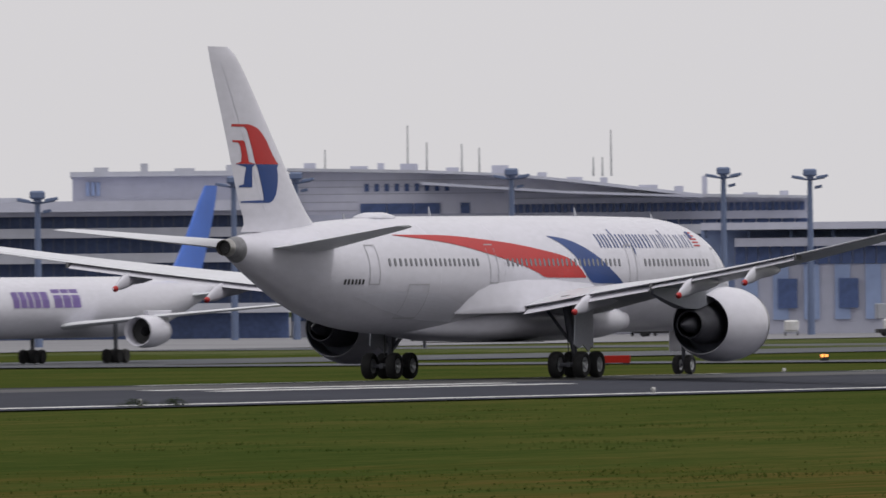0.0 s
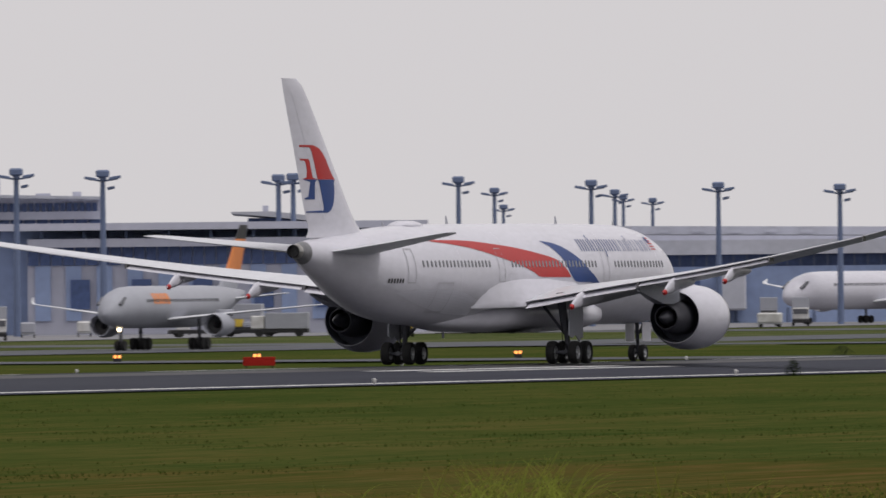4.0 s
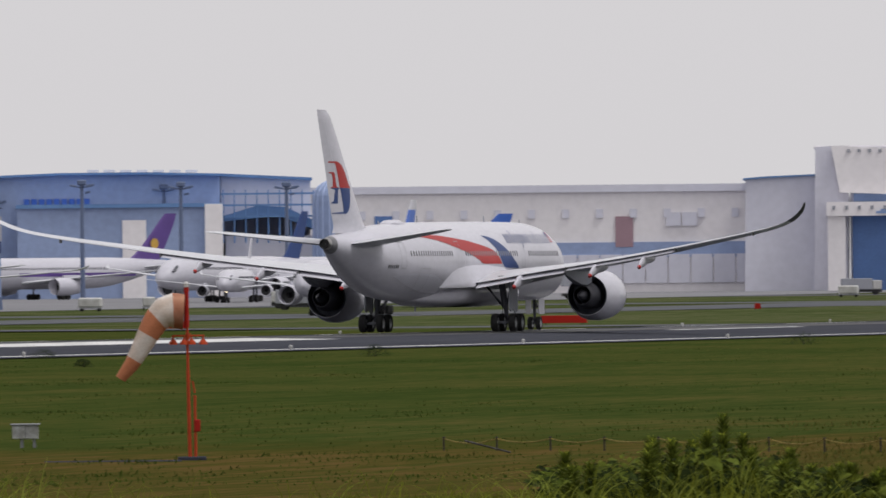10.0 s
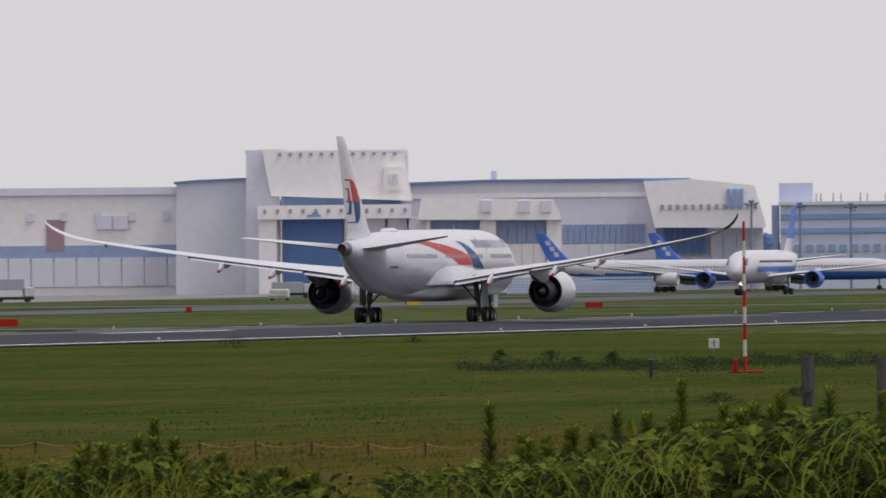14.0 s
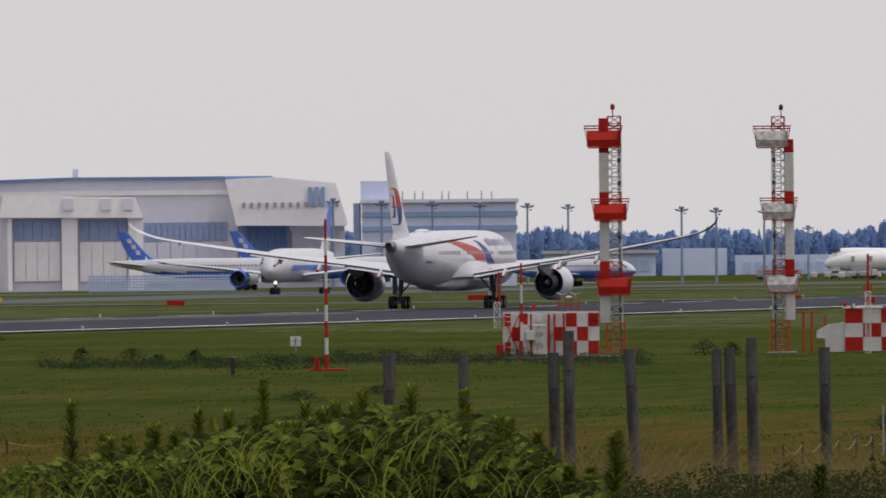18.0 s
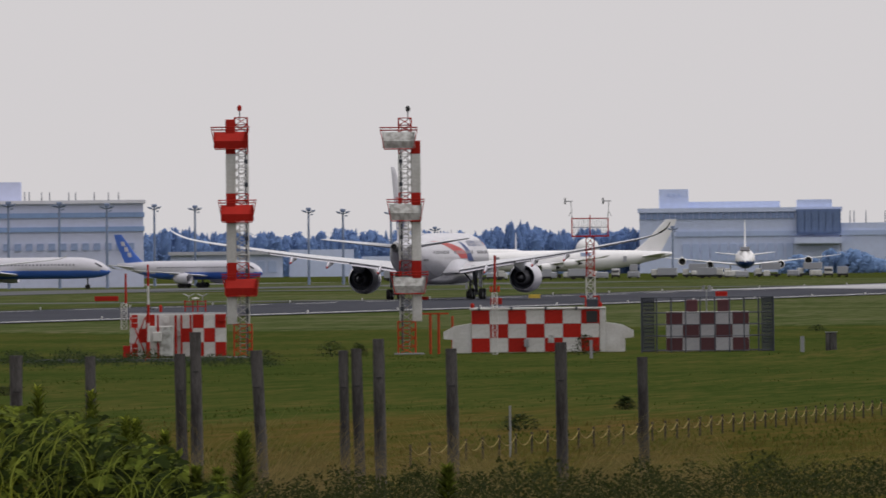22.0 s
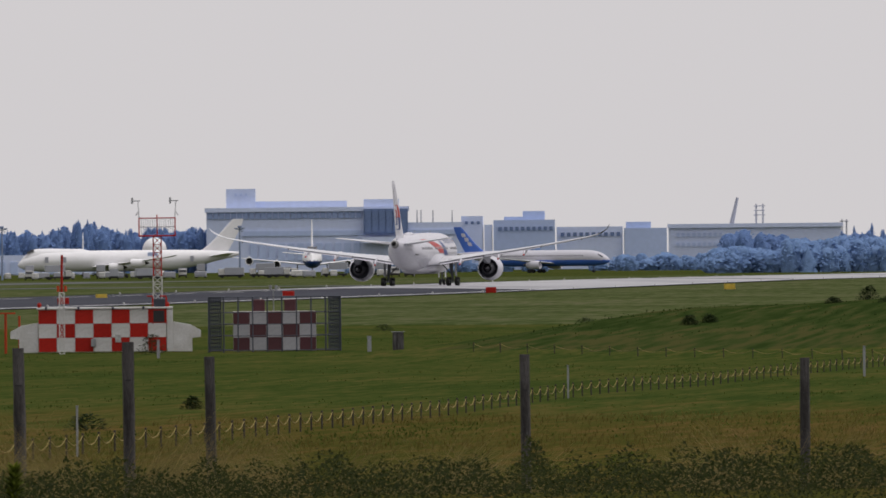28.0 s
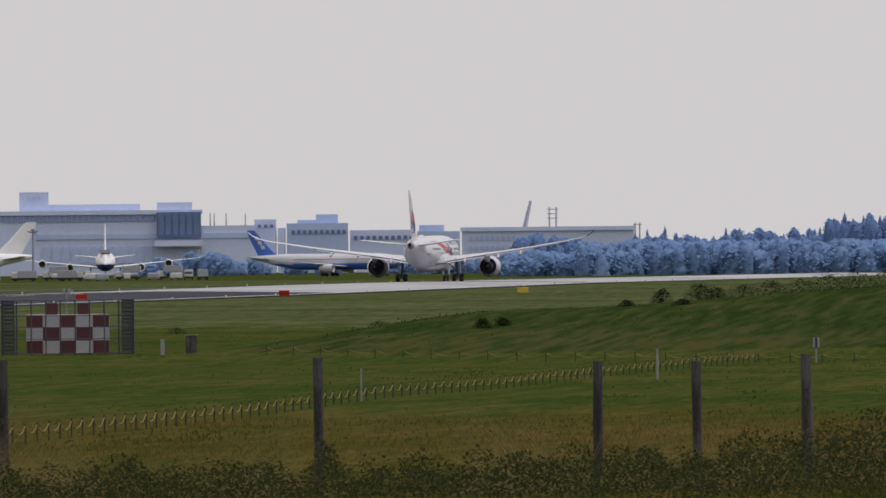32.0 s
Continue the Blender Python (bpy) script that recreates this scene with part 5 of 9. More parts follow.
blk(pier, 'lower_roof', -22.86, 31.34, 11.91, 13.06, M_TERMWALL, -4, 9.5)
blk(pier, 'front_wall', -22.91, 31.27, 0, 12.38, M_TERMWALL, -1, 9.4)
panes(pier, 'window', -22.92, 31.39, 9.47, 12, 34, M_GLASSB, -1.1, 0.9)
panes(pier, 'wall_panel', -22.95, 31.31, 1.97, 9.4, 13, M_WALLB, -1.2, 0.5)
panes(pier, 'blue_board', -19.91, 29.8, 3.51, 7.53, 6, M_GLASSB, -1.6, 0.32)
pole(pier, 'canopy_post', -26.68, 13.1, 14.79, 0.2, M_MAST, -3)
pole(pier, 'canopy_post', -20.95, 13.05, 14.73, 0.2, M_MAST, -3)
pole(pier, 'canopy_post', -15.21, 12.99, 14.67, 0.2, M_MAST, -3)
pole(pier, 'canopy_post', -9.48, 12.93, 14.61, 0.2, M_MAST, -3)
pole(pier, 'canopy_post', -3.75, 12.87, 14.56, 0.2, M_MAST, -3)
pole(pier, 'canopy_post', 1.99, 12.82, 14.5, 0.2, M_MAST, -3)
pole(pier, 'canopy_post', 7.72, 12.76, 14.44, 0.2, M_MAST, -3)
pole(pier, 'canopy_post', 13.45, 12.7, 14.38, 0.2, M_MAST, -3)
pole(pier, 'canopy_post', 19.17, 12.64, 14.32, 0.2, M_MAST, -3)
pole(pier, 'canopy_post', 24.9, 12.59, 14.27, 0.2, M_MAST, -3)
wedge = site('departure_hall', 'terminal hall with wedge-shaped roof and dark glazing', 'building', 20.0600, 1900, -2.53)
gab(wedge, 'roof', [(-13.5, 17.42), (-7.36, 17.44), (13.35, 14.91), (13.35, 14.41), (-7.37, 16.61), (-13.5, 17.17)], M_ROOFG, -6, 60)
gab(wedge, 'glazed_front', [(-11.23, 0), (-11.05, 16.51), (-7.39, 16.47), (13.22, 14.35), (13.06, 0)], M_GLASSB, 0, 50)
panes(wedge, 'mullion', -10.91, 13, 9.28, 14.51, 18, M_MAST, -0.2, 0.15)
blk(wedge, 'floor_slab', -18.18, 14.98, 12.32, 13.32, M_ROOFG, -6, -0.4)
blk(wedge, 'floor_slab', -18.21, 14.95, 9, 10, M_ROOFG, -6, -0.4)
blk(wedge, 'floor_slab', -18.25, 14.91, 5.27, 6.27, M_ROOFG, -6, -0.4)
blk(wedge, 'rooftop_unit', -8.92, -8.09, 17.53, 18.38, M_TERMWALL, 10, 16)
sat = site('satellite_terminal', 'long satellite terminal with pale stepped roof and blue glass', 'building', 19.2362, 2000, -2.58)
gab(sat, 'upper_roof', [(-75.56, 16.38), (80.32, 14.58), (80.31, 13.26), (-75.57, 15.06)], M_ROOFG, 14, 60)
gab(sat, 'lower_roof', [(-76.79, 14.94), (79.75, 13.13), (79.73, 11.29), (-76.81, 13.1)], M_TERMWALL, 0, 13.9)
blk(sat, 'fascia', -77.19, 79.67, 10.67, 12.93, M_ROOFG, -1.5, 1)
blk(sat, 'glazed_front', -76.9, 79.67, 0, 12.19, M_GLASSB, 2, 58)
panes(sat, 'mullion', -76.82, 79.69, 7.26, 12.14, 75, M_MAST, 1.9, 0.14)
blk(sat, 'service_wall', -76.87, 79.61, 0, 8.82, M_WALLB, 0.5, 1.9)
blk(sat, 'boarding_bridge', -8.67, -5.27, 0.62, 8.57, M_TERMWALL, -14, 0.4, 0.3)
blk(sat, 'boarding_bridge', -4.77, -1.08, 2.84, 7.4, M_ROOFG, -14, 0.4, 0.3)
blk(sat, 'boarding_bridge', 4.18, 6.92, 2.93, 7.57, M_TERMWALL, -14, 0.4, 0.3)
blk(sat, 'boarding_bridge', 7.84, 15.78, 2.24, 8.4, M_ROOFG, -14, 0.4, 0.3)
blk(sat, 'boarding_bridge', 19.13, 23.43, 2.16, 6.99, M_TERMWALL, -14, 0.4, 0.3)
blk(sat, 'boarding_bridge', 32.18, 36.48, 2.03, 7.73, M_ROOFG, -14, 0.4, 0.3)
blk(sat, 'boarding_bridge', -19.09, -13.95, 1.23, 8.41, M_TERMWALL, -14, 0.4, 0.3)
blk(sat, 'boarding_bridge', -28.65, -21.76, 2.61, 7.46, M_ROOFG, -14, 0.4, 0.3)
blk(sat, 'boarding_bridge', -37.32, -33.92, 1.43, 8.59, M_TERMWALL, -14, 0.4, 0.3)
blk(sat, 'boarding_bridge', -50.34, -45.18, 3.29, 8.12, M_ROOFG, -14, 0.4, 0.3)
blk(sat, 'boarding_bridge', -62.46, -57.34, 1.67, 8.67, M_TERMWALL, -14, 0.4, 0.3)
blk(sat, 'wall_board', 0.18, 3.48, 5.04, 7, M_GLASSB, -3, -2.5)
blk(sat, 'wall_board', 26.23, 29.53, 4.78, 6.74, M_GLASSB, -3, -2.5)
blk(sat, 'wall_board', -10.48, -7.18, 5.15, 7.11, M_GLASSB, -3, -2.5)
blk(sat, 'wall_board', -43.65, -40.35, 5.48, 7.44, M_GLASSB, -3, -2.5)
blk(sat, 'wall_board', -55.85, -52.56, 5.61, 7.56, M_GLASSB, -3, -2.5)
pole(sat, 'pier_leg', -73.2, 1.29, 3.55, 0.35, M_MAST, -6)
pole(sat, 'pier_leg', -69.2, 1.25, 3.51, 0.35, M_MAST, -6)
pole(sat, 'pier_leg', -65.2, 1.2, 3.47, 0.35, M_MAST, -6)
pole(sat, 'pier_leg', -61.2, 1.16, 3.43, 0.35, M_MAST, -6)
pole(sat, 'pier_leg', -57.2, 1.12, 3.39, 0.35, M_MAST, -6)
pole(sat, 'pier_leg', -53.2, 1.08, 3.35, 0.35, M_MAST, -6)
pole(sat, 'pier_leg', -49.2, 1.04, 3.31, 0.35, M_MAST, -6)
pole(sat, 'pier_leg', -45.19, 1, 3.27, 0.35, M_MAST, -6)
pole(sat, 'pier_leg', -41.19, 0.96, 3.23, 0.35, M_MAST, -6)
pole(sat, 'pier_leg', -37.18, 0.92, 3.19, 0.35, M_MAST, -6)
pole(sat, 'pier_leg', -33.17, 0.88, 3.15, 0.35, M_MAST, -6)
pole(sat, 'pier_leg', -29.16, 0.84, 3.11, 0.35, M_MAST, -6)
pole(sat, 'pier_leg', -25.15, 0.8, 3.07, 0.35, M_MAST, -6)
pole(sat, 'pier_leg', -21.14, 0.76, 3.03, 0.35, M_MAST, -6)
pole(sat, 'pier_leg', -17.13, 0.72, 2.99, 0.35, M_MAST, -6)
pole(sat, 'pier_leg', -13.12, 0.68, 2.94, 0.35, M_MAST, -6)
pole(sat, 'pier_leg', -9.11, 0.63, 2.9, 0.35, M_MAST, -6)
pole(sat, 'pier_leg', -5.1, 0.59, 2.86, 0.35, M_MAST, -6)
pole(sat, 'pier_leg', -1.08, 0.55, 2.82, 0.35, M_MAST, -6)
pole(sat, 'pier_leg', 2.93, 0.51, 2.78, 0.35, M_MAST, -6)
pole(sat, 'pier_leg', 6.95, 0.47, 2.74, 0.35, M_MAST, -6)
pole(sat, 'pier_leg', 10.96, 0.43, 2.7, 0.35, M_MAST, -6)
pole(sat, 'pier_leg', 14.98, 0.39, 2.66, 0.35, M_MAST, -6)
pole(sat, 'pier_leg', 18.99, 0.35, 2.62, 0.35, M_MAST, -6)
pole(sat, 'pier_leg', 23.01, 0.31, 2.58, 0.35, M_MAST, -6)
pole(sat, 'pier_leg', 27.02, 0.27, 2.54, 0.35, M_MAST, -6)
pole(sat, 'pier_leg', 31.04, 0.23, 2.5, 0.35, M_MAST, -6)
pole(sat, 'pier_leg', 35.05, 0.19, 2.46, 0.35, M_MAST, -6)
pole(sat, 'pier_leg', 39.07, 0.15, 2.42, 0.35, M_MAST, -6)
pole(sat, 'pier_leg', 43.09, 0.11, 2.38, 0.35, M_MAST, -6)
pole(sat, 'pier_leg', 47.1, 0.07, 2.34, 0.35, M_MAST, -6)
pole(sat, 'pier_leg', 51.12, 0.03, 2.3, 0.35, M_MAST, -6)
pole(sat, 'pier_leg', 55.14, -0.01, 2.26, 0.35, M_MAST, -6)
pole(sat, 'pier_leg', 59.15, -0.05, 2.22, 0.35, M_MAST, -6)
pole(sat, 'pier_leg', 63.17, -0.09, 2.18, 0.35, M_MAST, -6)
pole(sat, 'pier_leg', 67.18, -0.13, 2.14, 0.35, M_MAST, -6)
pole(sat, 'pier_leg', 71.2, -0.17, 2.1, 0.35, M_MAST, -6)
pole(sat, 'pier_leg', 75.21, -0.21, 2.06, 0.35, M_MAST, -6)
pole(sat, 'pier_leg', 79.22, -0.25, 2.02, 0.35, M_MAST, -6)
blk(sat, 'rooftop_vent', -61.46, -59.54, 15.16, 15.62, M_ROOFG, 12.2, 13.5)
blk(sat, 'rooftop_vent', -55.85, -53.92, 15.02, 15.48, M_ROOFG, 12.2, 13.5)
blk(sat, 'rooftop_vent', -50.23, -48.3, 15.05, 15.51, M_ROOFG, 12.2, 13.5)
blk(sat, 'rooftop_vent', -44.6, -42.67, 14.91, 15.37, M_ROOFG, 12.2, 13.5)
blk(sat, 'rooftop_vent', -38.98, -37.05, 14.94, 15.4, M_ROOFG, 12.2, 13.5)
blk(sat, 'rooftop_vent', -33.35, -31.42, 14.8, 15.26, M_ROOFG, 12.2, 13.5)
blk(sat, 'rooftop_vent', -27.72, -25.79, 14.83, 15.29, M_ROOFG, 12.2, 13.5)
blk(sat, 'rooftop_vent', -22.09, -20.16, 14.69, 15.15, M_ROOFG, 12.2, 13.5)
blk(sat, 'rooftop_vent', -16.46, -14.53, 14.72, 15.18, M_ROOFG, 12.2, 13.5)
blk(sat, 'rooftop_vent', -10.83, -8.9, 14.58, 15.04, M_ROOFG, 12.2, 13.5)
blk(sat, 'rooftop_vent', -5.2, -3.26, 14.61, 15.07, M_ROOFG, 12.2, 13.5)
blk(sat, 'rooftop_vent', 0.44, 2.37, 14.47, 14.93, M_ROOFG, 12.2, 13.5)
blk(sat, 'rooftop_vent', 6.08, 8.01, 14.5, 14.96, M_ROOFG, 12.2, 13.5)
blk(sat, 'rooftop_vent', 11.71, 13.64, 14.36, 14.81, M_ROOFG, 12.2, 13.5)
blk(sat, 'rooftop_vent', 17.35, 19.28, 14.39, 14.85, M_ROOFG, 12.2, 13.5)
blk(sat, 'rooftop_vent', 22.99, 24.92, 14.24, 14.7, M_ROOFG, 12.2, 13.5)
blk(sat, 'rooftop_vent', 28.63, 30.56, 14.28, 14.74, M_ROOFG, 12.2, 13.5)
blk(sat, 'rooftop_vent', 34.26, 36.2, 14.13, 14.59, M_ROOFG, 12.2, 13.5)
blk(sat, 'rooftop_vent', 39.9, 41.84, 14.16, 14.62, M_ROOFG, 12.2, 13.5)
blk(sat, 'rooftop_vent', 45.54, 47.47, 14.02, 14.48, M_ROOFG, 12.2, 13.5)
cargo = site('cargo_warehouse', 'large blue-grey cargo warehouse with gently curved roof', 'building', 16.3247, 2700, -2.91)
gab(cargo, 'wall', [(-35.59, 0), (-35.27, 24.85), (-29.35, 25.5), (-17.52, 25.91), (0.21, 25.91), (16.17, 25.51), (15.84, 0)], M_WALLB, 0, 90)
gab(cargo, 'roof', [(-35.6, 25.31), (-29.33, 25.96), (-17.51, 26.37), (0.22, 26.37), (16.28, 25.97), (16.28, 25.5), (0.21, 25.9), (-17.51, 25.9), (-29.33, 25.49), (-35.6, 24.84)], M_ROOFB, -2, 92)
gab(cargo, 'east_hall', [(15.99, 0), (16.32, 25.43), (35.14, 24.41), (34.82, 0)], M_WALL, 5, 90)
gab(cargo, 'east_roof', [(16.31, 26.01), (35.47, 24.98), (35.47, 24.39), (16.31, 25.41)], M_ROOFB, 3, 92)
blk(cargo, 'roof_vent', -11.69, -9.31, 26.62, 27.12, M_WALLW, 20, 26)
blk(cargo, 'roof_vent', -8.23, -5.85, 26.59, 27.09, M_WALLW, 20, 26)
blk(cargo, 'roof_vent', -4.78, -2.4, 26.55, 27.05, M_WALLW, 20, 26)
blk(cargo, 'roof_vent', -1.32, 1.05, 26.52, 27.02, M_WALLW, 20, 26)
blk(cargo, 'roof_vent', 2.13, 4.51, 26.48, 26.98, M_WALLW, 20, 26)
blk(cargo, 'roof_vent', 5.58, 7.96, 26.45, 26.95, M_WALLW, 20, 26)
blk(cargo, 'roof_vent', 9.04, 11.42, 26.41, 26.91, M_WALLW, 20, 26)
blk(cargo, 'front_block', -26.16, 16.09, 0, 19.36, M_WALLB, -18, -0.2)
blk(cargo, 'front_roof', -26.39, 16.58, 18.92, 19.71, M_ROOFB, -19, 0.1)
blk(cargo, 'beige_bay', 12.83, 16.55, 0, 19.55, M_WALLW, -19.5, -18.1)
blk(cargo, 'beige_door', -4.34, 0.59, 0, 16.32, M_WALLW, -18.4, -18.05)
panes(cargo, 'title_bar', -25.14, -10.97, 18.81, 20.96, 9, M_BLUE, -0.2, 0.72)
gab(cargo, 'blue_canopy', [(16.83, 17.06), (23.67, 19.11), (29.54, 18.82), (44.75, 11.61), (44.74, 10.43), (28.35, 16.95), (16.82, 15.89)], M_ROOFB, -14, 20)
blk(cargo, 'shed_wall', 17.15, 44.59, 0, 12.83, M_WALL, -12, 15)
pole(cargo, 'truss_bar', 16.64, 11.42, 22.47, 0.18, M_ROOFB, -15)
pole(cargo, 'truss_bar', 18.99, 11.39, 22.45, 0.18, M_ROOFB, -15)
pole(cargo, 'truss_bar', 21.34, 11.37, 22.42, 0.18, M_ROOFB, -15)
pole(cargo, 'truss_bar', 23.69, 11.35, 22.4, 0.18, M_ROOFB, -15)
pole(cargo, 'truss_bar', 26.04, 11.32, 22.37, 0.18, M_ROOFB, -15)
pole(cargo, 'truss_bar', 28.39, 11.3, 22.35, 0.18, M_ROOFB, -15)
pole(cargo, 'truss_bar', 30.74, 11.28, 22.33, 0.18, M_ROOFB, -15)
pole(cargo, 'truss_bar', 33.09, 11.25, 22.3, 0.18, M_ROOFB, -15)
pole(cargo, 'truss_bar', 35.44, 11.23, 22.28, 0.18, M_ROOFB, -15)
blk(cargo, 'truss_chord', 16.16, 40.13, 21.38, 21.77, M_ROOFB, -15.4, -15)
blk(cargo, 'truss_chord', 16.14, 40.11, 19.03, 19.42, M_ROOFB, -15.4, -15)
blk(cargo, 'truss_chord', 16.11, 40.08, 16.68, 17.06, M_ROOFB, -15.4, -15)
panes(cargo, 'vent', -33.51, -31.75, 22.8, 24.24, 2, M_ROOFB, -0.2, 0.5)
ncablock = site('office_block', 'white cargo office block with plain blue sign bars', 'building', 17.2281, 2650, -2.82)
blk(ncablock, 'wall', -6.36, 6.85, 0, 18.89, M_WALLW, 0, 30)
panes(ncablock, 'sign_bar', -5.67, -0.46, 16.5, 18.41, 3, M_BLUE, -0.2, 0.7)
blk(ncablock, 'roof_slab', -6.59, 7.33, 18.74, 19.23, M_ROOFG, -1, 31)
panes(ncablock, 'window', -5.7, 7.06, 14.11, 15.4, 10, M_GLASSB, -0.1, 0.7)
hangar_long = site('long_hangar', 'long off-white hangar with blue base band and small vents', 'hangar', 14.3769, 2900, -3.23)
blk(hangar_long, 'wall', -72.18, 39.24, 0, 23.76, M_WALLW, 0, 60)
blk(hangar_long, 'parapet', -72.66, 40.07, 22.63, 24.27, M_WALL, -1, 61)
panes(hangar_long, 'vent_box', -68.42, 38.25, 16.81, 18.77, 14, M_WALL, -0.3, 0.2)
blk(hangar_long, 'door', -46.58, -42.59, 10.76, 17.66, M_DOORB, -0.4, -0.05)
blk(hangar_long, 'door', 7.51, 11.51, 10.22, 17.12, M_PALEMAROON, -0.4, -0.05)
blk(hangar_long, 'base_band', -72.29, 39.67, 7.78, 11.31, M_WALLB, -0.3, -0.05)
panes(hangar_long, 'base_panel', -72.33, 39.62, 2.07, 8.52, 22, M_WALL, -0.25, 0.94)
panes(hangar_long, 'sign_bar', 18.7, 26.04, 14.9, 17.9, 2, M_WALL, -0.3, 0.9)
gab(hangar_long, 'end_ramp', [(39.52, 22.62), (50.88, 18.19), (50.85, 14.39), (39.48, 18.31)], M_WALL, -4, 5)
blk(hangar_long, 'annex_wall', 38.69, 51.88, 0, 14.39, M_WALLW, -3, 30)
blk(hangar_long, 'annex_upper', 38.84, 50.75, 14.35, 18.35, M_WALLW, 5.2, 30)
hangar_blue = site('maintenance_hangar', 'tall white maintenance hangar with open blue door', 'hangar', 13.0380, 2850, -3.18)
gab(hangar_blue, 'rear_hall', [(-30.79, 0), (-30.44, 24.83), (-26.06, 25.16), (-15.04, 25.55), (-15.4, 0)], M_WALL, 8, 90)
gab(hangar_blue, 'rear_roof', [(-31.06, 25.08), (-26.05, 25.47), (-14.9, 25.86), (-14.91, 25.48), (-26.05, 25.1), (-31.06, 24.71)], M_ROOFB, 7, 91)
gab(hangar_blue, 'wall', [(-15.35, 0), (-14.93, 31.75), (-11.44, 31.96), (-7.55, 20.94), (-7.86, 0)], M_WALL, 0, 80)
gab(hangar_blue, 'upper_fascia', [(-11.42, 31.93), (19.99, 30.75), (21.63, 20.38), (-9.53, 21.69)], M_WALLW, -3.2, -0.3)
blk(hangar_blue, 'roof_slab', -15.19, 20.53, 31.45, 32.05, M_WALLW, 2, 82)
blk(hangar_blue, 'upper_wall', -7.32, 20.85, 0, 31.67, M_WALL, 0.5, 79)
blk(hangar_blue, 'blue_recess', -6.55, 19.15, 19.67, 21.42, M_PALEBAND, -0.5, 0.45)
blk(hangar_blue, 'lintel', -12.53, 21.32, 16.51, 19.59, M_WALLW, -6, 0.2)
panes(hangar_blue, 'lintel_vent', -12.32, 21.38, 17.9, 18.74, 12, M_GREYPAINT, -6.1, 0.22)
panes(hangar_blue, 'top_vent', -8.69, 19.01, 30.5, 31.2, 12, M_GREYPAINT, -3.3, 0.3)
blk(hangar_blue, 'sign_board', 15.46, 19.4, 22.64, 27.92, M_WALLW, -4.2, -3.25)
panes(hangar_blue, 'sign_bar', 16.47, 18.69, 24.17, 26.31, 2, M_WALL, -4.4, 0.7)
blk(hangar_blue, 'emblem_bar', -1.6, 1.4, 17.0, 17.5, M_PALEBAND, -6.2, -6.02)
blk(hangar_blue, 'emblem_bar', -0.6, 0.9, 17.55, 17.95, M_PALEBAND, -6.2, -6.02)
blk(hangar_blue, 'blue_door', -6.84, 6.11, 0, 16.68, M_DOORB, -1, 0.4)
blk(hangar_blue, 'door_leaf', 6.63, 10.85, 0, 16.55, M_WALLW, -1.5, 0.4)
blk(hangar_blue, 'door_leaf', 11.37, 15.59, 0, 16.5, M_WALLW, -1.5, 0.4)
blk(hangar_blue, 'door_leaf', 16.11, 20.33, 0, 16.45, M_WALLW, -1.5, 0.4)
blk(hangar_blue, 'door_band', 7.27, 19.72, 3.56, 5.19, M_WALLB, -1.9, -1.55)
blk(hangar_blue, 'pier', -12.31, -8.35, 0, 17.22, M_WALLW, -5, 0.4)
blk(hangar_blue, 'pier', 20.83, 24.79, 0, 16.89, M_WALLW, -5, 0.4)
hangar_low = site('twin_bay_hangar', 'low twin-bay hangar with sloped white canopy and blue glazing', 'hangar', 12.2602, 2830, -3.17)
gab(hangar_low, 'sloped_canopy', [(-14.9, 20.98), (14.03, 20.2), (15.97, 15.73), (-15.69, 16.04)], M_WALLW, -6, 30)
blk(hangar_low, 'wall', -13.98, 15.36, 0, 15.98, M_WALL, -1, 28)
blk(hangar_low, 'pier', -13.97, -12.99, 0, 15.97, M_WALLW, -4, -1.1)
blk(hangar_low, 'pier', -2.09, 1.36, 0, 15.85, M_WALLW, -4, -1.1)
blk(hangar_low, 'pier', 12.51, 15.71, 0, 15.71, M_WALLW, -4, -1.1)
panes(hangar_low, 'window', -12.5, -2.39, 10.97, 15.53, 5, M_HAZEHANGARGLASS, -1.2, 0.94)
panes(hangar_low, 'window', 1.87, 12.23, 10.82, 15.39, 5, M_HAZEHANGARGLASS, -1.2, 0.94)
panes(hangar_low, 'door_leaf', -12.55, -2.48, 2.05, 10.7, 4, M_WALLW, -1.4, 0.96)
panes(hangar_low, 'door_leaf', 1.82, 12.14, 1.9, 10.56, 4, M_WALLW, -1.4, 0.96)
blk(hangar_low, 'canopy_light_box', -1.8, 0.41, 17.61, 20.11, M_WALL, -6.6, -6.02)
blk(hangar_low, 'canopy_light_box', 6.61, 8.81, 17.53, 20.02, M_WALL, -6.6, -6.02)
blk(hangar_low, 'canopy_light_box', 11.31, 13.51, 17.48, 19.98, M_WALL, -6.6, -6.02)
hangar_big = site('large_hangar', 'very large pale hangar with white fascia and blue door bay', 'hangar', 11.7956, 2950, -3.35)
gab(hangar_big, 'wall', [(-45.35, 0), (-45, 24.69), (-24.32, 25.25), (11.34, 25.03), (14.35, 15.31), (14.08, 0)], M_WALL, 0, 110)
gab(hangar_big, 'roof', [(-45.49, 25.07), (-24.31, 25.64), (22.19, 25.56), (22.19, 25.17), (11.34, 25.02), (-24.31, 25.18), (-45.5, 24.56)], M_ROOFB, -1, 112)
blk(hangar_big, 'wall_band', -45.01, 12.47, 21.4, 22.49, M_WALLW, -0.4, -0.05)
gab(hangar_big, 'fascia', [(11.3, 24.84), (22.38, 25.24), (36.52, 23.68), (39.01, 15.03), (39, 14), (13.77, 14.26)], M_WALLW, -10, -0.2)
panes(hangar_big, 'fascia_vent', 14.64, 37.63, 18.3, 19.44, 13, M_GREYPAINT, -10.3, 0.4)
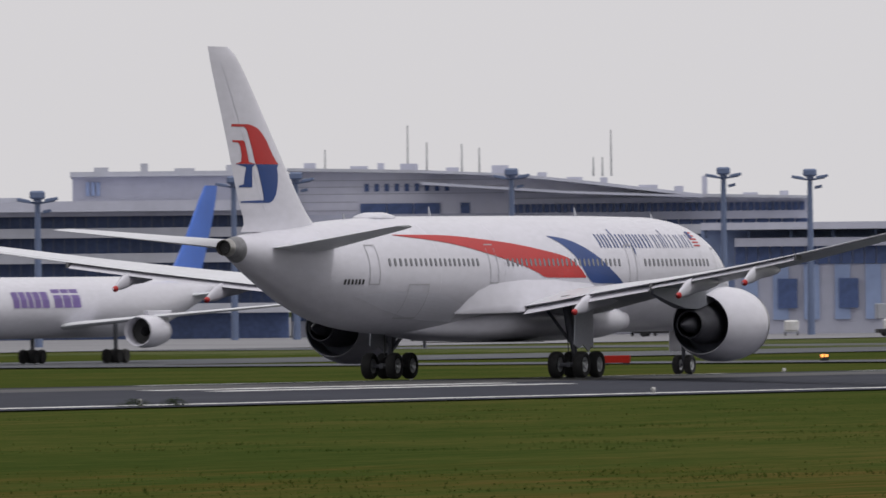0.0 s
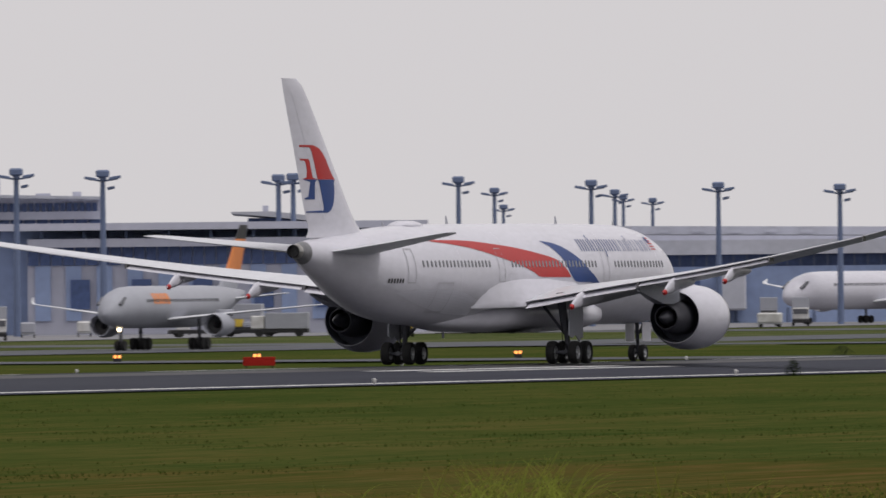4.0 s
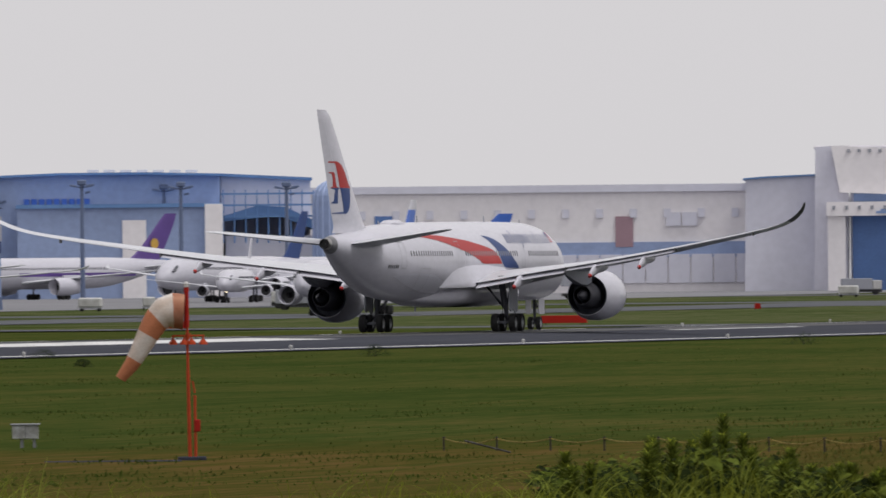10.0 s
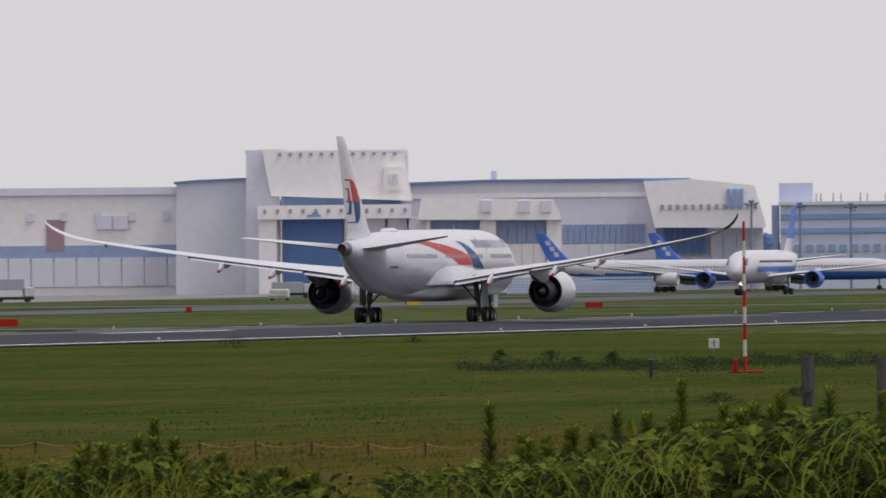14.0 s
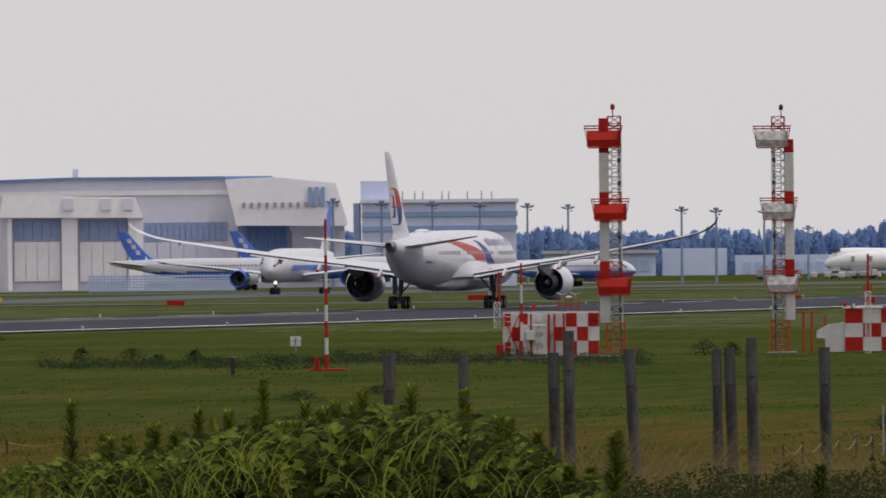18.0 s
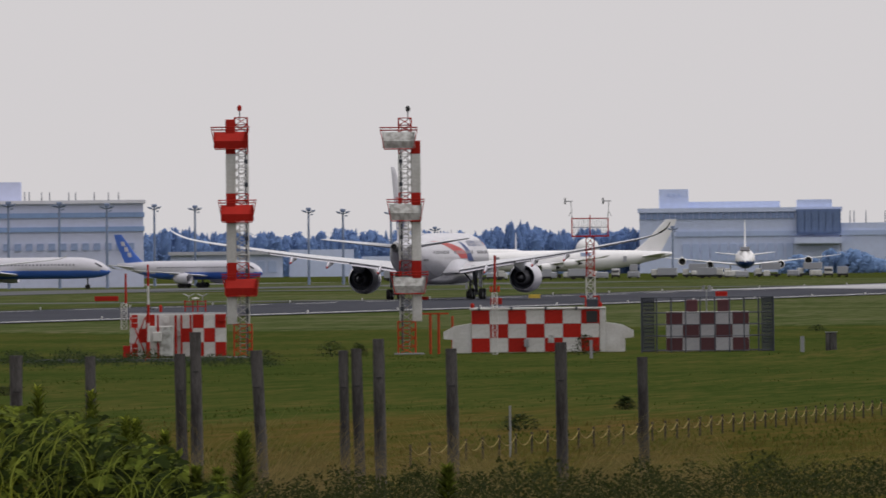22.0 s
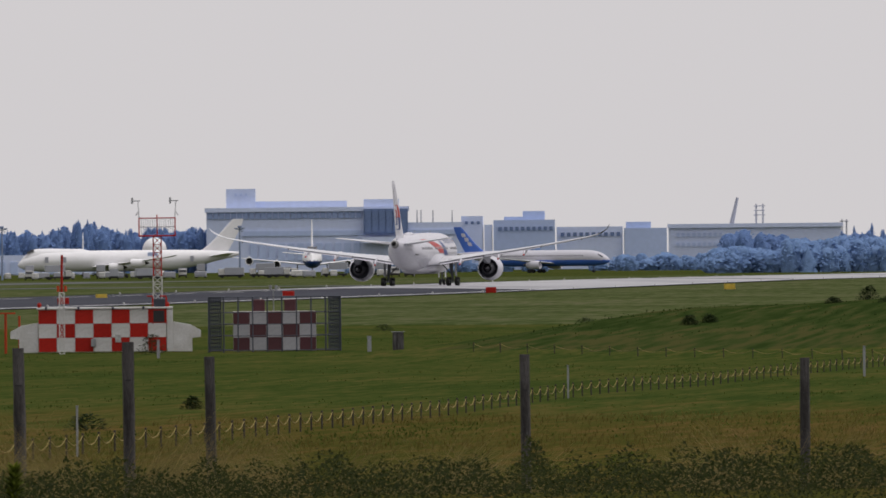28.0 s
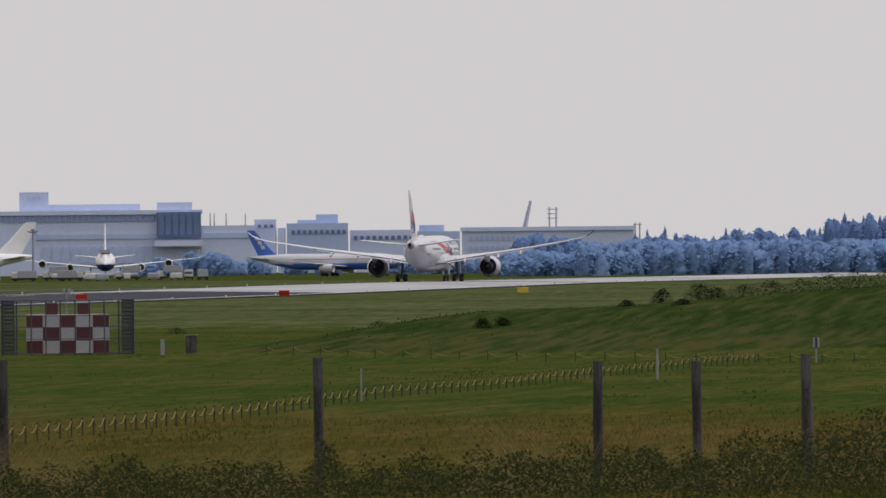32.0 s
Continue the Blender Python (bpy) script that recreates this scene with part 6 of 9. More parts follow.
panes(hangar_big, 'title_bar', 29.92, 34.27, 18.72, 22.9, 3, M_PALEBAND, -10.4, 0.6)
blk(hangar_big, 'front_wall', 14.47, 38.63, 0, 14.21, M_WALL, 0.5, 100)
panes(hangar_big, 'window', -7.36, 11.72, 10.94, 15.14, 14, M_HAZEHANGARGLASS, -0.2, 0.86)
blk(hangar_big, 'blue_bay', 14.85, 25.9, 7.95, 14.78, M_HAZEHANGARGLASS, -0.4, 0.45)
panes(hangar_big, 'bay_glazing', 15.63, 25.39, 8.48, 14.26, 7, M_DOORB, -0.6, 0.6)
panes(hangar_big, 'door_leaf', 26.47, 38.49, 1.63, 13.89, 4, M_WALL, -0.2, 0.96)
panes(hangar_big, 'lower_panel', -7.41, 13.95, 1.23, 10.61, 7, M_WALL, -0.2, 0.96)
blk(hangar_big, 'chimney', -23.76, -22.48, 25.67, 27.77, M_WALL, 30, 40)
stripe_block = site('flight_kitchen', 'pale block with two blue bands and rooftop tower', 'building', 10.6421, 2880, -3.26)
blk(stripe_block, 'wall', -16.47, 18.04, 0, 19.12, M_HAZEBLOCK, 0, 50)
blk(stripe_block, 'tower', -16.71, -9.17, 19.06, 23.69, M_HAZEBLOCK, 5, 40)
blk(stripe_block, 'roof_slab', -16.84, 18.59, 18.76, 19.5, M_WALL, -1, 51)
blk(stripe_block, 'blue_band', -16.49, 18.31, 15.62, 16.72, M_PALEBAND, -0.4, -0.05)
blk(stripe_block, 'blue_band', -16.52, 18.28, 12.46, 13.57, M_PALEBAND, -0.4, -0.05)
blk(stripe_block, 'side_wall', -18.38, -16.91, 0, 18.77, M_WALLB, 2, 45)
pole(stripe_block, 'roof_antenna', -8.4, 19.2, 21.48, 0.18, M_GREYSTEEL, 10)
pole(stripe_block, 'roof_antenna', -7.39, 19.19, 21.47, 0.18, M_GREYSTEEL, 10)
pole(stripe_block, 'roof_antenna', -4.61, 19.17, 21.44, 0.18, M_GREYSTEEL, 10)
pole(stripe_block, 'roof_antenna', -2.83, 19.15, 21.43, 0.18, M_GREYSTEEL, 10)
pole(stripe_block, 'roof_antenna', 1.47, 19.1, 21.38, 0.18, M_GREYSTEEL, 10)
pole(stripe_block, 'roof_antenna', 2.99, 19.09, 21.37, 0.18, M_GREYSTEEL, 10)
pole(stripe_block, 'roof_antenna', 7.17, 19.05, 21.33, 0.18, M_GREYSTEEL, 10)
pole(stripe_block, 'roof_antenna', 10.33, 19.02, 21.29, 0.18, M_GREYSTEEL, 10)
pole(stripe_block, 'roof_antenna', 12.61, 18.99, 21.27, 0.18, M_GREYSTEEL, 10)
panes(stripe_block, 'window', -13.79, 16.47, 8.32, 9.88, 12, M_HAZEHANGARGLASS, -0.1, 0.6)
low_sheds = site('apron_sheds', 'row of low grey service sheds', 'building', 9.7639, 4650, -5.02)
blk(low_sheds, 'shed', -32.47, 7.94, 0, 8.6, M_HAZEWALL, 0, 30)
blk(low_sheds, 'shed', 10.31, 33.62, 0, 9.8, M_HAZEWALL, 5, 35)
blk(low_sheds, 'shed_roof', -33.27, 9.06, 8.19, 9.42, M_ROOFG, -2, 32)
blk(low_sheds, 'shed', 36.74, 101.53, 0, 7.1, M_HAZEWALL, 0, 30)
panes(low_sheds, 'shutter', -30.47, 6.15, 1.7, 5.73, 9, M_HAZEBLUE, -0.2, 0.7)
panes(low_sheds, 'shutter', 38.75, 99.74, 0.36, 4.63, 14, M_HAZEBLUE, -0.2, 0.6)
cargo_term = site('cargo_terminal', 'big pale cargo terminal with stair towers and dark glazed corner', 'building', 7.6199, 4700, -5.02)
blk(cargo_term, 'wall', -37.81, 35.2, 0, 22.93, M_HAZEWALL, 0, 70)
blk(cargo_term, 'roof_edge', -38.42, 36.07, 21.99, 23.55, M_HAZEWALL, -1, 71)
blk(cargo_term, 'stair_tower', -30.57, -19.92, 23.39, 30.5, M_HAZEWALL, 5, 30)
blk(cargo_term, 'upper_floor', -19.91, 13.46, 23.06, 25.87, M_HAZEWALL, 8, 50)
blk(cargo_term, 'roof_house', 19.66, 32.39, 22.86, 26.28, M_HAZEWALL, 2, 40)
panes(cargo_term, 'window', -37.62, 18.76, 19.49, 21.9, 26, M_HAZEBAND, -0.2, 0.88)
blk(cargo_term, 'glazed_corner', 19.4, 35.56, 13.76, 22.77, M_HAZEGLASS, -3, 20)
panes(cargo_term, 'glazing', 19.81, 35.18, 14.39, 21.95, 6, M_HAZEGLASS, -3.1, 0.85)
blk(cargo_term, 'dock_band', -24.51, 55.74, 13.15, 14.98, M_HAZEBLUE, -0.5, -0.05)
blk(cargo_term, 'dock_wall', 35.62, 55.37, 0, 17.68, M_HAZEWALL, 0, 50)
blk(cargo_term, 'canopy', 18.66, 35.91, 10.26, 12.49, M_HAZEWALL, -6, -0.3)
panes(cargo_term, 'dock_door', -22.5, 18.61, 4.26, 10.43, 12, M_HAZEBLUE, -0.2, 0.7)
panes(cargo_term, 'stair_window', -28.08, -22.33, 27.92, 28.8, 3, M_HAZEBLUE, 4.8, 0.35)
pole(cargo_term, 'roof_antenna', 39.04, 17.25, 22.2, 0.25, M_GREYSTEEL, 10)
pole(cargo_term, 'roof_antenna', 40.49, 17.23, 22.18, 0.25, M_GREYSTEEL, 10)
pole(cargo_term, 'roof_antenna', 44.82, 17.19, 22.14, 0.25, M_GREYSTEEL, 10)
pole(cargo_term, 'roof_antenna', 51.83, 17.12, 22.07, 0.25, M_GREYSTEEL, 10)
cargo_side = site('cargo_annex', 'stepped cargo annex buildings, tinted grey-blue for haze', 'building', 6.4907, 4750, -5.02)
blk(cargo_side, 'wall', -38.04, -30.16, 0, 19.86, M_HAZEWALL, 0, 40)
blk(cargo_side, 'wall', -29.54, -26.83, 0, 16.65, M_HAZEWALL, 0, 40)
blk(cargo_side, 'wall', -26.19, -3.53, 0, 18.28, M_HAZEBLUE, 0, 40)
blk(cargo_side, 'upper_floor', -15.36, -7.27, 18.1, 21.52, M_HAZEBLUE, 6, 30)
blk(cargo_side, 'upper_floor', -22.26, -15.4, 18.19, 19.5, M_HAZEBLUE, 6, 30)
blk(cargo_side, 'wall', -2.92, 21.45, 0, 15.56, M_HAZEWALL, 5, 40)
blk(cargo_side, 'upper_floor', 22.72, 31.87, 14.8, 17.19, M_HAZEBLUE, 8, 30)
blk(cargo_side, 'wall', 22.05, 37.67, 0, 14.89, M_HAZEBLUE, 3, 40)
panes(cargo_side, 'window', -24.76, -3.97, 14.32, 15.77, 10, M_HAZEGLASS, -0.2, 0.6)
panes(cargo_side, 'window', -1.9, 20.97, 11.99, 13.46, 10, M_HAZEGLASS, 4.8, 0.6)
panes(cargo_side, 'window', -37.22, -30.58, 16.87, 17.98, 3, M_HAZEGLASS, -0.2, 0.5)
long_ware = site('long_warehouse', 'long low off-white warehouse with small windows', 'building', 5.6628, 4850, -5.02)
blk(long_ware, 'wall', -31, 33.75, 0, 15.47, M_HAZEWALL, 0, 50)
blk(long_ware, 'roof_edge', -31.41, 34.59, 14.82, 16.33, M_HAZEWALL, -1, 51)
panes(long_ware, 'window', -28.48, -10.45, 11.45, 12.9, 9, M_HAZEBLUE, -0.2, 0.55)
panes(long_ware, 'window', -28.52, -10.48, 7.84, 9.29, 9, M_HAZEBLUE, -0.2, 0.55)
crane = site('tower_crane', 'distant white crane jib behind the warehouse', 'crane', 5.7431, 4880, -5.02)
part('jib', tube(bmesh.new(), (-0.64, 0, 15.49), (1.81, 0, 26.15), 0.9, 0.5, 4), M_GREYPAINT, crane)
part('mast', tube(bmesh.new(), (-0.64, 0, 0), (-0.64, 0, 15.49), 1.1, 0.9, 4), M_GREYPAINT, crane)
pylon_line = site('power_pylon', 'distant lattice power pylon', 'pylon', 5.6277, 4900, -5.02)
pole(pylon_line, 'leg', -0.99, 6.84, 23.79, 0.45, M_GREYPAINT, 0)
pole(pylon_line, 'leg', 1.58, 6.81, 23.76, 0.45, M_GREYPAINT, 0)
blk(pylon_line, 'cross_arm', -1.86, 2.43, 22.83, 23.15, M_GREYPAINT, -0.4, 0.4)
blk(pylon_line, 'cross_arm', -1.87, 2.41, 21.11, 21.43, M_GREYPAINT, -0.4, 0.4)
blk(pylon_line, 'cross_arm', -1.89, 2.4, 19.4, 19.72, M_GREYPAINT, -0.4, 0.4)
pylon_b = site('power_pylon', 'distant lattice power pylon', 'pylon', 5.2516, 4910, -5.02)
pole(pylon_b, 'leg', -0.62, 6.51, 17.69, 0.4, M_GREYPAINT, 0)
pole(pylon_b, 'leg', 1.1, 6.49, 17.67, 0.4, M_GREYPAINT, 0)
blk(pylon_b, 'cross_arm', -1.49, 1.95, 16.73, 17.05, M_GREYPAINT, -0.4, 0.4)
RADOME = (17.2130, 2750, -2.96, 21.56, 2.17)
CHIMNEYS = [(17.4865, 3000, -3.31, 25.16), (17.4489, 3000, -3.31, 25.27)]
DOME = (15.4819, 2680, -2.89, 24.07, 4.11)
MASTS = [(23.5965, 1700, -2.37, 20.78),
         (23.3204, 1700, -2.37, 21.22),
         (22.3616, 1700, -2.38, 21.47),
         (21.4207, 1700, -2.39, 21.35),
         (21.0371, 1700, -2.39, 21.02),
         (20.2571, 1750, -2.44, 20.69),
         (20.1919, 1750, -2.44, 20.82),
         (24.4675, 1500, -2.16, 17.36),
         (19.4581, 1900, -2.53, 21.46),
         (18.8685, 1900, -2.54, 20.77),
         (18.3041, 1900, -2.54, 20.26),
         (17.7648, 1900, -2.54, 19.83),
         (19.2980, 2300, -2.62, 22.68),
         (18.7636, 2300, -2.62, 22.16),
         (19.2586, 2700, -2.84, 22.18),
         (18.7262, 2700, -2.85, 23.95),
         (18.5958, 2700, -2.86, 23.3),
         (17.0922, 2500, -2.62, 23.18),
         (16.5955, 2500, -2.62, 22.41),
         (16.1564, 2500, -2.62, 21.9),
         (15.6873, 2500, -2.63, 21.7),
         (17.0599, 2700, -2.89, 23.6),
         (16.9852, 2700, -2.89, 20.61),
         (16.2318, 2700, -2.91, 22.87),
         (11.0976, 2750, -3.07, 18.66),
         (10.8818, 2750, -3.07, 18.08),
         (10.6560, 2750, -3.07, 17.85),
         (10.4453, 2750, -3.08, 17.51),
         (10.2345, 3000, -3.45, 18.49),
         (10.0539, 3000, -3.45, 18.13),
         (9.5498, 3000, -3.46, 17.35),
         (9.3969, 3000, -3.46, 17),
         (9.1837, 3000, -3.46, 16.76),
         (8.9889, 3700, -4.5, 14.9),
         (7.9335, 3800, -4.66, 14.7)]

# masts at bearings under 11.5 get the colour with haze painted in
for b, d, z, h in MASTS:
    flood_mast(Matrix.Translation(polar(b, d, z)) @ Matrix.Rotation(radians(b), 4, "Z"), h, *((0.68, M_HAZEMAST) if b < 11.5 else (1.0, M_MAST)))

for b, d, z, h, r, mt in ((*RADOME, M_WHITE), (8.312, 4500, -5.02, 8.8, 4.2, M_HAZEWHITE)):
    rad = site("radar_dome", "white spherical radome on a round tower", "radome", b, d, z)
    bm = bmesh.new()
    bmesh.ops.create_icosphere(bm, subdivisions=3, radius=r, matrix=Matrix.Translation((0, 0, h)))
    part("dome", bm, mt, rad)
    bm = bmesh.new()
    lathe(bm, [(0, r * 0.8), (h - r * 0.7, r * 0.72)], 16, "Z")
    part("tower", bm, M_WALLW, rad)
    part("lightning_rod", tube(bmesh.new(), (0, 0, h + r), (0, 0, h + r * 1.25), 0.12), M_GREYSTEEL, rad)
for b, d, z, h in CHIMNEYS:
    c = site("chimney", "round pale chimney with darker top", "chimney", b, d, z, "twin chimneys")
    part("shaft", tube(bmesh.new(), (0, 0, 0), (0, 0, h - 2.5), 0.75, 0.7, 12), M_WALLW, c)
    part("dark_top", tube(bmesh.new(), (0, 0, h - 2.5), (0, 0, h), 0.74, 0.74, 12), M_WALLB, c)
b, d, z, h, r = DOME
dm = site("lattice_dome", "grey half-dome shelter with lattice ribs", "shelter", b, d, z)
bm = bmesh.new()
prof = [(0, r), (h - r, r)] + [(h - r + r * math.sin(radians(a)), r * math.cos(radians(a))) for a in range(15, 91, 15)]
lathe(bm, [(p, max(q, 0.05)) for p, q in prof], 24, "Z")
part("shell", bm, M_WALLB, dm)
for a in range(0, 180, 20):
    bm = bmesh.new()
    pts = [Vector((-(q + 0.1) * math.cos(radians(a)), -(q + 0.1) * math.sin(radians(a)), p)) for p, q in prof]
    for p, q in zip(pts, pts[1:]):
        tube(bm, p, q, 0.16, 0.16, 4)
    part("rib", bm, M_HAZEBLUE, dm)


# ---------------------------------------------------------------- aircraft on the taxiway and aprons
TAXI = -435.0
CARGO_Y = 962.9
LOWCOST_Y = 1181.5
CARGO2_Y = 1601.5
TWIN_Y = 2223.5
UNITED = pose(-639.4, 2313.2, -2.56, 0, 0, 105.45)
SINGA = pose(-631.1, 2211.7, -2.56, 0, 0, 171.93)
SMALL = pose(-616.9, 2163.8, -2.56, 0, 0, 187.91)
THAI = pose(-734.8, 2441.8, -2.62, 0, 0, 146.75)
SWISS = pose(-580.3, 1835.4, -2.49, 0, 0, 166.55)
TAILA = pose(-507.7, 2499.0, -2.71, 0, 0, -93.52)
TAILB = pose(-490.0, 2522.8, -2.74, 0, 0, -94.01)
TAILC = pose(-453.3, 2554.5, -2.80, 0, 0, -120.0)
FREIGHT = pose(-587.6, 3956.6, -4.89, 0, 0, 98.45)
FREIGHTB = pose(-563.0, 4212.5, -4.96, 0, 0, 187.61)
FARNOSE = pose(-645.2, 4251.3, -4.97, 0, 0, 188.6)
FARBLUE = pose(-478.2, 4122.4, -4.96, 0, 0, -108.38)

cargo_jet = jet("cargo_jet", "white cargo jet with plain blue title bars, taxiing", pose(TAXI, CARGO_Y, lie(CARGO_Y) - 0.44, 0, 0, 180), 2.5, 26, 28.5, 23.8, 0.55, 8.2, (7.9,), 1.35,
                [(0, 0.55, M_BLUE), (0.55, 1, M_BLUE)], lights=True)
hull_bars(cargo_jet, M_PURPLE, 2.5, 4, 4.6, [1.6, 1.5, 1.6], 1.5)
hull_bars(cargo_jet, M_PURPLE, 2.5, 10.2, 4.6, [1.4, 1.2, 1.0, 1.2, 1.2], 1.3)
low_jet = jet("narrow_body_jet", "silver and orange narrow-body jet, taxiing", pose(TAXI, LOWCOST_Y, lie(LOWCOST_Y) - 0.44, 0, 0, 180), 2.0, 17.5, 20, 17, 0.55, 6.3, (5.75,), 1.15,
              [(0, 0.35, M_GREYPAINT), (0.35, 0.8, M_ORANGE), (0.8, 1, M_BLACK)], lights=True, body=M_GREYPAINT)
hull_bars(low_jet, M_ORANGE, 2.0, 5, 4.4, [1.0, 0.8, 0.9, 0.8], 1.0)
cargo_two = jet("cargo_jet", "white cargo jet with plain blue title bars, queueing on the taxiway", pose(TAXI, CARGO2_Y, lie(CARGO2_Y) - 0.44, 0, 0, 180), 2.5, 26, 28.5, 23.8, 0.55, 8.2, (7.9,), 1.35,
                [(0, 0.3, M_WHITE), (0.3, 0.85, M_BLUE), (0.85, 1, M_WHITE)], lights=True)
hull_bars(cargo_two, M_BLUE, 2.5, 4, 4.6, [1.6, 1.5, 1.6], 1.5)
hull_bars(cargo_two, M_BLUE, 2.5, 10.2, 4.6, [1.4, 1.2, 1.0, 1.2, 1.2], 1.3)
twin_jet = jet("blue_engine_jet", "white and blue twin-jet with blue engines, taxiing", pose(TAXI, TWIN_Y, lie(TWIN_Y) - 0.44, 0, 0, 180), 2.9, 27, 29, 30, 0.55, 8.6, (9.7,), 1.6,
               [(0, 0.35, M_WHITE), (0.35, 1, M_BLUE)], lights=True)
hull_bars(twin_jet, M_BLUE, 2.9, -14, 4.1, [34.0], 0.9, 0.0)
jet("airliner_parked", "white airliner with blue and gold tail fin", UNITED, 2.9, 30, 32, 30, 0.55, 8.4, (9.7,), 1.6, [(0, 0.3, M_NAVY), (0.3, 1, M_BLUE)], belly=M_GREYPAINT)
jet("airliner_parked", "white airliner with dark blue tail and gold emblem", SINGA, 2.98, 32, 33, 31, 0.55, 8.8, (10.5,), 1.8, [(0, 1, M_NAVY)])
jet("narrow_body_jet", "white narrow-body jet facing the runway", SMALL, 2.0, 17, 19, 17.5, 0.55, 6.4, (5.6,), 1.1, [(0, 1, M_WHITE)], lights=True, lift=-0.3)
thai = jet("airliner_parked", "white airliner with purple tail and purple gold band", THAI, 3.1, 30, 32, 31, 0.55, 9.4, (9.8,), 1.8, [(0, 1, M_PURPLE)], belly=None)
for sd in (1, -1):
    part("tail_emblem", lathe(bmesh.new(), [(0.46, 0.05), (0.50, 0.7), (0.46, 1.05)], 12, "X", (sd * 0.1 if sd > 0 else -1.02, -27.2, 11.0)), M_GOLD, thai)
hull_bars(thai, M_PURPLE, 3.1, -20, 4.6, [30.0], 0.7, 0.0)
swiss = jet("airliner_parked", "white airliner with red tail and white cross", SWISS, 2.85, 30, 32, 30, 0.55, 8.6, (9.4, 17.5), 1.25, [(0, 1, M_RED)])
for sd in (1, -1):
    for a, b, c, d in ((-28.8, -25.6, 11.0, 12.0), (-27.75, -26.65, 9.9, 13.1)):
        part("cross_bar", boxm((sd * 0.22 - 0.06, a - 0.6, c), (sd * 0.22 + 0.06, b - 0.6, d)), M_WHITE, swiss)
for m, r, nose, tail, half, fin, er, up in ((TAILA, 2.15, 26, 28, 25, 5.9, 1.3, 0.0), (TAILB, 2.15, 26, 28, 25, 5.9, 1.3, 0.0), (TAILC, 1.9, 18, 20, 17, 5.9, 1.1, -0.4)):
    tj = jet("airliner_parked", "white airliner with deep blue tail and blue belly by the hangars", m, r, nose, tail, half, 0.55, fin, (half * 0.33,), er, [(0, 1, M_BLUE)], belly=M_BLUE, lift=up)
    for sd in (1, -1):
        for k in range(3):
            z = 2.1 + up + 1.75 * r + fin * (0.30 + 0.19 * k)
            y = -tail * 0.69 - 0.78 * fin * (0.42 + 0.19 * k) - 0.3
            bm = prism(bmesh.new(), [(y, z - 0.45), (y - 0.9, z - 0.45), (y - 1.2, z + 0.45), (y - 0.3, z + 0.45)], "X", sd * 0.22 - 0.06, sd * 0.22 + 0.06)
            part("tail_bar", bm, M_WHITE, tj)
jumbo = jet("jumbo_freighter", "all-white four-engined jumbo freighter on the far apron", FREIGHT, 3.25, 33, 36, 32, 0.6, 10.2, (11.7, 20.8), 1.35, None, True, body=M_HAZEWHITE, fin_mat=M_HAZEWHITE, wing_mat=M_HAZEWHITE)
part("cargo_door", boxm((-2.95, -10.4, 6.2), (-2.3, -7.3, 7.9), 0.03), M_HAZEBLUE, jumbo, "open side cargo door")
for y in (24.0, 18.5, -21.0):
    part("side_door", boxm((-3.27, y - 0.55, 4.9), (-3.0, y + 0.55, 6.7), 0.02), M_GREYPAINT, jumbo)
jet("jumbo_freighter", "white four-engined jumbo facing the runway", FREIGHTB, 3.25, 33, 36, 32, 0.6, 10.2, (11.7, 20.8), 1.35, None, True, body=M_HAZEWHITE, fin_mat=M_HAZEWHITE, wing_mat=M_HAZEWHITE, belly=M_NAVY)
jet("airliner_parked", "white airliner facing the runway behind the jumbo freighter", FARNOSE, 2.5, 26, 28.5, 23.8, 0.55, 8.2, (7.9,), 1.35, None, body=M_HAZEWHITE, fin_mat=M_HAZEWHITE)
fj = jet("airliner_parked", "white and blue airliner with deep blue tail, far apron", FARBLUE, 2.6, 26, 28, 25, 0.55, 8.4, (8.2,), 1.4, [(0, 1, M_BLUE)], belly=M_BLUE)


for sd in (1, -1):
    for k in range(3):
        z = 2.1 + 1.75 * 2.6 + 8.4 * (0.34 + 0.17 * k)
        y = -28 * 0.69 - 0.78 * 8.4 * (0.44 + 0.17 * k) - 0.5
        part("tail_bar", prism(bmesh.new(), [(y, z - 0.6), (y - 1.3, z - 0.6), (y - 1.7, z + 0.6), (y - 0.4, z + 0.6)], "X", sd * 0.3 - 0.08, sd * 0.3 + 0.08), M_WHITE, fj)


# ---------------------------------------------------------------- apron clutter
def loader(m, k):
    ob = thing("service_truck", ("white airport service truck with box body", "white catering lift truck with raised box", "grey cargo loader with deck")[k % 3], "truck", "apron vehicles", m)
    part("chassis", boxm((-1.2, -3.6, 0.45), (1.2, 3.6, 0.95), 0.05), M_BLACK, ob)
    part("cab", boxm((-1.2, -3.6, 0.95), (1.2, -1.9, 2.6), 0.12), (M_SIGNWHITE, M_SIGNWHITE, M_YLINE)[k % 3], ob)
    up = (0.95, 2.2, 1.1)[k % 3]
    part("body", boxm((-1.25, -1.8, up), (1.25, 3.6, up + (2.0, 1.9, 0.5)[k % 3]), 0.06), M_GREYPAINT, ob)
    part("windscreen", boxm((-1.05, -3.64, 1.7), (1.05, -3.58, 2.4)), M_DARKGLASS, ob)
    for x in (-1.05, 1.05):
        for y in (-2.6, 2.4):
            part("wheel", lathe(bmesh.new(), [(-0.18, 0.3), (-0.18, 0.45), (0.18, 0.45), (0.18, 0.3)], 12, "X", (x, y, 0.45), True), M_TYRE, ob)
    return ob


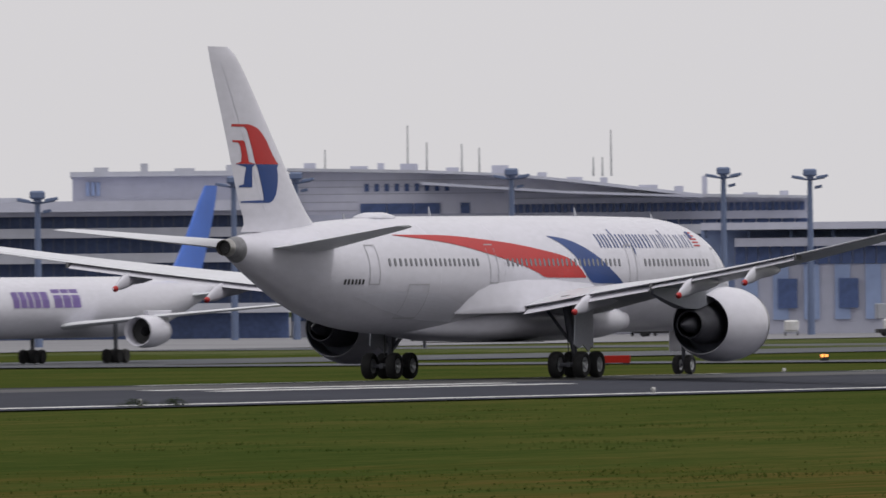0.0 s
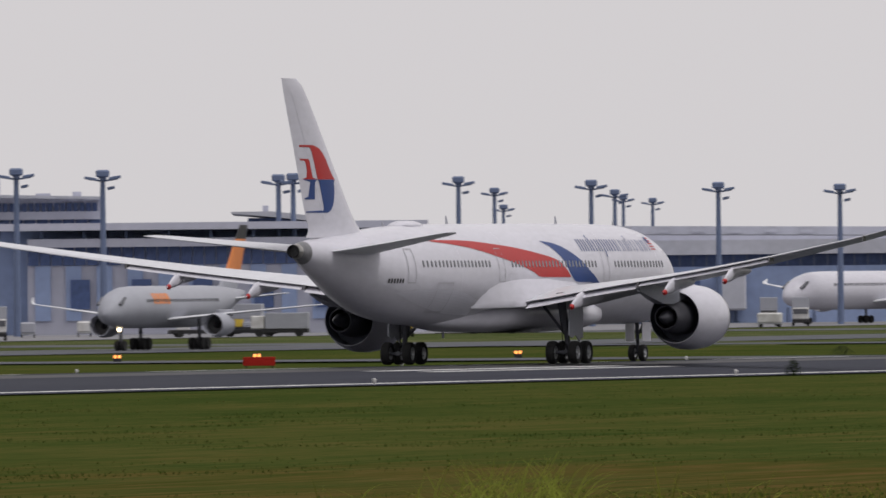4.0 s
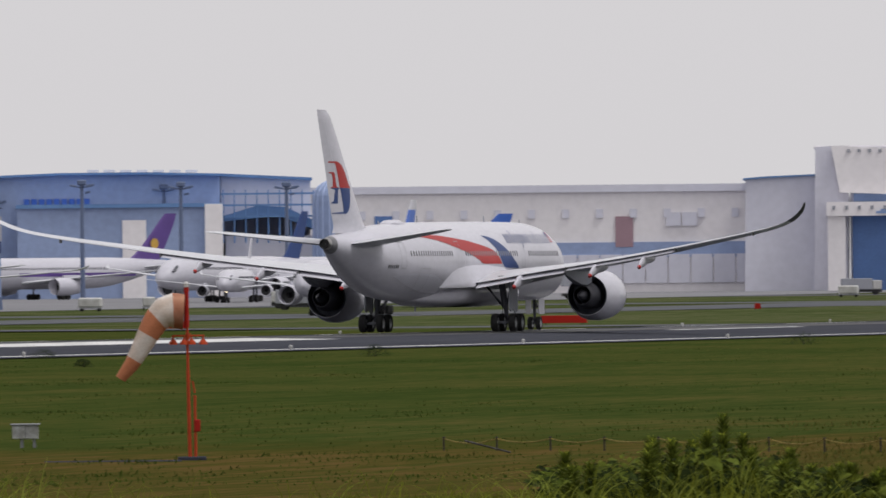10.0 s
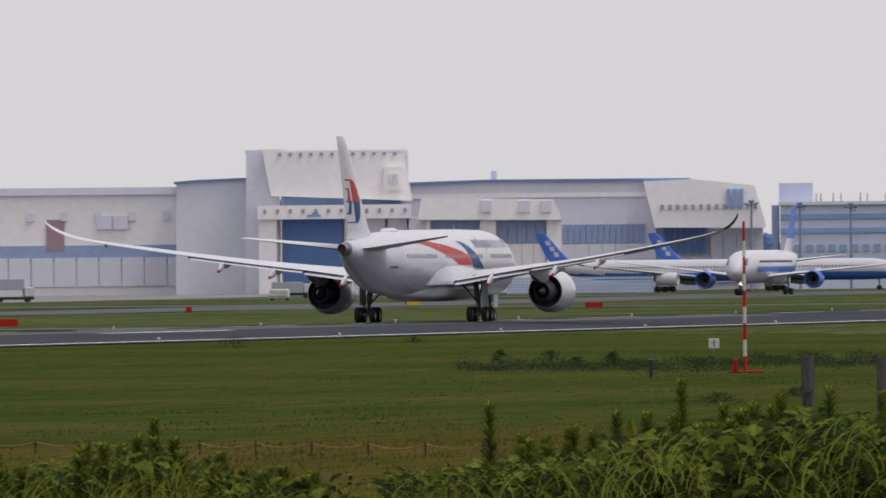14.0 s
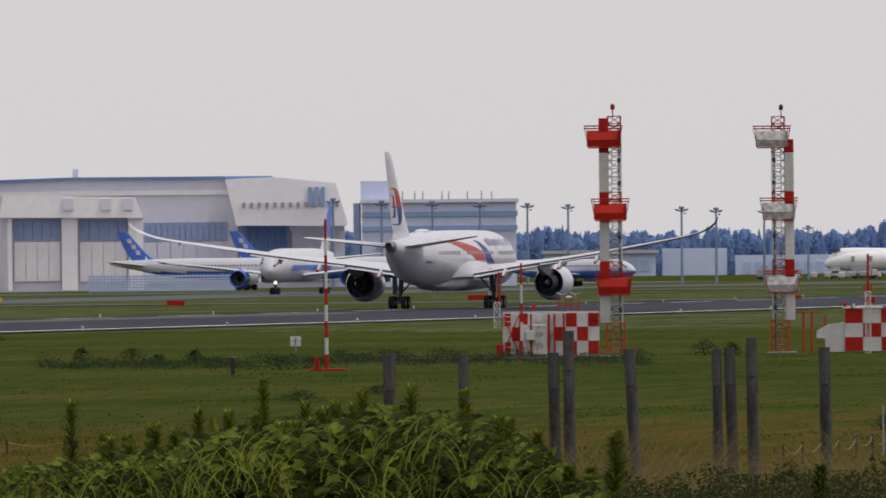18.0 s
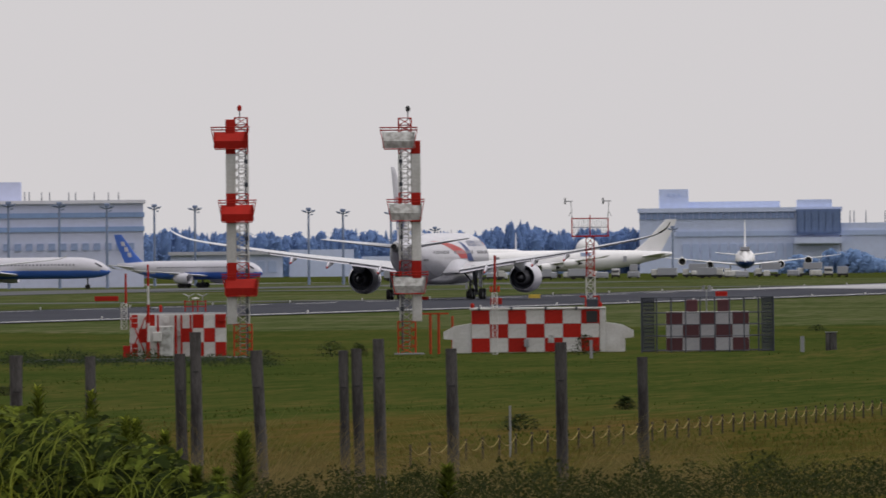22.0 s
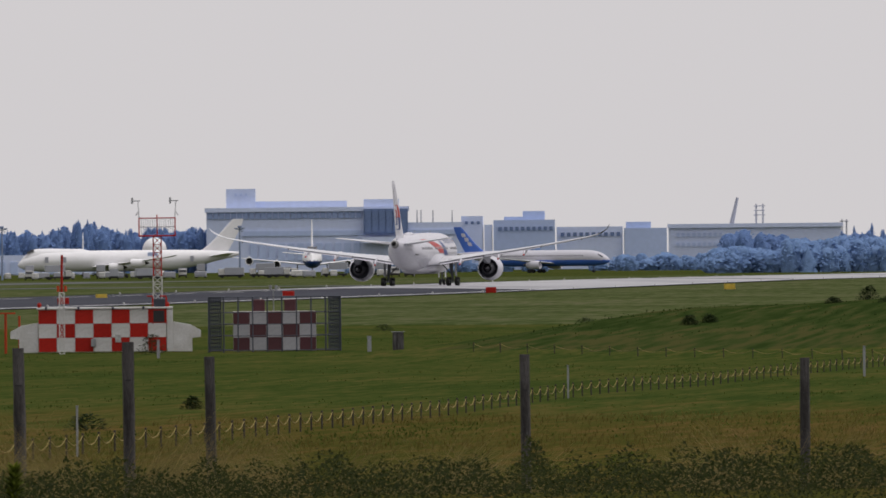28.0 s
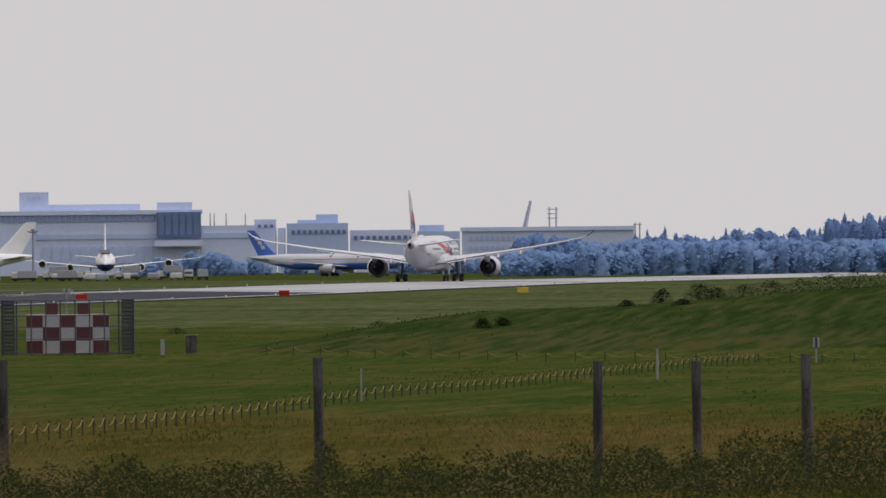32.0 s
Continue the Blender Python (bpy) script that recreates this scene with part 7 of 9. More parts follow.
def dolly(m, red):
    ob = thing("cargo_dolly", "low baggage dolly loaded with wrapped cargo", "cart", "apron carts", m)
    part("deck", boxm((-1.0, -1.8, 0.4), (1.0, 1.8, 0.55), 0.03), M_GREYSTEEL, ob)
    part("load", boxm((-0.95, -1.7, 0.55), (0.95, 1.7, 2.0), 0.2), M_GREYPAINT if red else M_SIGNWHITE, ob)
    for x in (-0.8, 0.8):
        for y in (-1.3, 1.3):
            part("wheel", lathe(bmesh.new(), [(-0.08, 0.1), (-0.08, 0.2), (0.08, 0.2), (0.08, 0.1)], 10, "X", (x, y, 0.2), True), M_TYRE, ob)
    return ob


rng = random.Random(5)
protos = [loader(pose(-2000, 600, -20), k) for k in range(3)] + [dolly(pose(-2000, 600, -20), k) for k in (0, 1)]
for lo, hi, d0, d1, n in ((19.2, 23.2, 1560, 1720, 24), (15.2, 19.2, 1780, 1960, 14), (13.0, 15.2, 2150, 2400, 3), (7.1, 9.2, 3500, 3900, 56)):
    for i in range(n):
        b, d = rng.uniform(lo, hi), rng.uniform(d0, d1)
        p = polar(b, d)
        m = Matrix.Translation((p.x, p.y, lie(p.y) - 0.44)) @ Matrix.Rotation(radians(b + rng.choice((0, 80, 100, 180, 265))), 4, "Z")
        if i < 5 and lo > 19:
            protos[i].matrix_basis = m
        else:
            copy_thing(protos[rng.choice((0, 0, 1, 2, 3, 3, 3, 4))], m)

# blast fence before the hangars
bf = thing("blast_fence", "grey-blue slatted jet blast fence", "fence", "", Matrix.Translation(polar(11.90, 2440, lie(2390) - 0.45)) @ Matrix.Rotation(radians(11.90), 4, "Z"))
first = None
for i in range(40):
    m = pose(-12 + 0.7 * i, 0, 0)
    if first is None:
        first = part("fence_post", boxm((-0.12, -0.1, 0), (0.12, 0.1, 3.3)), M_HAZEBLUE, bf)
        first.matrix_basis = m
    else:
        share("fence_post", first, bf, m)
for k in range(6):
    part("fence_rail", boxm((-12.2, -0.2, 0.2 + 0.52 * k), (15.6, -0.11, 0.5 + 0.52 * k)), M_HAZEBLUE, bf)


# ---------------------------------------------------------------- airfield signs
def sign_box(m, w, h, mat, label):
    ob = thing("airfield_sign", label, "sign", "airfield signs", m)
    part("panel", boxm((-w / 2, -0.12, 0.18), (w / 2, 0.12, 0.18 + h), 0.02), mat, ob)
    for x in (-w * 0.4, w * 0.4):
        part("leg", boxm((x - 0.05, -0.05, 0), (x + 0.05, 0.05, 0.2)), M_BLACK, ob)
    return ob


for b, d, w, h, mat, lb in ((21.9, 960, 1.9, 0.55, M_SIGNRED, "red mandatory taxiway sign"), (20.35, 880, 2.2, 0.6, M_SIGNRED, "red mandatory taxiway sign"), (14.46, 1291, 4.6, 0.75, M_SIGNRED, "wide red mandatory sign"),
                            (11.8, 1735, 2.4, 0.7, M_SIGNRED, "red mandatory taxiway sign"), (16.2, 1250, 3.0, 0.6, M_SIGNRED, "red mandatory taxiway sign"), (10.45, 1850, 3.4, 0.7, M_SIGNRED, "wide red mandatory sign"),
                            (9.05, 1650, 1.7, 0.8, M_SIGNRED, "red mandatory taxiway sign"), (8.72, 1560, 1.4, 0.8, M_SIGNRED, "red mandatory taxiway sign"), (7.72, 1760, 1.6, 0.8, M_SIGNRED, "red mandatory taxiway sign"),
                            (6.82, 1850, 1.5, 0.8, M_SIGNRED, "red mandatory taxiway sign"), (5.76, 1900, 1.6, 0.8, M_YLINE, "yellow taxiway direction sign"), (12.6, 1900, 2.0, 0.8, M_YLINE, "yellow taxiway direction sign"),
                            (18.4, 1180, 0.6, 0.6, M_SIGNRED, "small red marker board on grass"), (13.6, 1700, 0.8, 0.7, M_SIGNRED, "small red marker board on grass"), (8.55, 1700, 1.5, 0.8, M_YLINE, "yellow taxiway direction sign")):
    p = polar(b, d)
    sign_box(Matrix.Translation((p.x, p.y, lie(p.y) - 0.55)) @ Matrix.Rotation(radians(b), 4, "Z"), w, h, mat, lb)
for b, d in ((21.86, 968), (20.98, 985), (20.36, 985), (19.2, 1000), (22.0, 870)):
    p = polar(b, d)
    g = thing("guard_lamp", "twin amber runway guard lamp, lit", "lamp", "runway guard lamps", Matrix.Translation((p.x, p.y, lie(p.y) - 0.55)) @ Matrix.Rotation(radians(b), 4, "Z"))
    part("stand", boxm((-0.3, -0.1, 0), (0.3, 0.1, 0.35)), M_BLACK, g)
    for x in (-0.16, 0.16):
        part("lens", lathe(bmesh.new(), [(-0.14, 0.02), (-0.13, 0.12), (-0.05, 0.13)], 12, "Y", (x, 0, 0.48)), M_LAMPAMBER, g)
    part("hood", boxm((-0.34, -0.08, 0.34), (0.34, 0.16, 0.64), 0.03), M_BLACK, g)


# ---------------------------------------------------------------- equipment on the near grass
def here(b, d, turn=0.0, dz=0.0):
    p = polar(b, d)
    return Matrix.Translation((p.x, p.y, land(p.x, p.y) + dz)) @ Matrix.Rotation(radians(b + turn), 4, "Z")


ws = thing("windsock", "drooping orange and white windsock on an orange pole", "windsock", "", here(16.1326, 292.3, 0, 0.02))
part("pole", tube(tube(bmesh.new(), (0.03, 0, 0), (0.0, 0, 2.0), 0.045, 0.04, 10), (0.0, 0, 2.0), (-0.02, 0, 3.75), 0.032, 0.028, 8), M_INTORANGE, ws)
part("side_pole", tube(tube(bmesh.new(), (0.16, 0.0, 0), (0.15, 0, 1.45), 0.035, 0.03, 8), (0.15, 0, 1.5), (0.10, 0, 1.78), 0.02, 0.02, 6), M_INTORANGE, ws)
part("control_box", boxm((0.12, -0.08, 0.62), (0.27, 0.1, 0.90), 0.02), M_SIGNRED, ws)
part("base_slab", boxm((-0.25, -0.25, -0.05), (0.4, 0.25, 0.06), 0.02), M_ASPHALT, ws)
part("mouth_ring", tube(tube(bmesh.new(), (-0.02, 0, 3.78), (-0.02, 0, 3.0), 0.05, 0.06, 8), (-0.02, 0, 3.78), (-0.02, 0, 3.92), 0.06, 0.05, 8), M_SIGNRED, ws)
part("top_lamp", lathe(bmesh.new(), [(3.9, 0.06), (3.98, 0.065), (4.03, 0.03)], 10, "Z", (-0.02, 0, 0), True), M_SIGNWHITE, ws)
part("lamp_bar", tube(tube(bmesh.new(), (-0.36, 0, 2.80), (0.38, 0, 2.80), 0.02, 0.02, 6), (0, 0, 2.72), (0, 0, 2.86), 0.05, 0.05, 8), M_INTORANGE, ws)
for x in (-0.33, -0.08, 0.09, 0.35):
    bm = bmesh.new()
    tube(bm, (x, 0, 2.80), (x, 0, 2.72), 0.02, 0.02, 6)
    lathe(bm, [(2.60, 0.10), (2.66, 0.085), (2.72, 0.03)], 12, "Z", (x, 0, 0), True)
    part("hooded_lamp", bm, M_INTORANGE, ws)
spine = [((-0.08, 3.34), 0.40, -4), ((-0.32, 3.37), 0.395, 2), ((-0.54, 3.32), 0.35, 22), ((-0.72, 3.12), 0.29, 48), ((-0.86, 2.88), 0.255, 59), ((-0.99, 2.64), 0.228, 60), ((-1.14, 2.39), 0.198, 59), ((-1.30, 2.14), 0.168, 57), ((-1.54, 1.84), 0.12, 55)]
secs = []
for i in range(33):
    u = i / 4
    k = min(int(u), 7)
    w = u - k
    (p0, r0, a0), (p1, r1, a1) = spine[k], spine[k + 1]
    c = Vector((p0[0] + (p1[0] - p0[0]) * w, 0, p0[1] + (p1[1] - p0[1]) * w))
    r, a = r0 + (r1 - r0) * w, radians(a0 + (a1 - a0) * w)
    ring = []
    for j in range(24):
        q = 2 * math.pi * j / 24
        rr = r * (1 + 0.04 * math.sin(3 * q + 0.6 * u) + 0.025 * math.sin(5 * q - u))
        ring.append(c + Vector((-math.sin(a) * -rr * math.cos(q) * -1, rr * math.sin(q), math.cos(a) * rr * math.cos(q))))
    secs.append(ring)
for a, b, mt in ((0, 4, M_SOCKB), (4, 11, M_SOCKW), (11, 17, M_SOCKO), (17, 26, M_SOCKW), (26, 32, M_SOCKO)):
    bm = bmesh.new()
    skin(bm, secs[a:b + 1], cap=(b == 32))
    part("sock_band", bm, mt, ws, smooth=True)

cab = thing("equipment_cabinet", "weathered white cabinet on two legs in the grass", "cabinet", "", here(16.857, 320.9))
part("body", boxm((-0.33, -0.2, 0.22), (0.33, 0.2, 0.56), 0.015), M_ANTGREY, cab)
part("roof", boxm((-0.37, -0.25, 0.56), (0.37, 0.25, 0.60), 0.01), M_GREYSTEEL, cab)
part("door_seam", boxm((-0.01, -0.206, 0.25), (0.01, -0.2, 0.53)), M_SEAM, cab)
for x in (-0.09, 0.22):
    part("leg", boxm((x - 0.04, -0.04, 0), (x + 0.04, 0.04, 0.22)), M_GREYSTEEL, cab)
slab = thing("concrete_slab", "thin concrete slab in the grass", "slab", "", here(16.4, 291))
part("slab", boxm((-1.9, -0.3, -0.1), (1.2, 0.3, 0.02), 0.02), M_ASPHALT, slab)


def trough(b0, b1, d):
    """Low concrete cable trough laid across the grass."""
    ob = thing("cable_trough", "low concrete cable trough in the grass", "trough", "", here((b0 + b1) / 2, d))
    n = max(3, round(d * radians(abs(b1 - b0)) / 2.0))
    first = None
    for i in range(n):
        m = pose(-(n - 1) + 2.0 * i, 0, 0.0)
        if first is None:
            first = part("trough_cover", boxm((-0.98, -0.5, -0.15), (0.98, 0.5, 0.16), 0.02), M_TAXI, ob)
            first.matrix_basis = m
        else:
            share("trough_cover", first, ob, m)


trough(10.82, 9.92, 640)


def banded_mast(m, h, r, n, label, name="marker_mast", start=0, extra=True):
    """A thin mast in red and white bands."""
    ob = thing(name, label, "mast", "banded masts", m)
    for i in range(n):
        z0, z1 = h * i / n, h * (i + 1) / n
        part("band", tube(bmesh.new(), (0, 0, z0), (0, 0, z1), r * (1 - 0.3 * i / n), r * (1 - 0.3 * (i + 1) / n), 10), M_SIGNRED if (i + start) % 2 == 0 else M_SIGNWHITE, ob)
    if extra:
        part("foot", boxm((-0.75, -0.2, 0), (0.85, 0.2, 0.10), 0.03), M_SIGNRED, ob)
        part("bracket", tube(tube(tube(bmesh.new(), (-0.12, 0, h * 0.57), (0.3, 0, h * 0.55), 0.025), (-0.15, 0, h * 0.60), (0.15, 0, h * 0.60), 0.02), (-0.15, 0, h * 0.53), (0.12, 0, h * 0.53), 0.02), M_BLACK, ob)
    part("top_lamp", lathe(bmesh.new(), [(h, 0.05), (h + 0.1, 0.06), (h + 0.16, 0.02)], 8, "Z", close=True), M_SIGNRED, ob)
    return ob


mm = banded_mast(here(11.1322, 582.7), 6.7, 0.085, 9, "slender red and white banded mast on a red foot")
part("red_box", boxm((-0.55, -0.2, 0.0), (-0.33, 0.2, 0.62), 0.03), M_SIGNRED, mm)
nb = thing("notice_board", "small white notice board on a post", "sign", "", here(11.2694, 737.1))
part("board", boxm((-0.30, -0.03, 0.30), (0.30, 0.03, 0.86), 0.01), M_SIGNWHITE, nb)
part("post", boxm((-0.04, 0.03, 0), (0.04, 0.1, 0.8)), M_GREYSTEEL, nb)
for x0, x1, z0, z1 in ((-0.03, 0.03, 0.36, 0.80), (-0.2, -0.05, 0.60, 0.63), (0.05, 0.2, 0.60, 0.63)):
    part("mark_bar", boxm((x0, -0.04, z0), (x1, -0.03, z1)), M_BLACK, nb)


def lattice(bm, w, z0, z1, d, bay=0.62, r=0.022, leg=0.038):
    """A square lattice mast section."""
    c = [(-w / 2, -d / 2), (w / 2, -d / 2), (w / 2, d / 2), (-w / 2, d / 2)]
    for x, y in c:
        tube(bm, (x, y, z0), (x, y, z1), leg, leg, 6)
    n = max(1, round((z1 - z0) / bay))
    for i in range(n):
        a, b = z0 + (z1 - z0) * i / n, z0 + (z1 - z0) * (i + 1) / n
        for k in range(4):
            (x0, y0), (x1, y1) = c[k], c[(k + 1) % 4]
            tube(bm, (x0, y0, a), (x1, y1, b) if (i + k) % 2 else (x1, y1, a), r, r, 4, False)
            if (i + k) % 2 == 0:
                tube(bm, (x1, y1, a), (x0, y0, b), r, r, 4, False)
            tube(bm, (x0, y0, b), (x1, y1, b), r, r, 4, False)
    return bm


def antenna_tower(m, red_first, label):
    """A glide-path tower: lattice, cable duct, three railed platforms with antenna shells, top lamp."""
    ob = thing("antenna_tower", label, "antenna tower", "glide path towers", m)
    flip = 1 if red_first else -1
    bands = [(0.0, 1.75, M_INTORANGE), (1.75, 3.2, M_SIGNWHITE), (3.2, 4.95, M_SIGNRED), (4.95, 7.0, M_SIGNWHITE), (7.0, 8.55, M_SIGNRED), (8.55, 10.6, M_SIGNWHITE), (10.6, 12.5, M_SIGNRED)]
    for z0, z1, mt in bands:
        w = 0.92 - 0.02 * z0
        lat = bmesh.new()
        lattice(lat, w if z0 < 1.7 else 0.66, z0, z1, w if z0 < 1.7 else 0.66, 0.42, 0.021, 0.042)
        ls = part("lattice_section", lat, mt, ob)
        ls.matrix_basis = pose(flip * 0.12, 0, 0)
    for z0, z1, mt in bands[1:]:
        part("cable_duct", boxm((-0.24, -0.12, z0), (0.24, 0.12, min(z1, 12.4 if red_first else 11.3)), 0.02), mt, ob).matrix_basis = pose(-flip * 0.45, -0.35, 0)
    for z, x in ((3.35, 0.05), (7.2, -0.12), (11.0, -0.45)):
        w = 1.75
        shell = M_SIGNRED if red_first else M_ANTGREY
        bm = bmesh.new()
        prism(bm, [(-0.75, 0.0), (-0.80, 0.38), (-0.40, 0.86), (-0.32, 0.86), (-0.62, 0.38), (-0.60, 0.0)], "X", x - w * 0.48, x + w * 0.48)
        bm.transform(Matrix.Translation((0, 0, z - 0.1)))
        sh = part("antenna_shell", bm, shell, ob, "trough-shaped antenna shell")
        part("end_plate", boxm((x - w * 0.49, -0.82, z - 0.05), (x - w * 0.46, -0.3, z + 0.78)), shell, sh)
        part("end_plate", boxm((x + w * 0.46, -0.82, z - 0.05), (x + w * 0.49, -0.3, z + 0.78)), shell, sh)
        bars = []
        for zz, k in ((z - 0.14, 0.44), (z + 0.86, 0.55), (z + 1.0, 0.57)):
            bars += [((x - w * k, yy, zz), (x + w * k, yy, zz), 0.028) for yy in (-1.0, 0.5)]
            bars += [((xx, -1.0, zz), (xx, 0.5, zz), 0.028) for xx in (x - w * k, x + w * k)]
        bars += [((x + q * w * 0.44, yy, z - 0.14), (x + q * w * 0.56, yy, z + 0.93), 0.022) for q in (-1, 1) for yy in (-1.0, 0.5)]
        bars += [((x - w * 0.42 + w * 0.21 * i, -1.0, z - 0.14), (x - w * 0.42 + w * 0.21 * i, 0.5, z - 0.14), 0.02) for i in range(5)]
        bars += [((x - w * 0.5 + w * 0.25 * i, -1.0, z + 0.86), (x - w * 0.5 + w * 0.25 * i, -1.0, z + 1.0), 0.018) for i in range(5)]
        for a, b, r in bars:
            part("rail_bar", tube(bmesh.new(), a, b, r, r, 5), M_SIGNRED, ob)
    # climbing ladder and cable run inside the lattice
    bm = bmesh.new()
    for x in (-0.16, 0.16):
        tube(bm, (x, 0.0, 0.3), (x, 0.0, 12.2), 0.02, 0.02, 5)
    for i in range(40):
        tube(bm, (-0.16, 0, 0.45 + 0.295 * i), (0.16, 0, 0.45 + 0.295 * i), 0.014, 0.014, 4, False)
    part("ladder", bm, M_GREYSTEEL, ob).matrix_basis = pose(flip * 0.14, 0.1, 0)
    part("cable_run", tube(bmesh.new(), (flip * 0.36, -0.3, 0.2), (flip * 0.36, -0.3, 11.8), 0.035, 0.03, 6), M_CAGE, ob)
    for z in (2.3, 4.4, 6.1, 8.9, 10.1):
        part("junction_box", boxm((flip * 0.36 - 0.09, -0.42, z), (flip * 0.36 + 0.09, -0.3, z + 0.22), 0.01), M_CAGE, ob)
    part("lamp_stem", tube(bmesh.new(), (0.05, 0, 12.4), (0.05, 0, 12.85), 0.035), M_GREYSTEEL, ob)
    part("top_lamp", lathe(bmesh.new(), [(12.85, 0.11), (13.05, 0.12), (13.15, 0.05)], 10, "Z", (0.05, 0, 0), True), M_SIGNRED if red_first else M_BLACK, ob)
    part("footing", boxm((-0.8, -0.8, -0.2), (0.8, 0.8, 0.08), 0.03), M_APRON, ob)
    return ob


antenna_tower(here(9.8559, 671.0), True, "red and white lattice antenna tower with red shells")
antenna_tower(here(9.1080, 681.8), False, "red and white lattice antenna tower with grey shells")


def checker(ob, name, x0, x1, z0, z1, nx, nz, y, first_red=True, skip=(), deep=0.03, tone=M_SIGNRED, pale=M_SIGNWHITE):
    """Painted wall panels in a chequered pattern, one mesh each."""
    w, h = (x1 - x0) / nx, (z1 - z0) / nz
    red = part(name, boxm((-w / 2 + 0.008, -deep, -h / 2 + 0.008), (w / 2 - 0.008, 0, h / 2 - 0.008)), tone, ob)
    white = part(name, boxm((-w / 2 + 0.008, -deep, -h / 2 + 0.008), (w / 2 - 0.008, 0, h / 2 - 0.008)), pale, ob)
    used = set()
    for i in range(nx):
        for k in range(nz):
            if (i, k) in skip:
                continue
            src = red if (i + k) % 2 == (0 if first_red else 1) else white
            m = pose(x0 + w * (i + 0.5), y, z0 + h * (k + 0.5))
            if src not in used:
                src.matrix_basis = m
                used.add(src)
            else:
                share(name, src, ob, m)


# first shelter, beside the red-shelled tower
sa = thing("equipment_shelter", "red and white chequered equipment shelter with pipes and ladder", "shelter", "chequered shelters", here(10.132, 661.5))
part("core", boxm((-2.5, 0.0, 0.12), (2.45, 2.4, 2.36), 0.02), M_SIGNWHITE, sa)
part("roof", boxm((-2.52, 0.05, 2.36), (2.47, 2.5, 2.41), 0.01), M_GREYSTEEL, sa)
checker(sa, "wall_panel", 0.15, 2.45, 0.18, 2.34, 4, 3, -0.002, False)
checker(sa, "wall_panel", -2.5, -1.2, 0.18, 2.34, 3, 3, -0.002, True)
part("porch", boxm((-1.5, -0.55, 0.18), (-0.25, -0.01, 1.75), 0.03), M_SIGNWHITE, sa)
part("air_unit", boxm((-1.32, -0.85, 0.95), (-0.86, -0.56, 1.45), 0.03), M_SIGNWHITE, sa)
part("red_post", boxm((-0.2, -0.45, 0.1), (-0.08, -0.3, 2.3)), M_SIGNRED, sa)
part("red_post", boxm((0.1, -0.4, 0.1), (0.2, -0.3, 2.3)), M_SIGNRED, sa)
for x in (-1.62, -1.05, 0.62):
    part("red_post", boxm((x - 0.05, -0.62, 0.1), (x + 0.05, -0.52, 2.32)), M_SIGNRED, sa)
for x0, x1 in ((-2.45, -1.7), (-1.7, -2.45)):
    part("red_brace", tube(bmesh.new(), (x0, -0.42, 0.3), (x1, -0.42, 2.2), 0.035, 0.035, 5), M_SIGNRED, sa)
part("door_panel", boxm((-0.95, -0.57, 0.22), (-0.35, -0.552, 1.68)), M_ANTGREY, sa)
for x, z in ((-0.62, 1.9), (0.02, 1.2), (2.2, 1.95)):
    part("wall_box", boxm((x - 0.14, -0.2, z), (x + 0.14, -0.035, z + 0.34), 0.01), M_SIGNRED if x > 2 else M_SIGNWHITE, sa)
bm = bmesh.new()
for x in (0.55, 1.25):
    tube(bm, (x, 1.0, 2.98), (x, 1.0, 3.25), 0.02, 0.02, 5)
    tube(bm, (x, 1.0, 3.25), (x - 0.28, 1.0, 3.38), 0.03, 0.02, 5)
    tube(bm, (x, 1.0, 3.25), (x + 0.28, 1.0, 3.38), 0.03, 0.02, 5)
part("twin_horn_antenna", bm, M_GREYSTEEL, sa)
part("red_step", boxm((-2.85, -0.3, 0.1), (-2.45, 0.5, 0.75), 0.02), M_SIGNRED, sa)
bm = bmesh.new()
for x in (-2.44, -2.06):
    tube(bm, (x, -0.35, 0.2), (x, -0.35, 2.35), 0.025, 0.025, 6)
for i in range(8):
    tube(bm, (-2.44, -0.35, 0.35 + 0.26 * i), (-2.06, -0.35, 0.35 + 0.26 * i), 0.02, 0.02, 5)
part("ladder", bm, M_SIGNWHITE, sa)
for x in (0.35, 0.75, 1.0, 1.4):
    part("rail_post", tube(bmesh.new(), (x, 1.0, 2.46), (x, 1.0, 3.05), 0.03, 0.03, 6), M_SIGNRED, sa)
for z in (2.72, 2.98):
    part("rail_bar", tube(bmesh.new(), (0.3, 1.0, z), (1.45, 1.0, z), 0.022, 0.022, 6), M_SIGNRED, sa)
part("roof_dish", lathe(bmesh.new(), [(3.1, 0.18), (3.14, 0.2), (3.2, 0.05)], 10, "Z", (0.9, 1.0, 0), True), M_SIGNWHITE, sa)
part("roof_lamp", lathe(bmesh.new(), [(2.46, 0.07), (2.75, 0.08), (2.82, 0.03)], 8, "Z", (-0.9, 0.8, 0), True), M_SIGNRED, sa)
bm = bmesh.new()
lattice(bm, 0.3, 1.6, 2.9, 0.3, 0.3, 0.018, 0.025)
bm.transform(Matrix.Translation((-2.78, 0.3, 0)))
part("bracket_frame", bm, M_SIGNWHITE, sa)
part("red_tube_antenna", tube(bmesh.new(), (-2.68, 0.3, 2.9), (-2.68, 0.3, 4.45), 0.06, 0.055, 10), M_SIGNRED, sa)
banded_mast(here(10.265, 657.0), 4.75, 0.075, 5, "slim red and white mast with wind vane", start=0)

# second shelter with white end wings, masts on it
sb = thing("equipment_shelter", "red and white chequered shelter with white end wings", "shelter", "chequered shelters", here(8.551, 676.3))
part("core", boxm((-3.3, 0, 0.05), (3.4, 2.6, 2.3), 0.02), M_SIGNWHITE, sb)
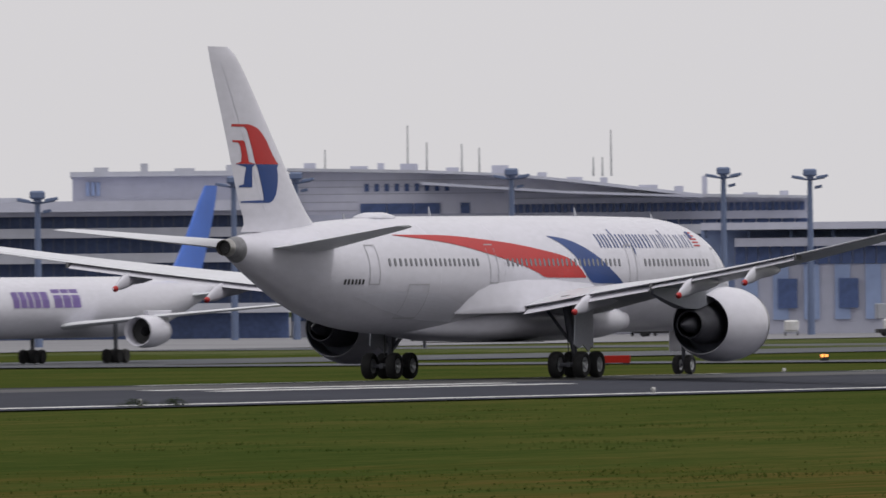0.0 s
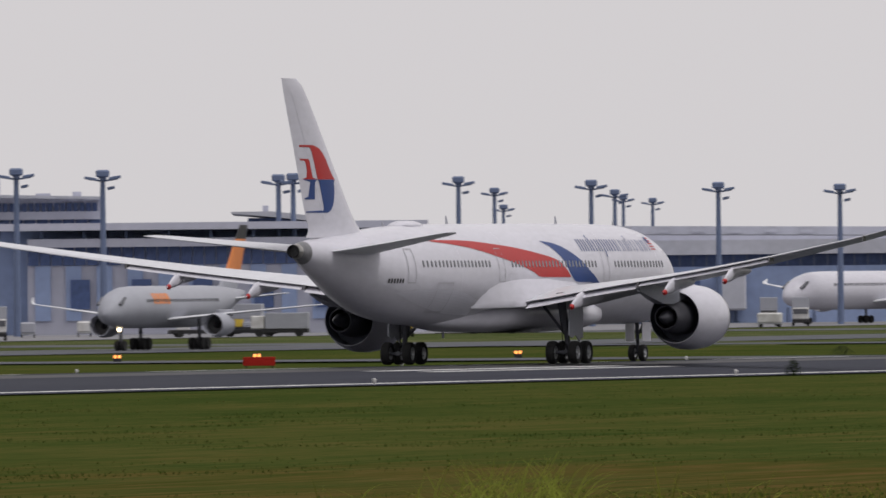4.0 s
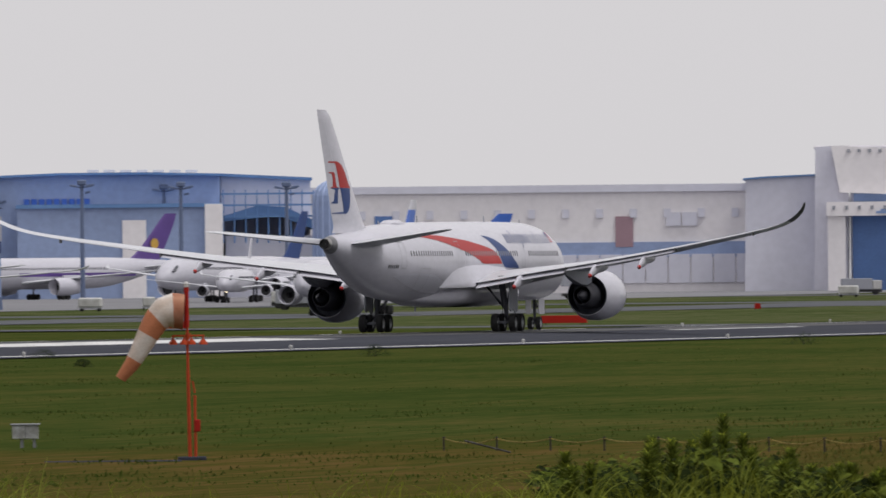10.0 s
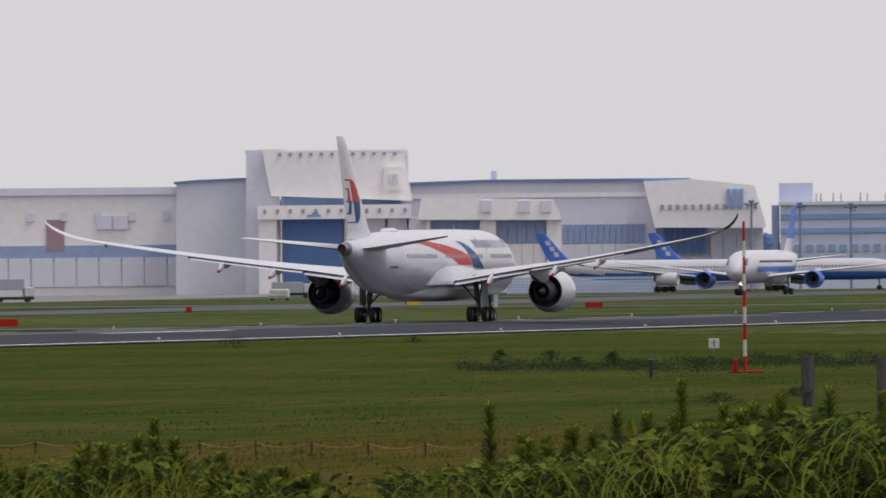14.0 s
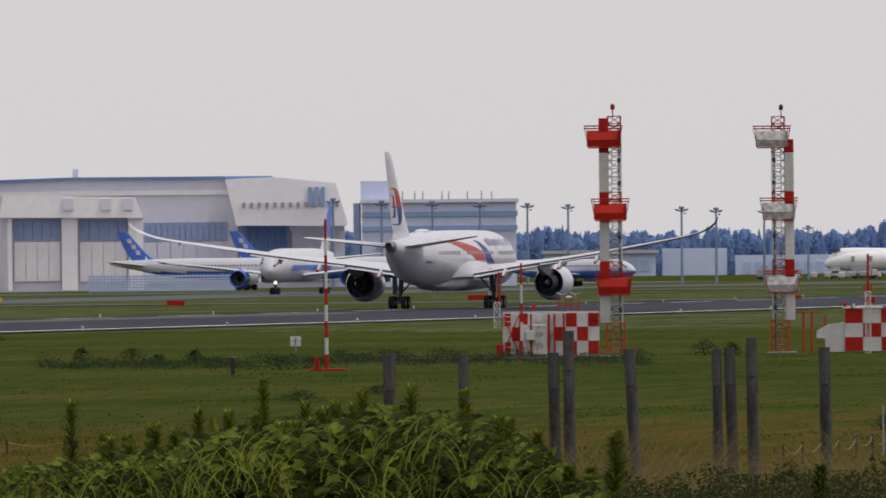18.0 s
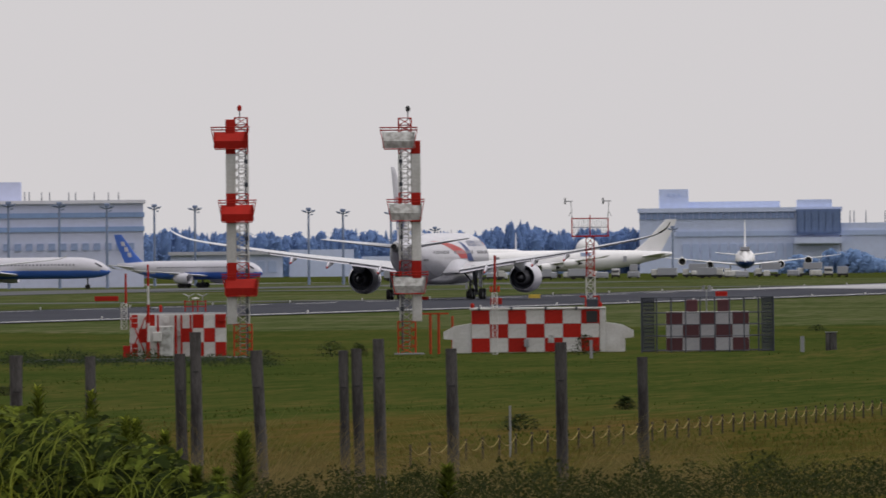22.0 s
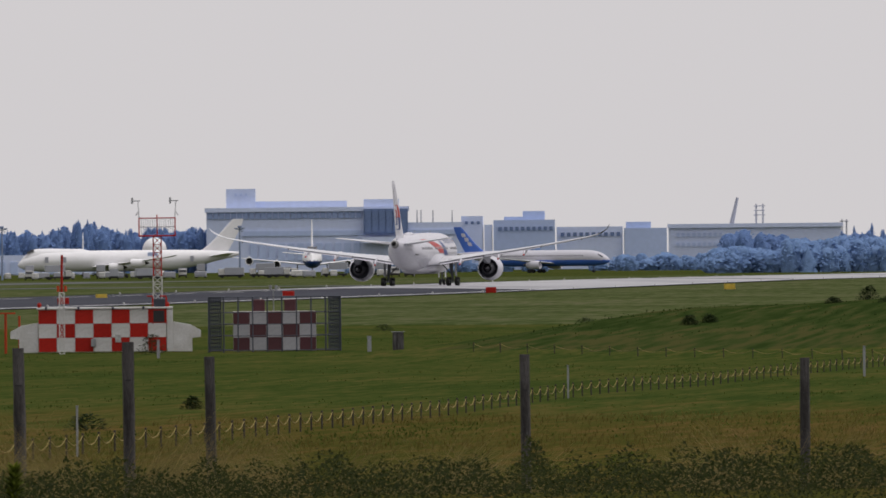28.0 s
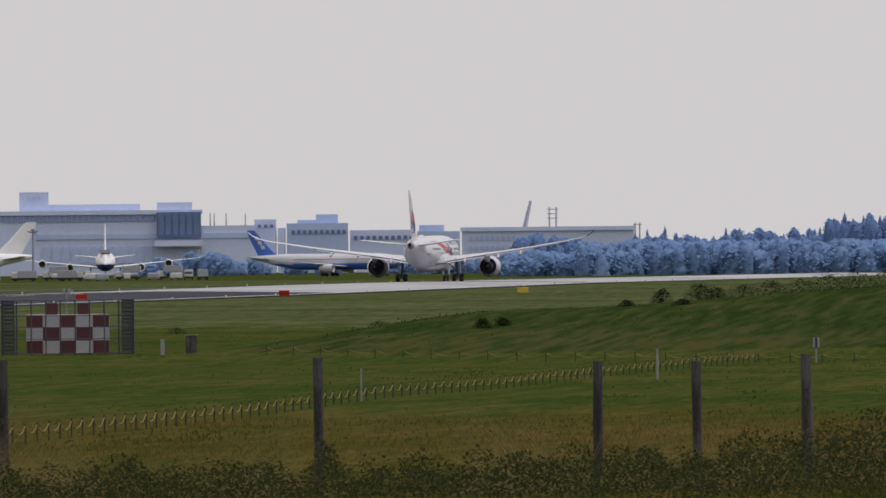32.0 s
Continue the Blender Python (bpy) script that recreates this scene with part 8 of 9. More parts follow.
part("roof", boxm((-3.4, -0.1, 2.3), (3.75, 2.7, 2.40), 0.02), M_SIGNWHITE, sb)
checker(sb, "wall_panel", -3.3, 3.4, 0.08, 2.28, 7, 3, -0.002, True)
for sd, x in ((-1, -3.32), (1, 3.75)):
    bm = bmesh.new()
    pts = [(x, 0.05), (x + sd * 1.0, 0.05), (x + sd * 1.0, 0.75), (x + sd * 1.45, 0.8), (x + sd * 1.45, 1.15), (x + sd * 0.9, 1.45), (x, 1.6)]
    prism(bm, pts, "Y", 0.1, 2.4)
    part("end_wing", bm, M_SIGNWHITE, sb)
part("white_pier", boxm((3.42, -0.05, 0.05), (3.74, 2.5, 2.28), 0.02), M_SIGNWHITE, sb)
part("roof_window", boxm((2.72, -0.05, 1.6), (3.3, -0.035, 2.2)), M_BLACK, sb)
part("roof_machine", boxm((2.75, 0.1, 2.40), (3.35, 0.8, 2.82), 0.03), M_CAGE, sb)
for x in (2.7, 3.4):
    part("red_pipe", tube(tube(bmesh.new(), (x, 0.0, 1.5), (x, 0.0, 2.95), 0.045, 0.045, 6), (x, 0.0, 2.95), (x - 0.3, 0.0, 2.95), 0.045, 0.045, 6), M_SIGNRED, sb)
for x in (-2.9, -1.2, 0.6, 2.2):
    part("roof_clip", boxm((x - 0.06, -0.14, 2.28), (x + 0.06, -0.06, 2.44)), M_CAGE, sb)
part("louvre", boxm((0.72, -0.05, 0.55), (1.02, -0.034, 0.95)), M_ANTGREY, sb)
part("wall_box", boxm((-0.55, -0.25, 0.35), (-0.3, -0.04, 0.75), 0.01), M_GREYSTEEL, sb)
part("wall_box", boxm((1.1, -0.12, 0.12), (1.35, -0.04, 0.55), 0.01), M_SIGNWHITE, sb)
for x in (-3.25, 3.45):
    part("roof_lamp", lathe(bmesh.new(), [(2.40, 0.10), (2.56, 0.12), (2.66, 0.05)], 8, "Z", (x, 0.5, 0), True), M_SIGNRED, sb)
rod = thing("rod_antenna", "red rod antenna on a slim lattice stand", "antenna", "", here(8.7266, 671.0))
bm = bmesh.new()
lattice(bm, 0.26, 0, 3.2, 0.26, 0.35, 0.016, 0.025)
part("lattice_stand", bm, M_SIGNWHITE, rod)
part("rod", tube(bmesh.new(), (0, 0, 3.2), (0.03, 0, 5.15), 0.07, 0.065, 10), M_SIGNRED, rod)
part("lamp_pair", tube(tube(bmesh.new(), (-0.18, 0, 3.25), (-0.18, 0, 3.55), 0.07), (0.2, 0, 3.25), (0.2, 0, 3.55), 0.07), M_INTORANGE, rod)

an = thing("wind_mast", "lattice mast with railed basket and two wind sensors", "weather mast", "", here(8.3001, 680.5))
for z0, z1, mt in ((0, 2.3, M_SIGNWHITE), (2.3, 4.0, M_SIGNWHITE), (4.0, 6.1, M_SIGNRED)):
    bm = bmesh.new()
    lattice(bm, 0.5 - 0.02 * z0, z0, z1, 0.5 - 0.02 * z0, 0.42, 0.018, 0.032)
    part("lattice_section", bm, mt, an)
for zz, r in ((6.13, 0.045), (6.6, 0.016), (7.07, 0.032)):
    bm = bmesh.new()
    for a, b in (((-0.95, -0.6), (0.95, -0.6)), ((0.95, -0.6), (0.95, 0.6)), ((0.95, 0.6), (-0.95, 0.6)), ((-0.95, 0.6), (-0.95, -0.6))):
        tube(bm, (*a, zz), (*b, zz), r, r, 6)
    part("basket_rail", bm, M_SIGNRED if r > 0.02 else M_CAGE, an)
for x in (-0.95, 0.95):
    for y in (-0.6, 0.6):
        part("corner_post", tube(bmesh.new(), (x, y, 6.1), (x, y, 7.1), 0.035, 0.035, 6), M_SIGNRED, an)
first = None
for i in range(1, 16):
    for y in (-0.6, 0.6):
        at_ = pose(-0.95 + 1.9 * i / 16, y, 6.15)
        if first is None:
            first = part("basket_bar", tube(bmesh.new(), (0, 0, 0), (0, 0, 0.9), 0.009, 0.009, 4), M_CAGE, an)
            first.matrix_basis = at_
        else:
            share("basket_bar", first, an, at_)
part("basket_floor", boxm((-0.95, -0.6, 6.1), (0.95, 0.6, 6.16)), M_GREYSTEEL, an)
for sd in (-1, 1):
    bm = bmesh.new()
    tube(bm, (sd * 0.93, -0.5, 6.9), (sd * 1.0, -0.5, 7.95), 0.025, 0.02, 6)
    tube(bm, (sd * 1.0 - 0.28, -0.5, 7.98), (sd * 1.0 + 0.12, -0.5, 7.98), 0.035, 0.03, 6)
    tube(bm, (sd * 1.0 - 0.30, -0.5, 7.82), (sd * 1.0 - 0.30, -0.5, 8.15), 0.05, 0.05, 6)
    tube(bm, (sd * 1.0, -0.5, 7.4), (sd * 1.12, -0.5, 7.2), 0.02, 0.02, 5)
    part("wind_sensor", bm, M_GREYSTEEL, an)
part("short_mast", tube(bmesh.new(), (0, 0, 6.1), (0, 0, 7.25), 0.04, 0.03, 6), M_SIGNRED, an)
tr = thing("t_stand", "pair of orange posts with a cross bar", "stand", "", here(8.995, 684.8))
part("post", tube(bmesh.new(), (-0.22, 0, 0), (-0.22, 0, 2.1), 0.07), M_INTORANGE, tr)
part("post", tube(bmesh.new(), (0.22, 0, 0), (0.22, 0, 2.1), 0.07), M_INTORANGE, tr)
part("cross_bar", boxm((-0.75, -0.08, 2.1), (0.75, 0.08, 2.18)), M_INTORANGE, tr)
part("post", tube(bmesh.new(), (0.95, 0, 0), (0.95, 0, 2.0), 0.06), M_INTORANGE, tr)

# the caged shelter
cg = thing("caged_shelter", "chequered shelter inside a dark steel mesh cage", "shelter", "chequered shelters", here(7.7865, 668.0))
part("core", boxm((-2.1, 0, 0.05), (2.2, 2.2, 2.1), 0.02), M_SIGNWHITE, cg)
# red and white darkened in the paint to show the mesh's dimming
checker(cg, "wall_panel", -2.1, 2.2, 0.08, 2.1, 5, 3, -0.002, True, tone=M_MESHRED, pale=M_MESHWHITE)
for x in (-0.75, 0.85):
    part("roof_unit", boxm((x - 0.3, 0.3, 2.1), (x + 0.3, 1.2, 2.72), 0.04), M_MESHRED, cg)
bm = bmesh.new()
for i in range(10):
    x = -3.35 + 6.8 * i / 9
    tube(bm, (x, -1.6, 0), (x, -1.6, 2.86), 0.035, 0.035, 6)
    tube(bm, (x, 3.2, 0), (x, 3.2, 2.86), 0.035, 0.035, 6)
    tube(bm, (x, -1.6, 2.86), (x, 3.2, 2.86), 0.02, 0.02, 4)
for z in (0.1, 0.85, 1.45, 2.05, 2.86):
    tube(bm, (-3.35, -1.6, z), (3.45, -1.6, z), 0.02, 0.02, 4)
    tube(bm, (-3.35, 3.2, z), (3.45, 3.2, z), 0.02, 0.02, 4)
part("cage_frame", bm, M_CAGE, cg)
for sd, x in ((-1, -3.35), (1, 3.45)):
    bm = bmesh.new()
    for i in range(17):
        y = -1.6 + 4.8 * i / 16
        tube(bm, (x, y, 0), (x, y, 2.86), 0.028, 0.028, 4)
    for k in range(9):
        tube(bm, (x, -1.6, 0.1 + 0.345 * k), (x, 3.2, 0.1 + 0.345 * k), 0.018, 0.018, 4)
    part("side_grille", bm, M_CAGE, cg)
for x0, x1 in ((-3.36, -2.72), (2.86, 3.46)):
    bm = bmesh.new()
    for k in range(8):
        x = x0 + (x1 - x0) * k / 7
        tube(bm, (x, -1.56, 0.05), (x, -1.56, 2.84), 0.036, 0.036, 5)
    for k in range(15):
        tube(bm, (x0, -1.54, 0.1 + 0.195 * k), (x1, -1.54, 0.1 + 0.195 * k), 0.036, 0.036, 4)
    part("corner_grille", bm, M_CAGE, cg)
bm = bmesh.new()
tube(bm, (0, 0.8, 2.1), (0, 0.8, 3.2), 0.03, 0.03, 6)
tube(bm, (-0.15, 0.8, 3.2), (0.15, 0.8, 3.2), 0.025, 0.025, 6)
for x in (-0.15, 0.15):
    tube(bm, (x, 0.8, 3.2), (x, 0.8, 3.45), 0.06, 0.07, 8)
part("lamp_pair", bm, M_GREYSTEEL, cg)
for b, d, w, h, mt, lb in ((7.2345, 644.6, 0.28, 0.93, M_WOODPOST, "weathered grey post cabinet"), (7.3625, 656.2, 0.10, 0.78, M_GREYSTEEL, "pale grey marker post in grass"), (8.6634, 277.2, 0.022, 1.07, M_GREYSTEEL, "slim white marker stake"),
                           (6.4818, 400.4, 0.026, 1.0, M_GREYSTEEL, "slim white marker stake"), (5.166, 478.0, 0.045, 1.1, M_GREYSTEEL, "slim grey marker stake"), (8.30, 640.0, 0.07, 0.9, M_GREYSTEEL, "grey cable post in grass"), (11.55, 560, 0.09, 0.75, M_BLACK, "dark cable post in grass")):
    st = thing("marker_post", lb, "post", "marker posts", here(b, d))
    part("shaft", boxm((-w, -w * 0.7, 0), (w, w * 0.7, h), w * 0.2), mt, st)
    part("cap", boxm((-w * 1.15, -w * 0.85, h), (w * 1.15, w * 0.85, h + 0.03)), M_GREYSTEEL, st)
nb2 = thing("notice_board", "small white notice board on a post", "sign", "", here(4.46, 572))
part("board", boxm((-0.15, -0.03, 0.68), (0.15, 0.03, 1.12), 0.01), M_GREYSTEEL, nb2)
part("post", boxm((-0.04, 0.03, 0), (0.04, 0.1, 1.14)), M_GREYSTEEL, nb2)
part("mark_bar", boxm((-0.045, -0.042, 0.68), (0.045, -0.031, 1.13)), M_BLACK, nb2)


# ---------------------------------------------------------------- timber posts, chain fences
rng = random.Random(11)
for b, top, w, lean in ((10.8544, 3.41, .075, 0), (10.5258, 3.39, .06, 0.3), (10.1268, 3.41, .065, 0.8), (10.058, 3.66, .068, 0.4), (9.7878, 3.44, .068, 2.6), (9.4013, 3.43, .055, 0.5), (9.3436, 3.45, .062, 1.2), (9.2453, 3.56, .068, 0.6),
                        (8.922, 3.44, .068, 0.7), (8.4351, 3.5, .068, 0.3), (8.0746, 3.32, .060, 0.8), (6.6745, 3.31, .058, 0.4), (5.4304, 3.24, .058, -0.2), (4.9945, 3.23, .058, 0.5), (4.5077, 3.3, .062, 0.8), (3.9, 3.3, .06, 0.2)):
    p = polar(b, 150)
    z0 = land(p.x, p.y)
    ob = thing("fence_post", "weathered grey timber fence post", "post", "timber fence posts", Matrix.Translation((p.x, p.y, z0)) @ Matrix.Rotation(radians(b), 4, "Z"))
    h = top - z0
    bm = bmesh.new()
    secs = []
    for i in range(13):
        z = h * i / 12
        r = w * (1.06 - 0.06 * i / 12) * (1 + 0.05 * rng.uniform(-1, 1))
        dx = math.tan(radians(lean)) * (h - z)
        secs.append([(dx + r * math.copysign(abs(math.cos(2 * math.pi * k / 12 + 0.26)) ** 0.6, math.cos(2 * math.pi * k / 12 + 0.26)) * rng.uniform(0.96, 1.04),
                      r * math.copysign(abs(math.sin(2 * math.pi * k / 12 + 0.26)) ** 0.6, math.sin(2 * math.pi * k / 12 + 0.26)), z) for k in range(12)])
    skin(bm, secs)
    part("shaft", bm, M_WOODPOST, ob, smooth=True)
    for zz in (h * 0.72, h * 0.86):
        part("old_wire_staple", boxm((-w * 0.5, -w * 1.12, zz), (w * 0.5, -w * 0.98, zz + 0.015)), M_BLACK, ob)


def sagging(bm, a, b, sag, r, n=8):
    pts = [Vector(a).lerp(Vector(b), i / n) - Vector((0, 0, sag * 4 * (i / n) * (1 - i / n))) for i in range(n + 1)]
    for p, q in zip(pts, pts[1:]):
        tube(bm, p, q, r, r, 5, False)
    return bm


def chain_fence(pts, label, h, sag, r=0.022, pr=0.03):
    """Short posts with a chain hung from post to post; every post and chain span is a piece."""
    ob = thing("chain_fence", label, "fence", "low chain fences")
    post0 = None
    tops = []
    for x, y in pts:
        z = land(x, y)
        if post0 is None:
            bm = bmesh.new()
            tube(bm, (0, 0, 0), (0, 0, h), pr, pr, 7)
            tube(bm, (0, 0, h), (0, 0, h + 0.04), pr * 1.5, pr, 7)
            post0 = part("post", bm, M_OLDPOST, ob)
            post0.matrix_basis = pose(x, y, z)
        else:
            share("post", post0, ob, pose(x, y, z))
        tops.append(Vector((x, y, z + h * 0.96)))
    for a, b in zip(tops, tops[1:]):
        part("chain", sagging(bmesh.new(), a, b, sag * rng.uniform(0.85, 1.15), r), M_ROPE, ob)


line = [(-42.0, 268), (-42.37, 301.3), (-45.3, 396.2), (-47.59, 571.1)]
ys = []
y = 262.0
while y < 575:
    ys.append(y)
    y += 2.5 + (y - 262) * 0.0025
chain_fence([(float(np.interp(q, [p[1] for p in line], [p[0] for p in line])), q) for q in ys], "low yellow chain fence on short dark posts", 0.43, 0.20, 0.011, 0.022)
a, c = polar(15.0, 305), polar(12.3, 292)
chain_fence([(a.x + (c.x - a.x) * i / 11, a.y + (c.y - a.y) * i / 11) for i in range(12)], "slack yellow rope on short stakes across the grass", 0.30, 0.10, 0.014, 0.022)
a, c = polar(6.9, 625), polar(4.0, 560)
chain_fence([(a.x + (c.x - a.x) * i / 22, a.y + (c.y - a.y) * i / 22) for i in range(23)], "slack yellow rope below the grassy bank", 0.42, 0.18, 0.009, 0.022)
p = polar(14.81, 296)
fs = thing("fallen_stake", "fallen grey stake lying in the grass", "stake", "", Matrix.Translation((p.x, p.y, land(p.x, p.y))) @ Matrix.Rotation(radians(15), 4, "Z"))
part("shaft", tube(bmesh.new(), (-0.5, 0, 0.34), (0.55, 0.1, 0.06), 0.024, 0.02, 8), M_WOODPOST, fs)

# ---------------------------------------------------------------- plants
WEEDS = [(13.771, 3.16), (12.283, 3.31), (11.430, 3.46), (11.720, 3.18), (11.160, 3.22), (10.991, 3.38), (10.772, 3.41), (12.022, 2.94), (11.181, 2.97), (10.987, 3.34), (11.176, 3.20), (10.535, 3.33), (10.336, 3.06), (9.872, 3.02), (10.211, 3.01), (13.898, 2.93), (13.647, 2.93), (13.497, 2.78), (8.958, 2.66), (9.852, 2.95)]
BANK_TOP = [(4.154, 2.99), (4.576, 2.83), (5.078, 2.71), (5.495, 2.68), (5.831, 2.67), (6.248, 2.64), (7.001, 2.62), (7.754, 2.61), (7.783, 2.58), (8.787, 2.59), (9.787, 2.50), (9.791, 2.52), (10.087, 2.61), (10.236, 2.91), (10.436, 3.03), (10.603, 3.13), (10.829, 3.22), (11.080, 3.12), (11.331, 3.07), (11.582, 3.02), (11.834, 2.91), (12.368, 2.73), (12.996, 2.62), (13.447, 2.72), (13.772, 2.95), (13.866, 2.96), (13.999, 2.86), (14.369, 2.77), (14.871, 2.68), (15.876, 2.57), (16.879, 2.64), (17.650, 2.65), (19.154, 2.78), (19.907, 2.75)]


class Soup:
    """Collects loose faces quickly into one mesh."""
    def __init__(self):
        self.v, self.f = [], []

    def face(self, pts):
        n = len(self.v)
        self.v += [tuple(p) for p in pts]
        self.f.append(tuple(range(n, n + len(pts))))

    def strip(self, left, right):
        n = len(self.v)
        for a, b in zip(left, right):
            self.v += [tuple(a), tuple(b)]
        for i in range(len(left) - 1):
            self.f.append((n + 2 * i, n + 2 * i + 1, n + 2 * i + 3, n + 2 * i + 2))

    def done(self, name, mat, parent=None, label="", kind="", category="", smooth=False):
        me = bpy.data.meshes.new(name)
        me.from_pydata(self.v, [], self.f)
        me.materials.append(mat)
        if smooth:
            me.shade_smooth()
        ob = new(name, me)
        if parent is not None:
            ob.parent = parent
        return tagged(ob, label, category, kind=kind)


def blade(s, base, h, w, lean, turn, n=5, droop=0.5):
    """One grass blade that bends over."""
    d = Vector((math.cos(turn), math.sin(turn), 0))
    side = Vector((-d.y, d.x, 0)) * 0.5 + Vector((0.5, 0, 0))
    L, R = [], []
    for i in range(n + 1):
        u = i / n
        c = base + Vector((0, 0, 1)) * h * (u - droop * lean * u ** 3) + d * (h * lean * u ** 2)
        k = w * (1 - u ** 1.5) * 0.5 + 0.0008
        L.append(c - side.normalized() * k)
        R.append(c + side.normalized() * k)
    s.strip(L, R)


def leaf(s, at_, size, direction, up, lobes=False):
    """A broad leaf folded along its rib."""
    d = direction.normalized()
    r = d.cross(up)
    r = r.normalized() if r.length > 1e-4 else Vector((1, 0, 0))
    n = r.cross(d).normalized()
    if lobes:
        out = [(0.0, 0.0), (0.35, 0.10), (0.50, 0.42), (0.30, 0.55), (0.34, 0.80), (0.0, 1.1)]
    else:
        out = [(0.0, 0.0), (0.26, 0.22), (0.32, 0.5), (0.2, 0.8), (0.0, 1.05)]
    rib = [at_ + d * (y * size) - n * (0.18 * size * y * y) for _, y in out]
    R = [p + r * (x * size) + n * (0.16 * x * size) for p, (x, _) in zip(rib, out)]
    Lf = [p - r * (x * size) + n * (0.16 * x * size) for p, (x, _) in zip(rib, out)]
    s.strip(rib, R)
    s.strip(Lf, rib)


def weed(b, top, k):
    """A tall leafy weed: stem, narrow leaves in whorls, soft tip."""
    d = 112 + rng.uniform(-3, 3)
    p = polar(b, d)
    z0 = land(p.x, p.y)
    h = top - z0
    ob = thing("tall_weed", "tall leafy green weed with narrow leaves", "weed", "tall weeds", Matrix.Translation((p.x, p.y, z0)))
    part("stem", tube(tube(bmesh.new(), (0, 0, 0), (0.03, 0, h * 0.6), 0.012, 0.009, 6), (0.03, 0, h * 0.6), (0.02, 0, h), 0.009, 0.003, 6), M_STEM, ob)
    s = Soup()
    n = 170
    for i in range(n):
        u = 0.30 + 0.70 * (i + rng.random()) / n
        a = i * 2.4 + rng.uniform(-0.3, 0.3)
        L = 0.20 * (1.22 - u) ** 0.5 * rng.uniform(0.75, 1.25) + 0.02
        c = Vector((0.03 * min(1, u / 0.6), 0, h * u))
        dr = Vector((math.cos(a), math.sin(a), 0.25 + 0.95 * u)).normalized()
        sd = Vector((-math.sin(a), math.cos(a), 0)) * 0.013
        mid = c + dr * L * 0.5
        tip = c + dr * L - Vector((0, 0, 0.16 * L))
        s.strip([c - sd * 0.5, mid - sd, tip], [c + sd * 0.5, mid + sd, tip + Vector((0, 0, 0.001))])
    s.done("leaves", M_WEED if k % 4 else M_LEAF, ob)
    q = Soup()
    for i in range(40):
        a = i * 2.4
        c = Vector((0.02, 0, h - rng.uniform(0, 0.10)))
        blade(q, c, rng.uniform(0.04, 0.09), 0.016, rng.uniform(0.3, 0.9), a, 3, 0.2)
    q.done("young_tip", M_YOUNG, ob)


def bank_top(b):
    return float(np.interp(b, [q[0] for q in BANK_TOP], [q[1] for q in BANK_TOP]))


for k, (b, top) in enumerate(WEEDS):
    weed(b, top, k)
for k in range(120):
    b = rng.choice((rng.uniform(9.9, 12.3), rng.uniform(10.9, 12.2), rng.uniform(13.0, 14.5)))
    weed(b, bank_top(b) + rng.uniform(-0.34, 0.20) * (1 if bank_top(b) > 2.7 else 0.5), k)


# vines and broad leaves over the embankment's edge
s, sdark = Soup(), Soup()
for i in range(12500):
    b = rng.uniform(9.85, 14.6) if i % 4 else rng.uniform(9.9, 12.2)
    top = bank_top(b)
    if top < 2.66 and rng.random() < 0.8:
        continue
    d = 112 + rng.uniform(-3.5, 4)
    p = polar(b, d)
    q = rng.random() ** 0.6
    z = 2.2 + (top - 2.2) * q * (1 + 0.05 * noise.noise(Vector((b * 9, d, 0)))) + 0.05 * rng.random()
    size = rng.uniform(0.09, 0.16) if rng.random() < (0.42 if 9.9 < b < 11.7 else 0.12) else rng.uniform(0.03, 0.08)
    dr = Vector((rng.uniform(-1, 1), -rng.uniform(0.1, 1), rng.uniform(-0.7, 0.5)))
    # lower leaves mostly go to the dark tone, painting the bush's inner shade
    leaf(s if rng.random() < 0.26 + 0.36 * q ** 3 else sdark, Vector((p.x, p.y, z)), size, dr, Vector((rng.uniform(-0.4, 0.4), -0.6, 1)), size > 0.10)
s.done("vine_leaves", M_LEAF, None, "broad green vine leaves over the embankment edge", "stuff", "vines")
sdark.done("shaded_leaves", M_LEAFSHADE, None, "leaves deep in the undergrowth, inner shade painted into their green", "stuff", "undergrowth")

# long bending grass on the embankment
s = Soup()
for i in range(13000):
    b = rng.uniform(9.7, 20.2)
    if b < 12.4 and rng.random() < 0.94 or 13.4 < b < 14.2 and rng.random() < 0.5:
        continue
    top = bank_top(b)
    d = 112 + rng.uniform(-9, 3)
    p = polar(b, d)
    z0 = land(p.x, p.y)
    if b > 14.5 and noise.noise(Vector((b * 2.3, 0, 4))) < -0.22:
        continue
    h = (top - z0) * rng.uniform(0.62, 1.12) + (rng.uniform(0.08, 0.34) if rng.random() < 0.10 else 0)
    blade(s, Vector((p.x, p.y, z0)), h, rng.uniform(0.008, 0.018), rng.uniform(0.15, 1.1), rng.uniform(0, 6.28), 6, 0.55)
s.done("long_grass", M_TALLGRASS, None, "long bending green grass blades", "stuff", "grass")

# single long blades arching over the edge
s = Soup()
for k in range(130):
    b0 = (rng.uniform(11.4, 14.8) if k % 2 else rng.uniform(10.0, 12.4)) if k % 4 else rng.uniform(14.5, 20.0)
    for i in range(rng.randint(2, 5)):
        b = b0 + rng.gauss(0, 0.05)
        p = polar(b, 106 + rng.uniform(-2, 2))
        h = rng.uniform(0.35, 0.8)
        peak = bank_top(b) + rng.uniform(-0.12, 0.16)
        zb = 4.6 - (4.6 - peak + (rng.random() ** 2 * 0.45 if k % 4 else 0)) * 106 / 112 - 0.62 * h
        blade(s, Vector((p.x, p.y, zb)), h, rng.uniform(0.007, 0.014), rng.uniform(0.8, 1.5), rng.choice((0.0, 3.14)) + rng.uniform(-0.5, 0.5), 8, 0.5)
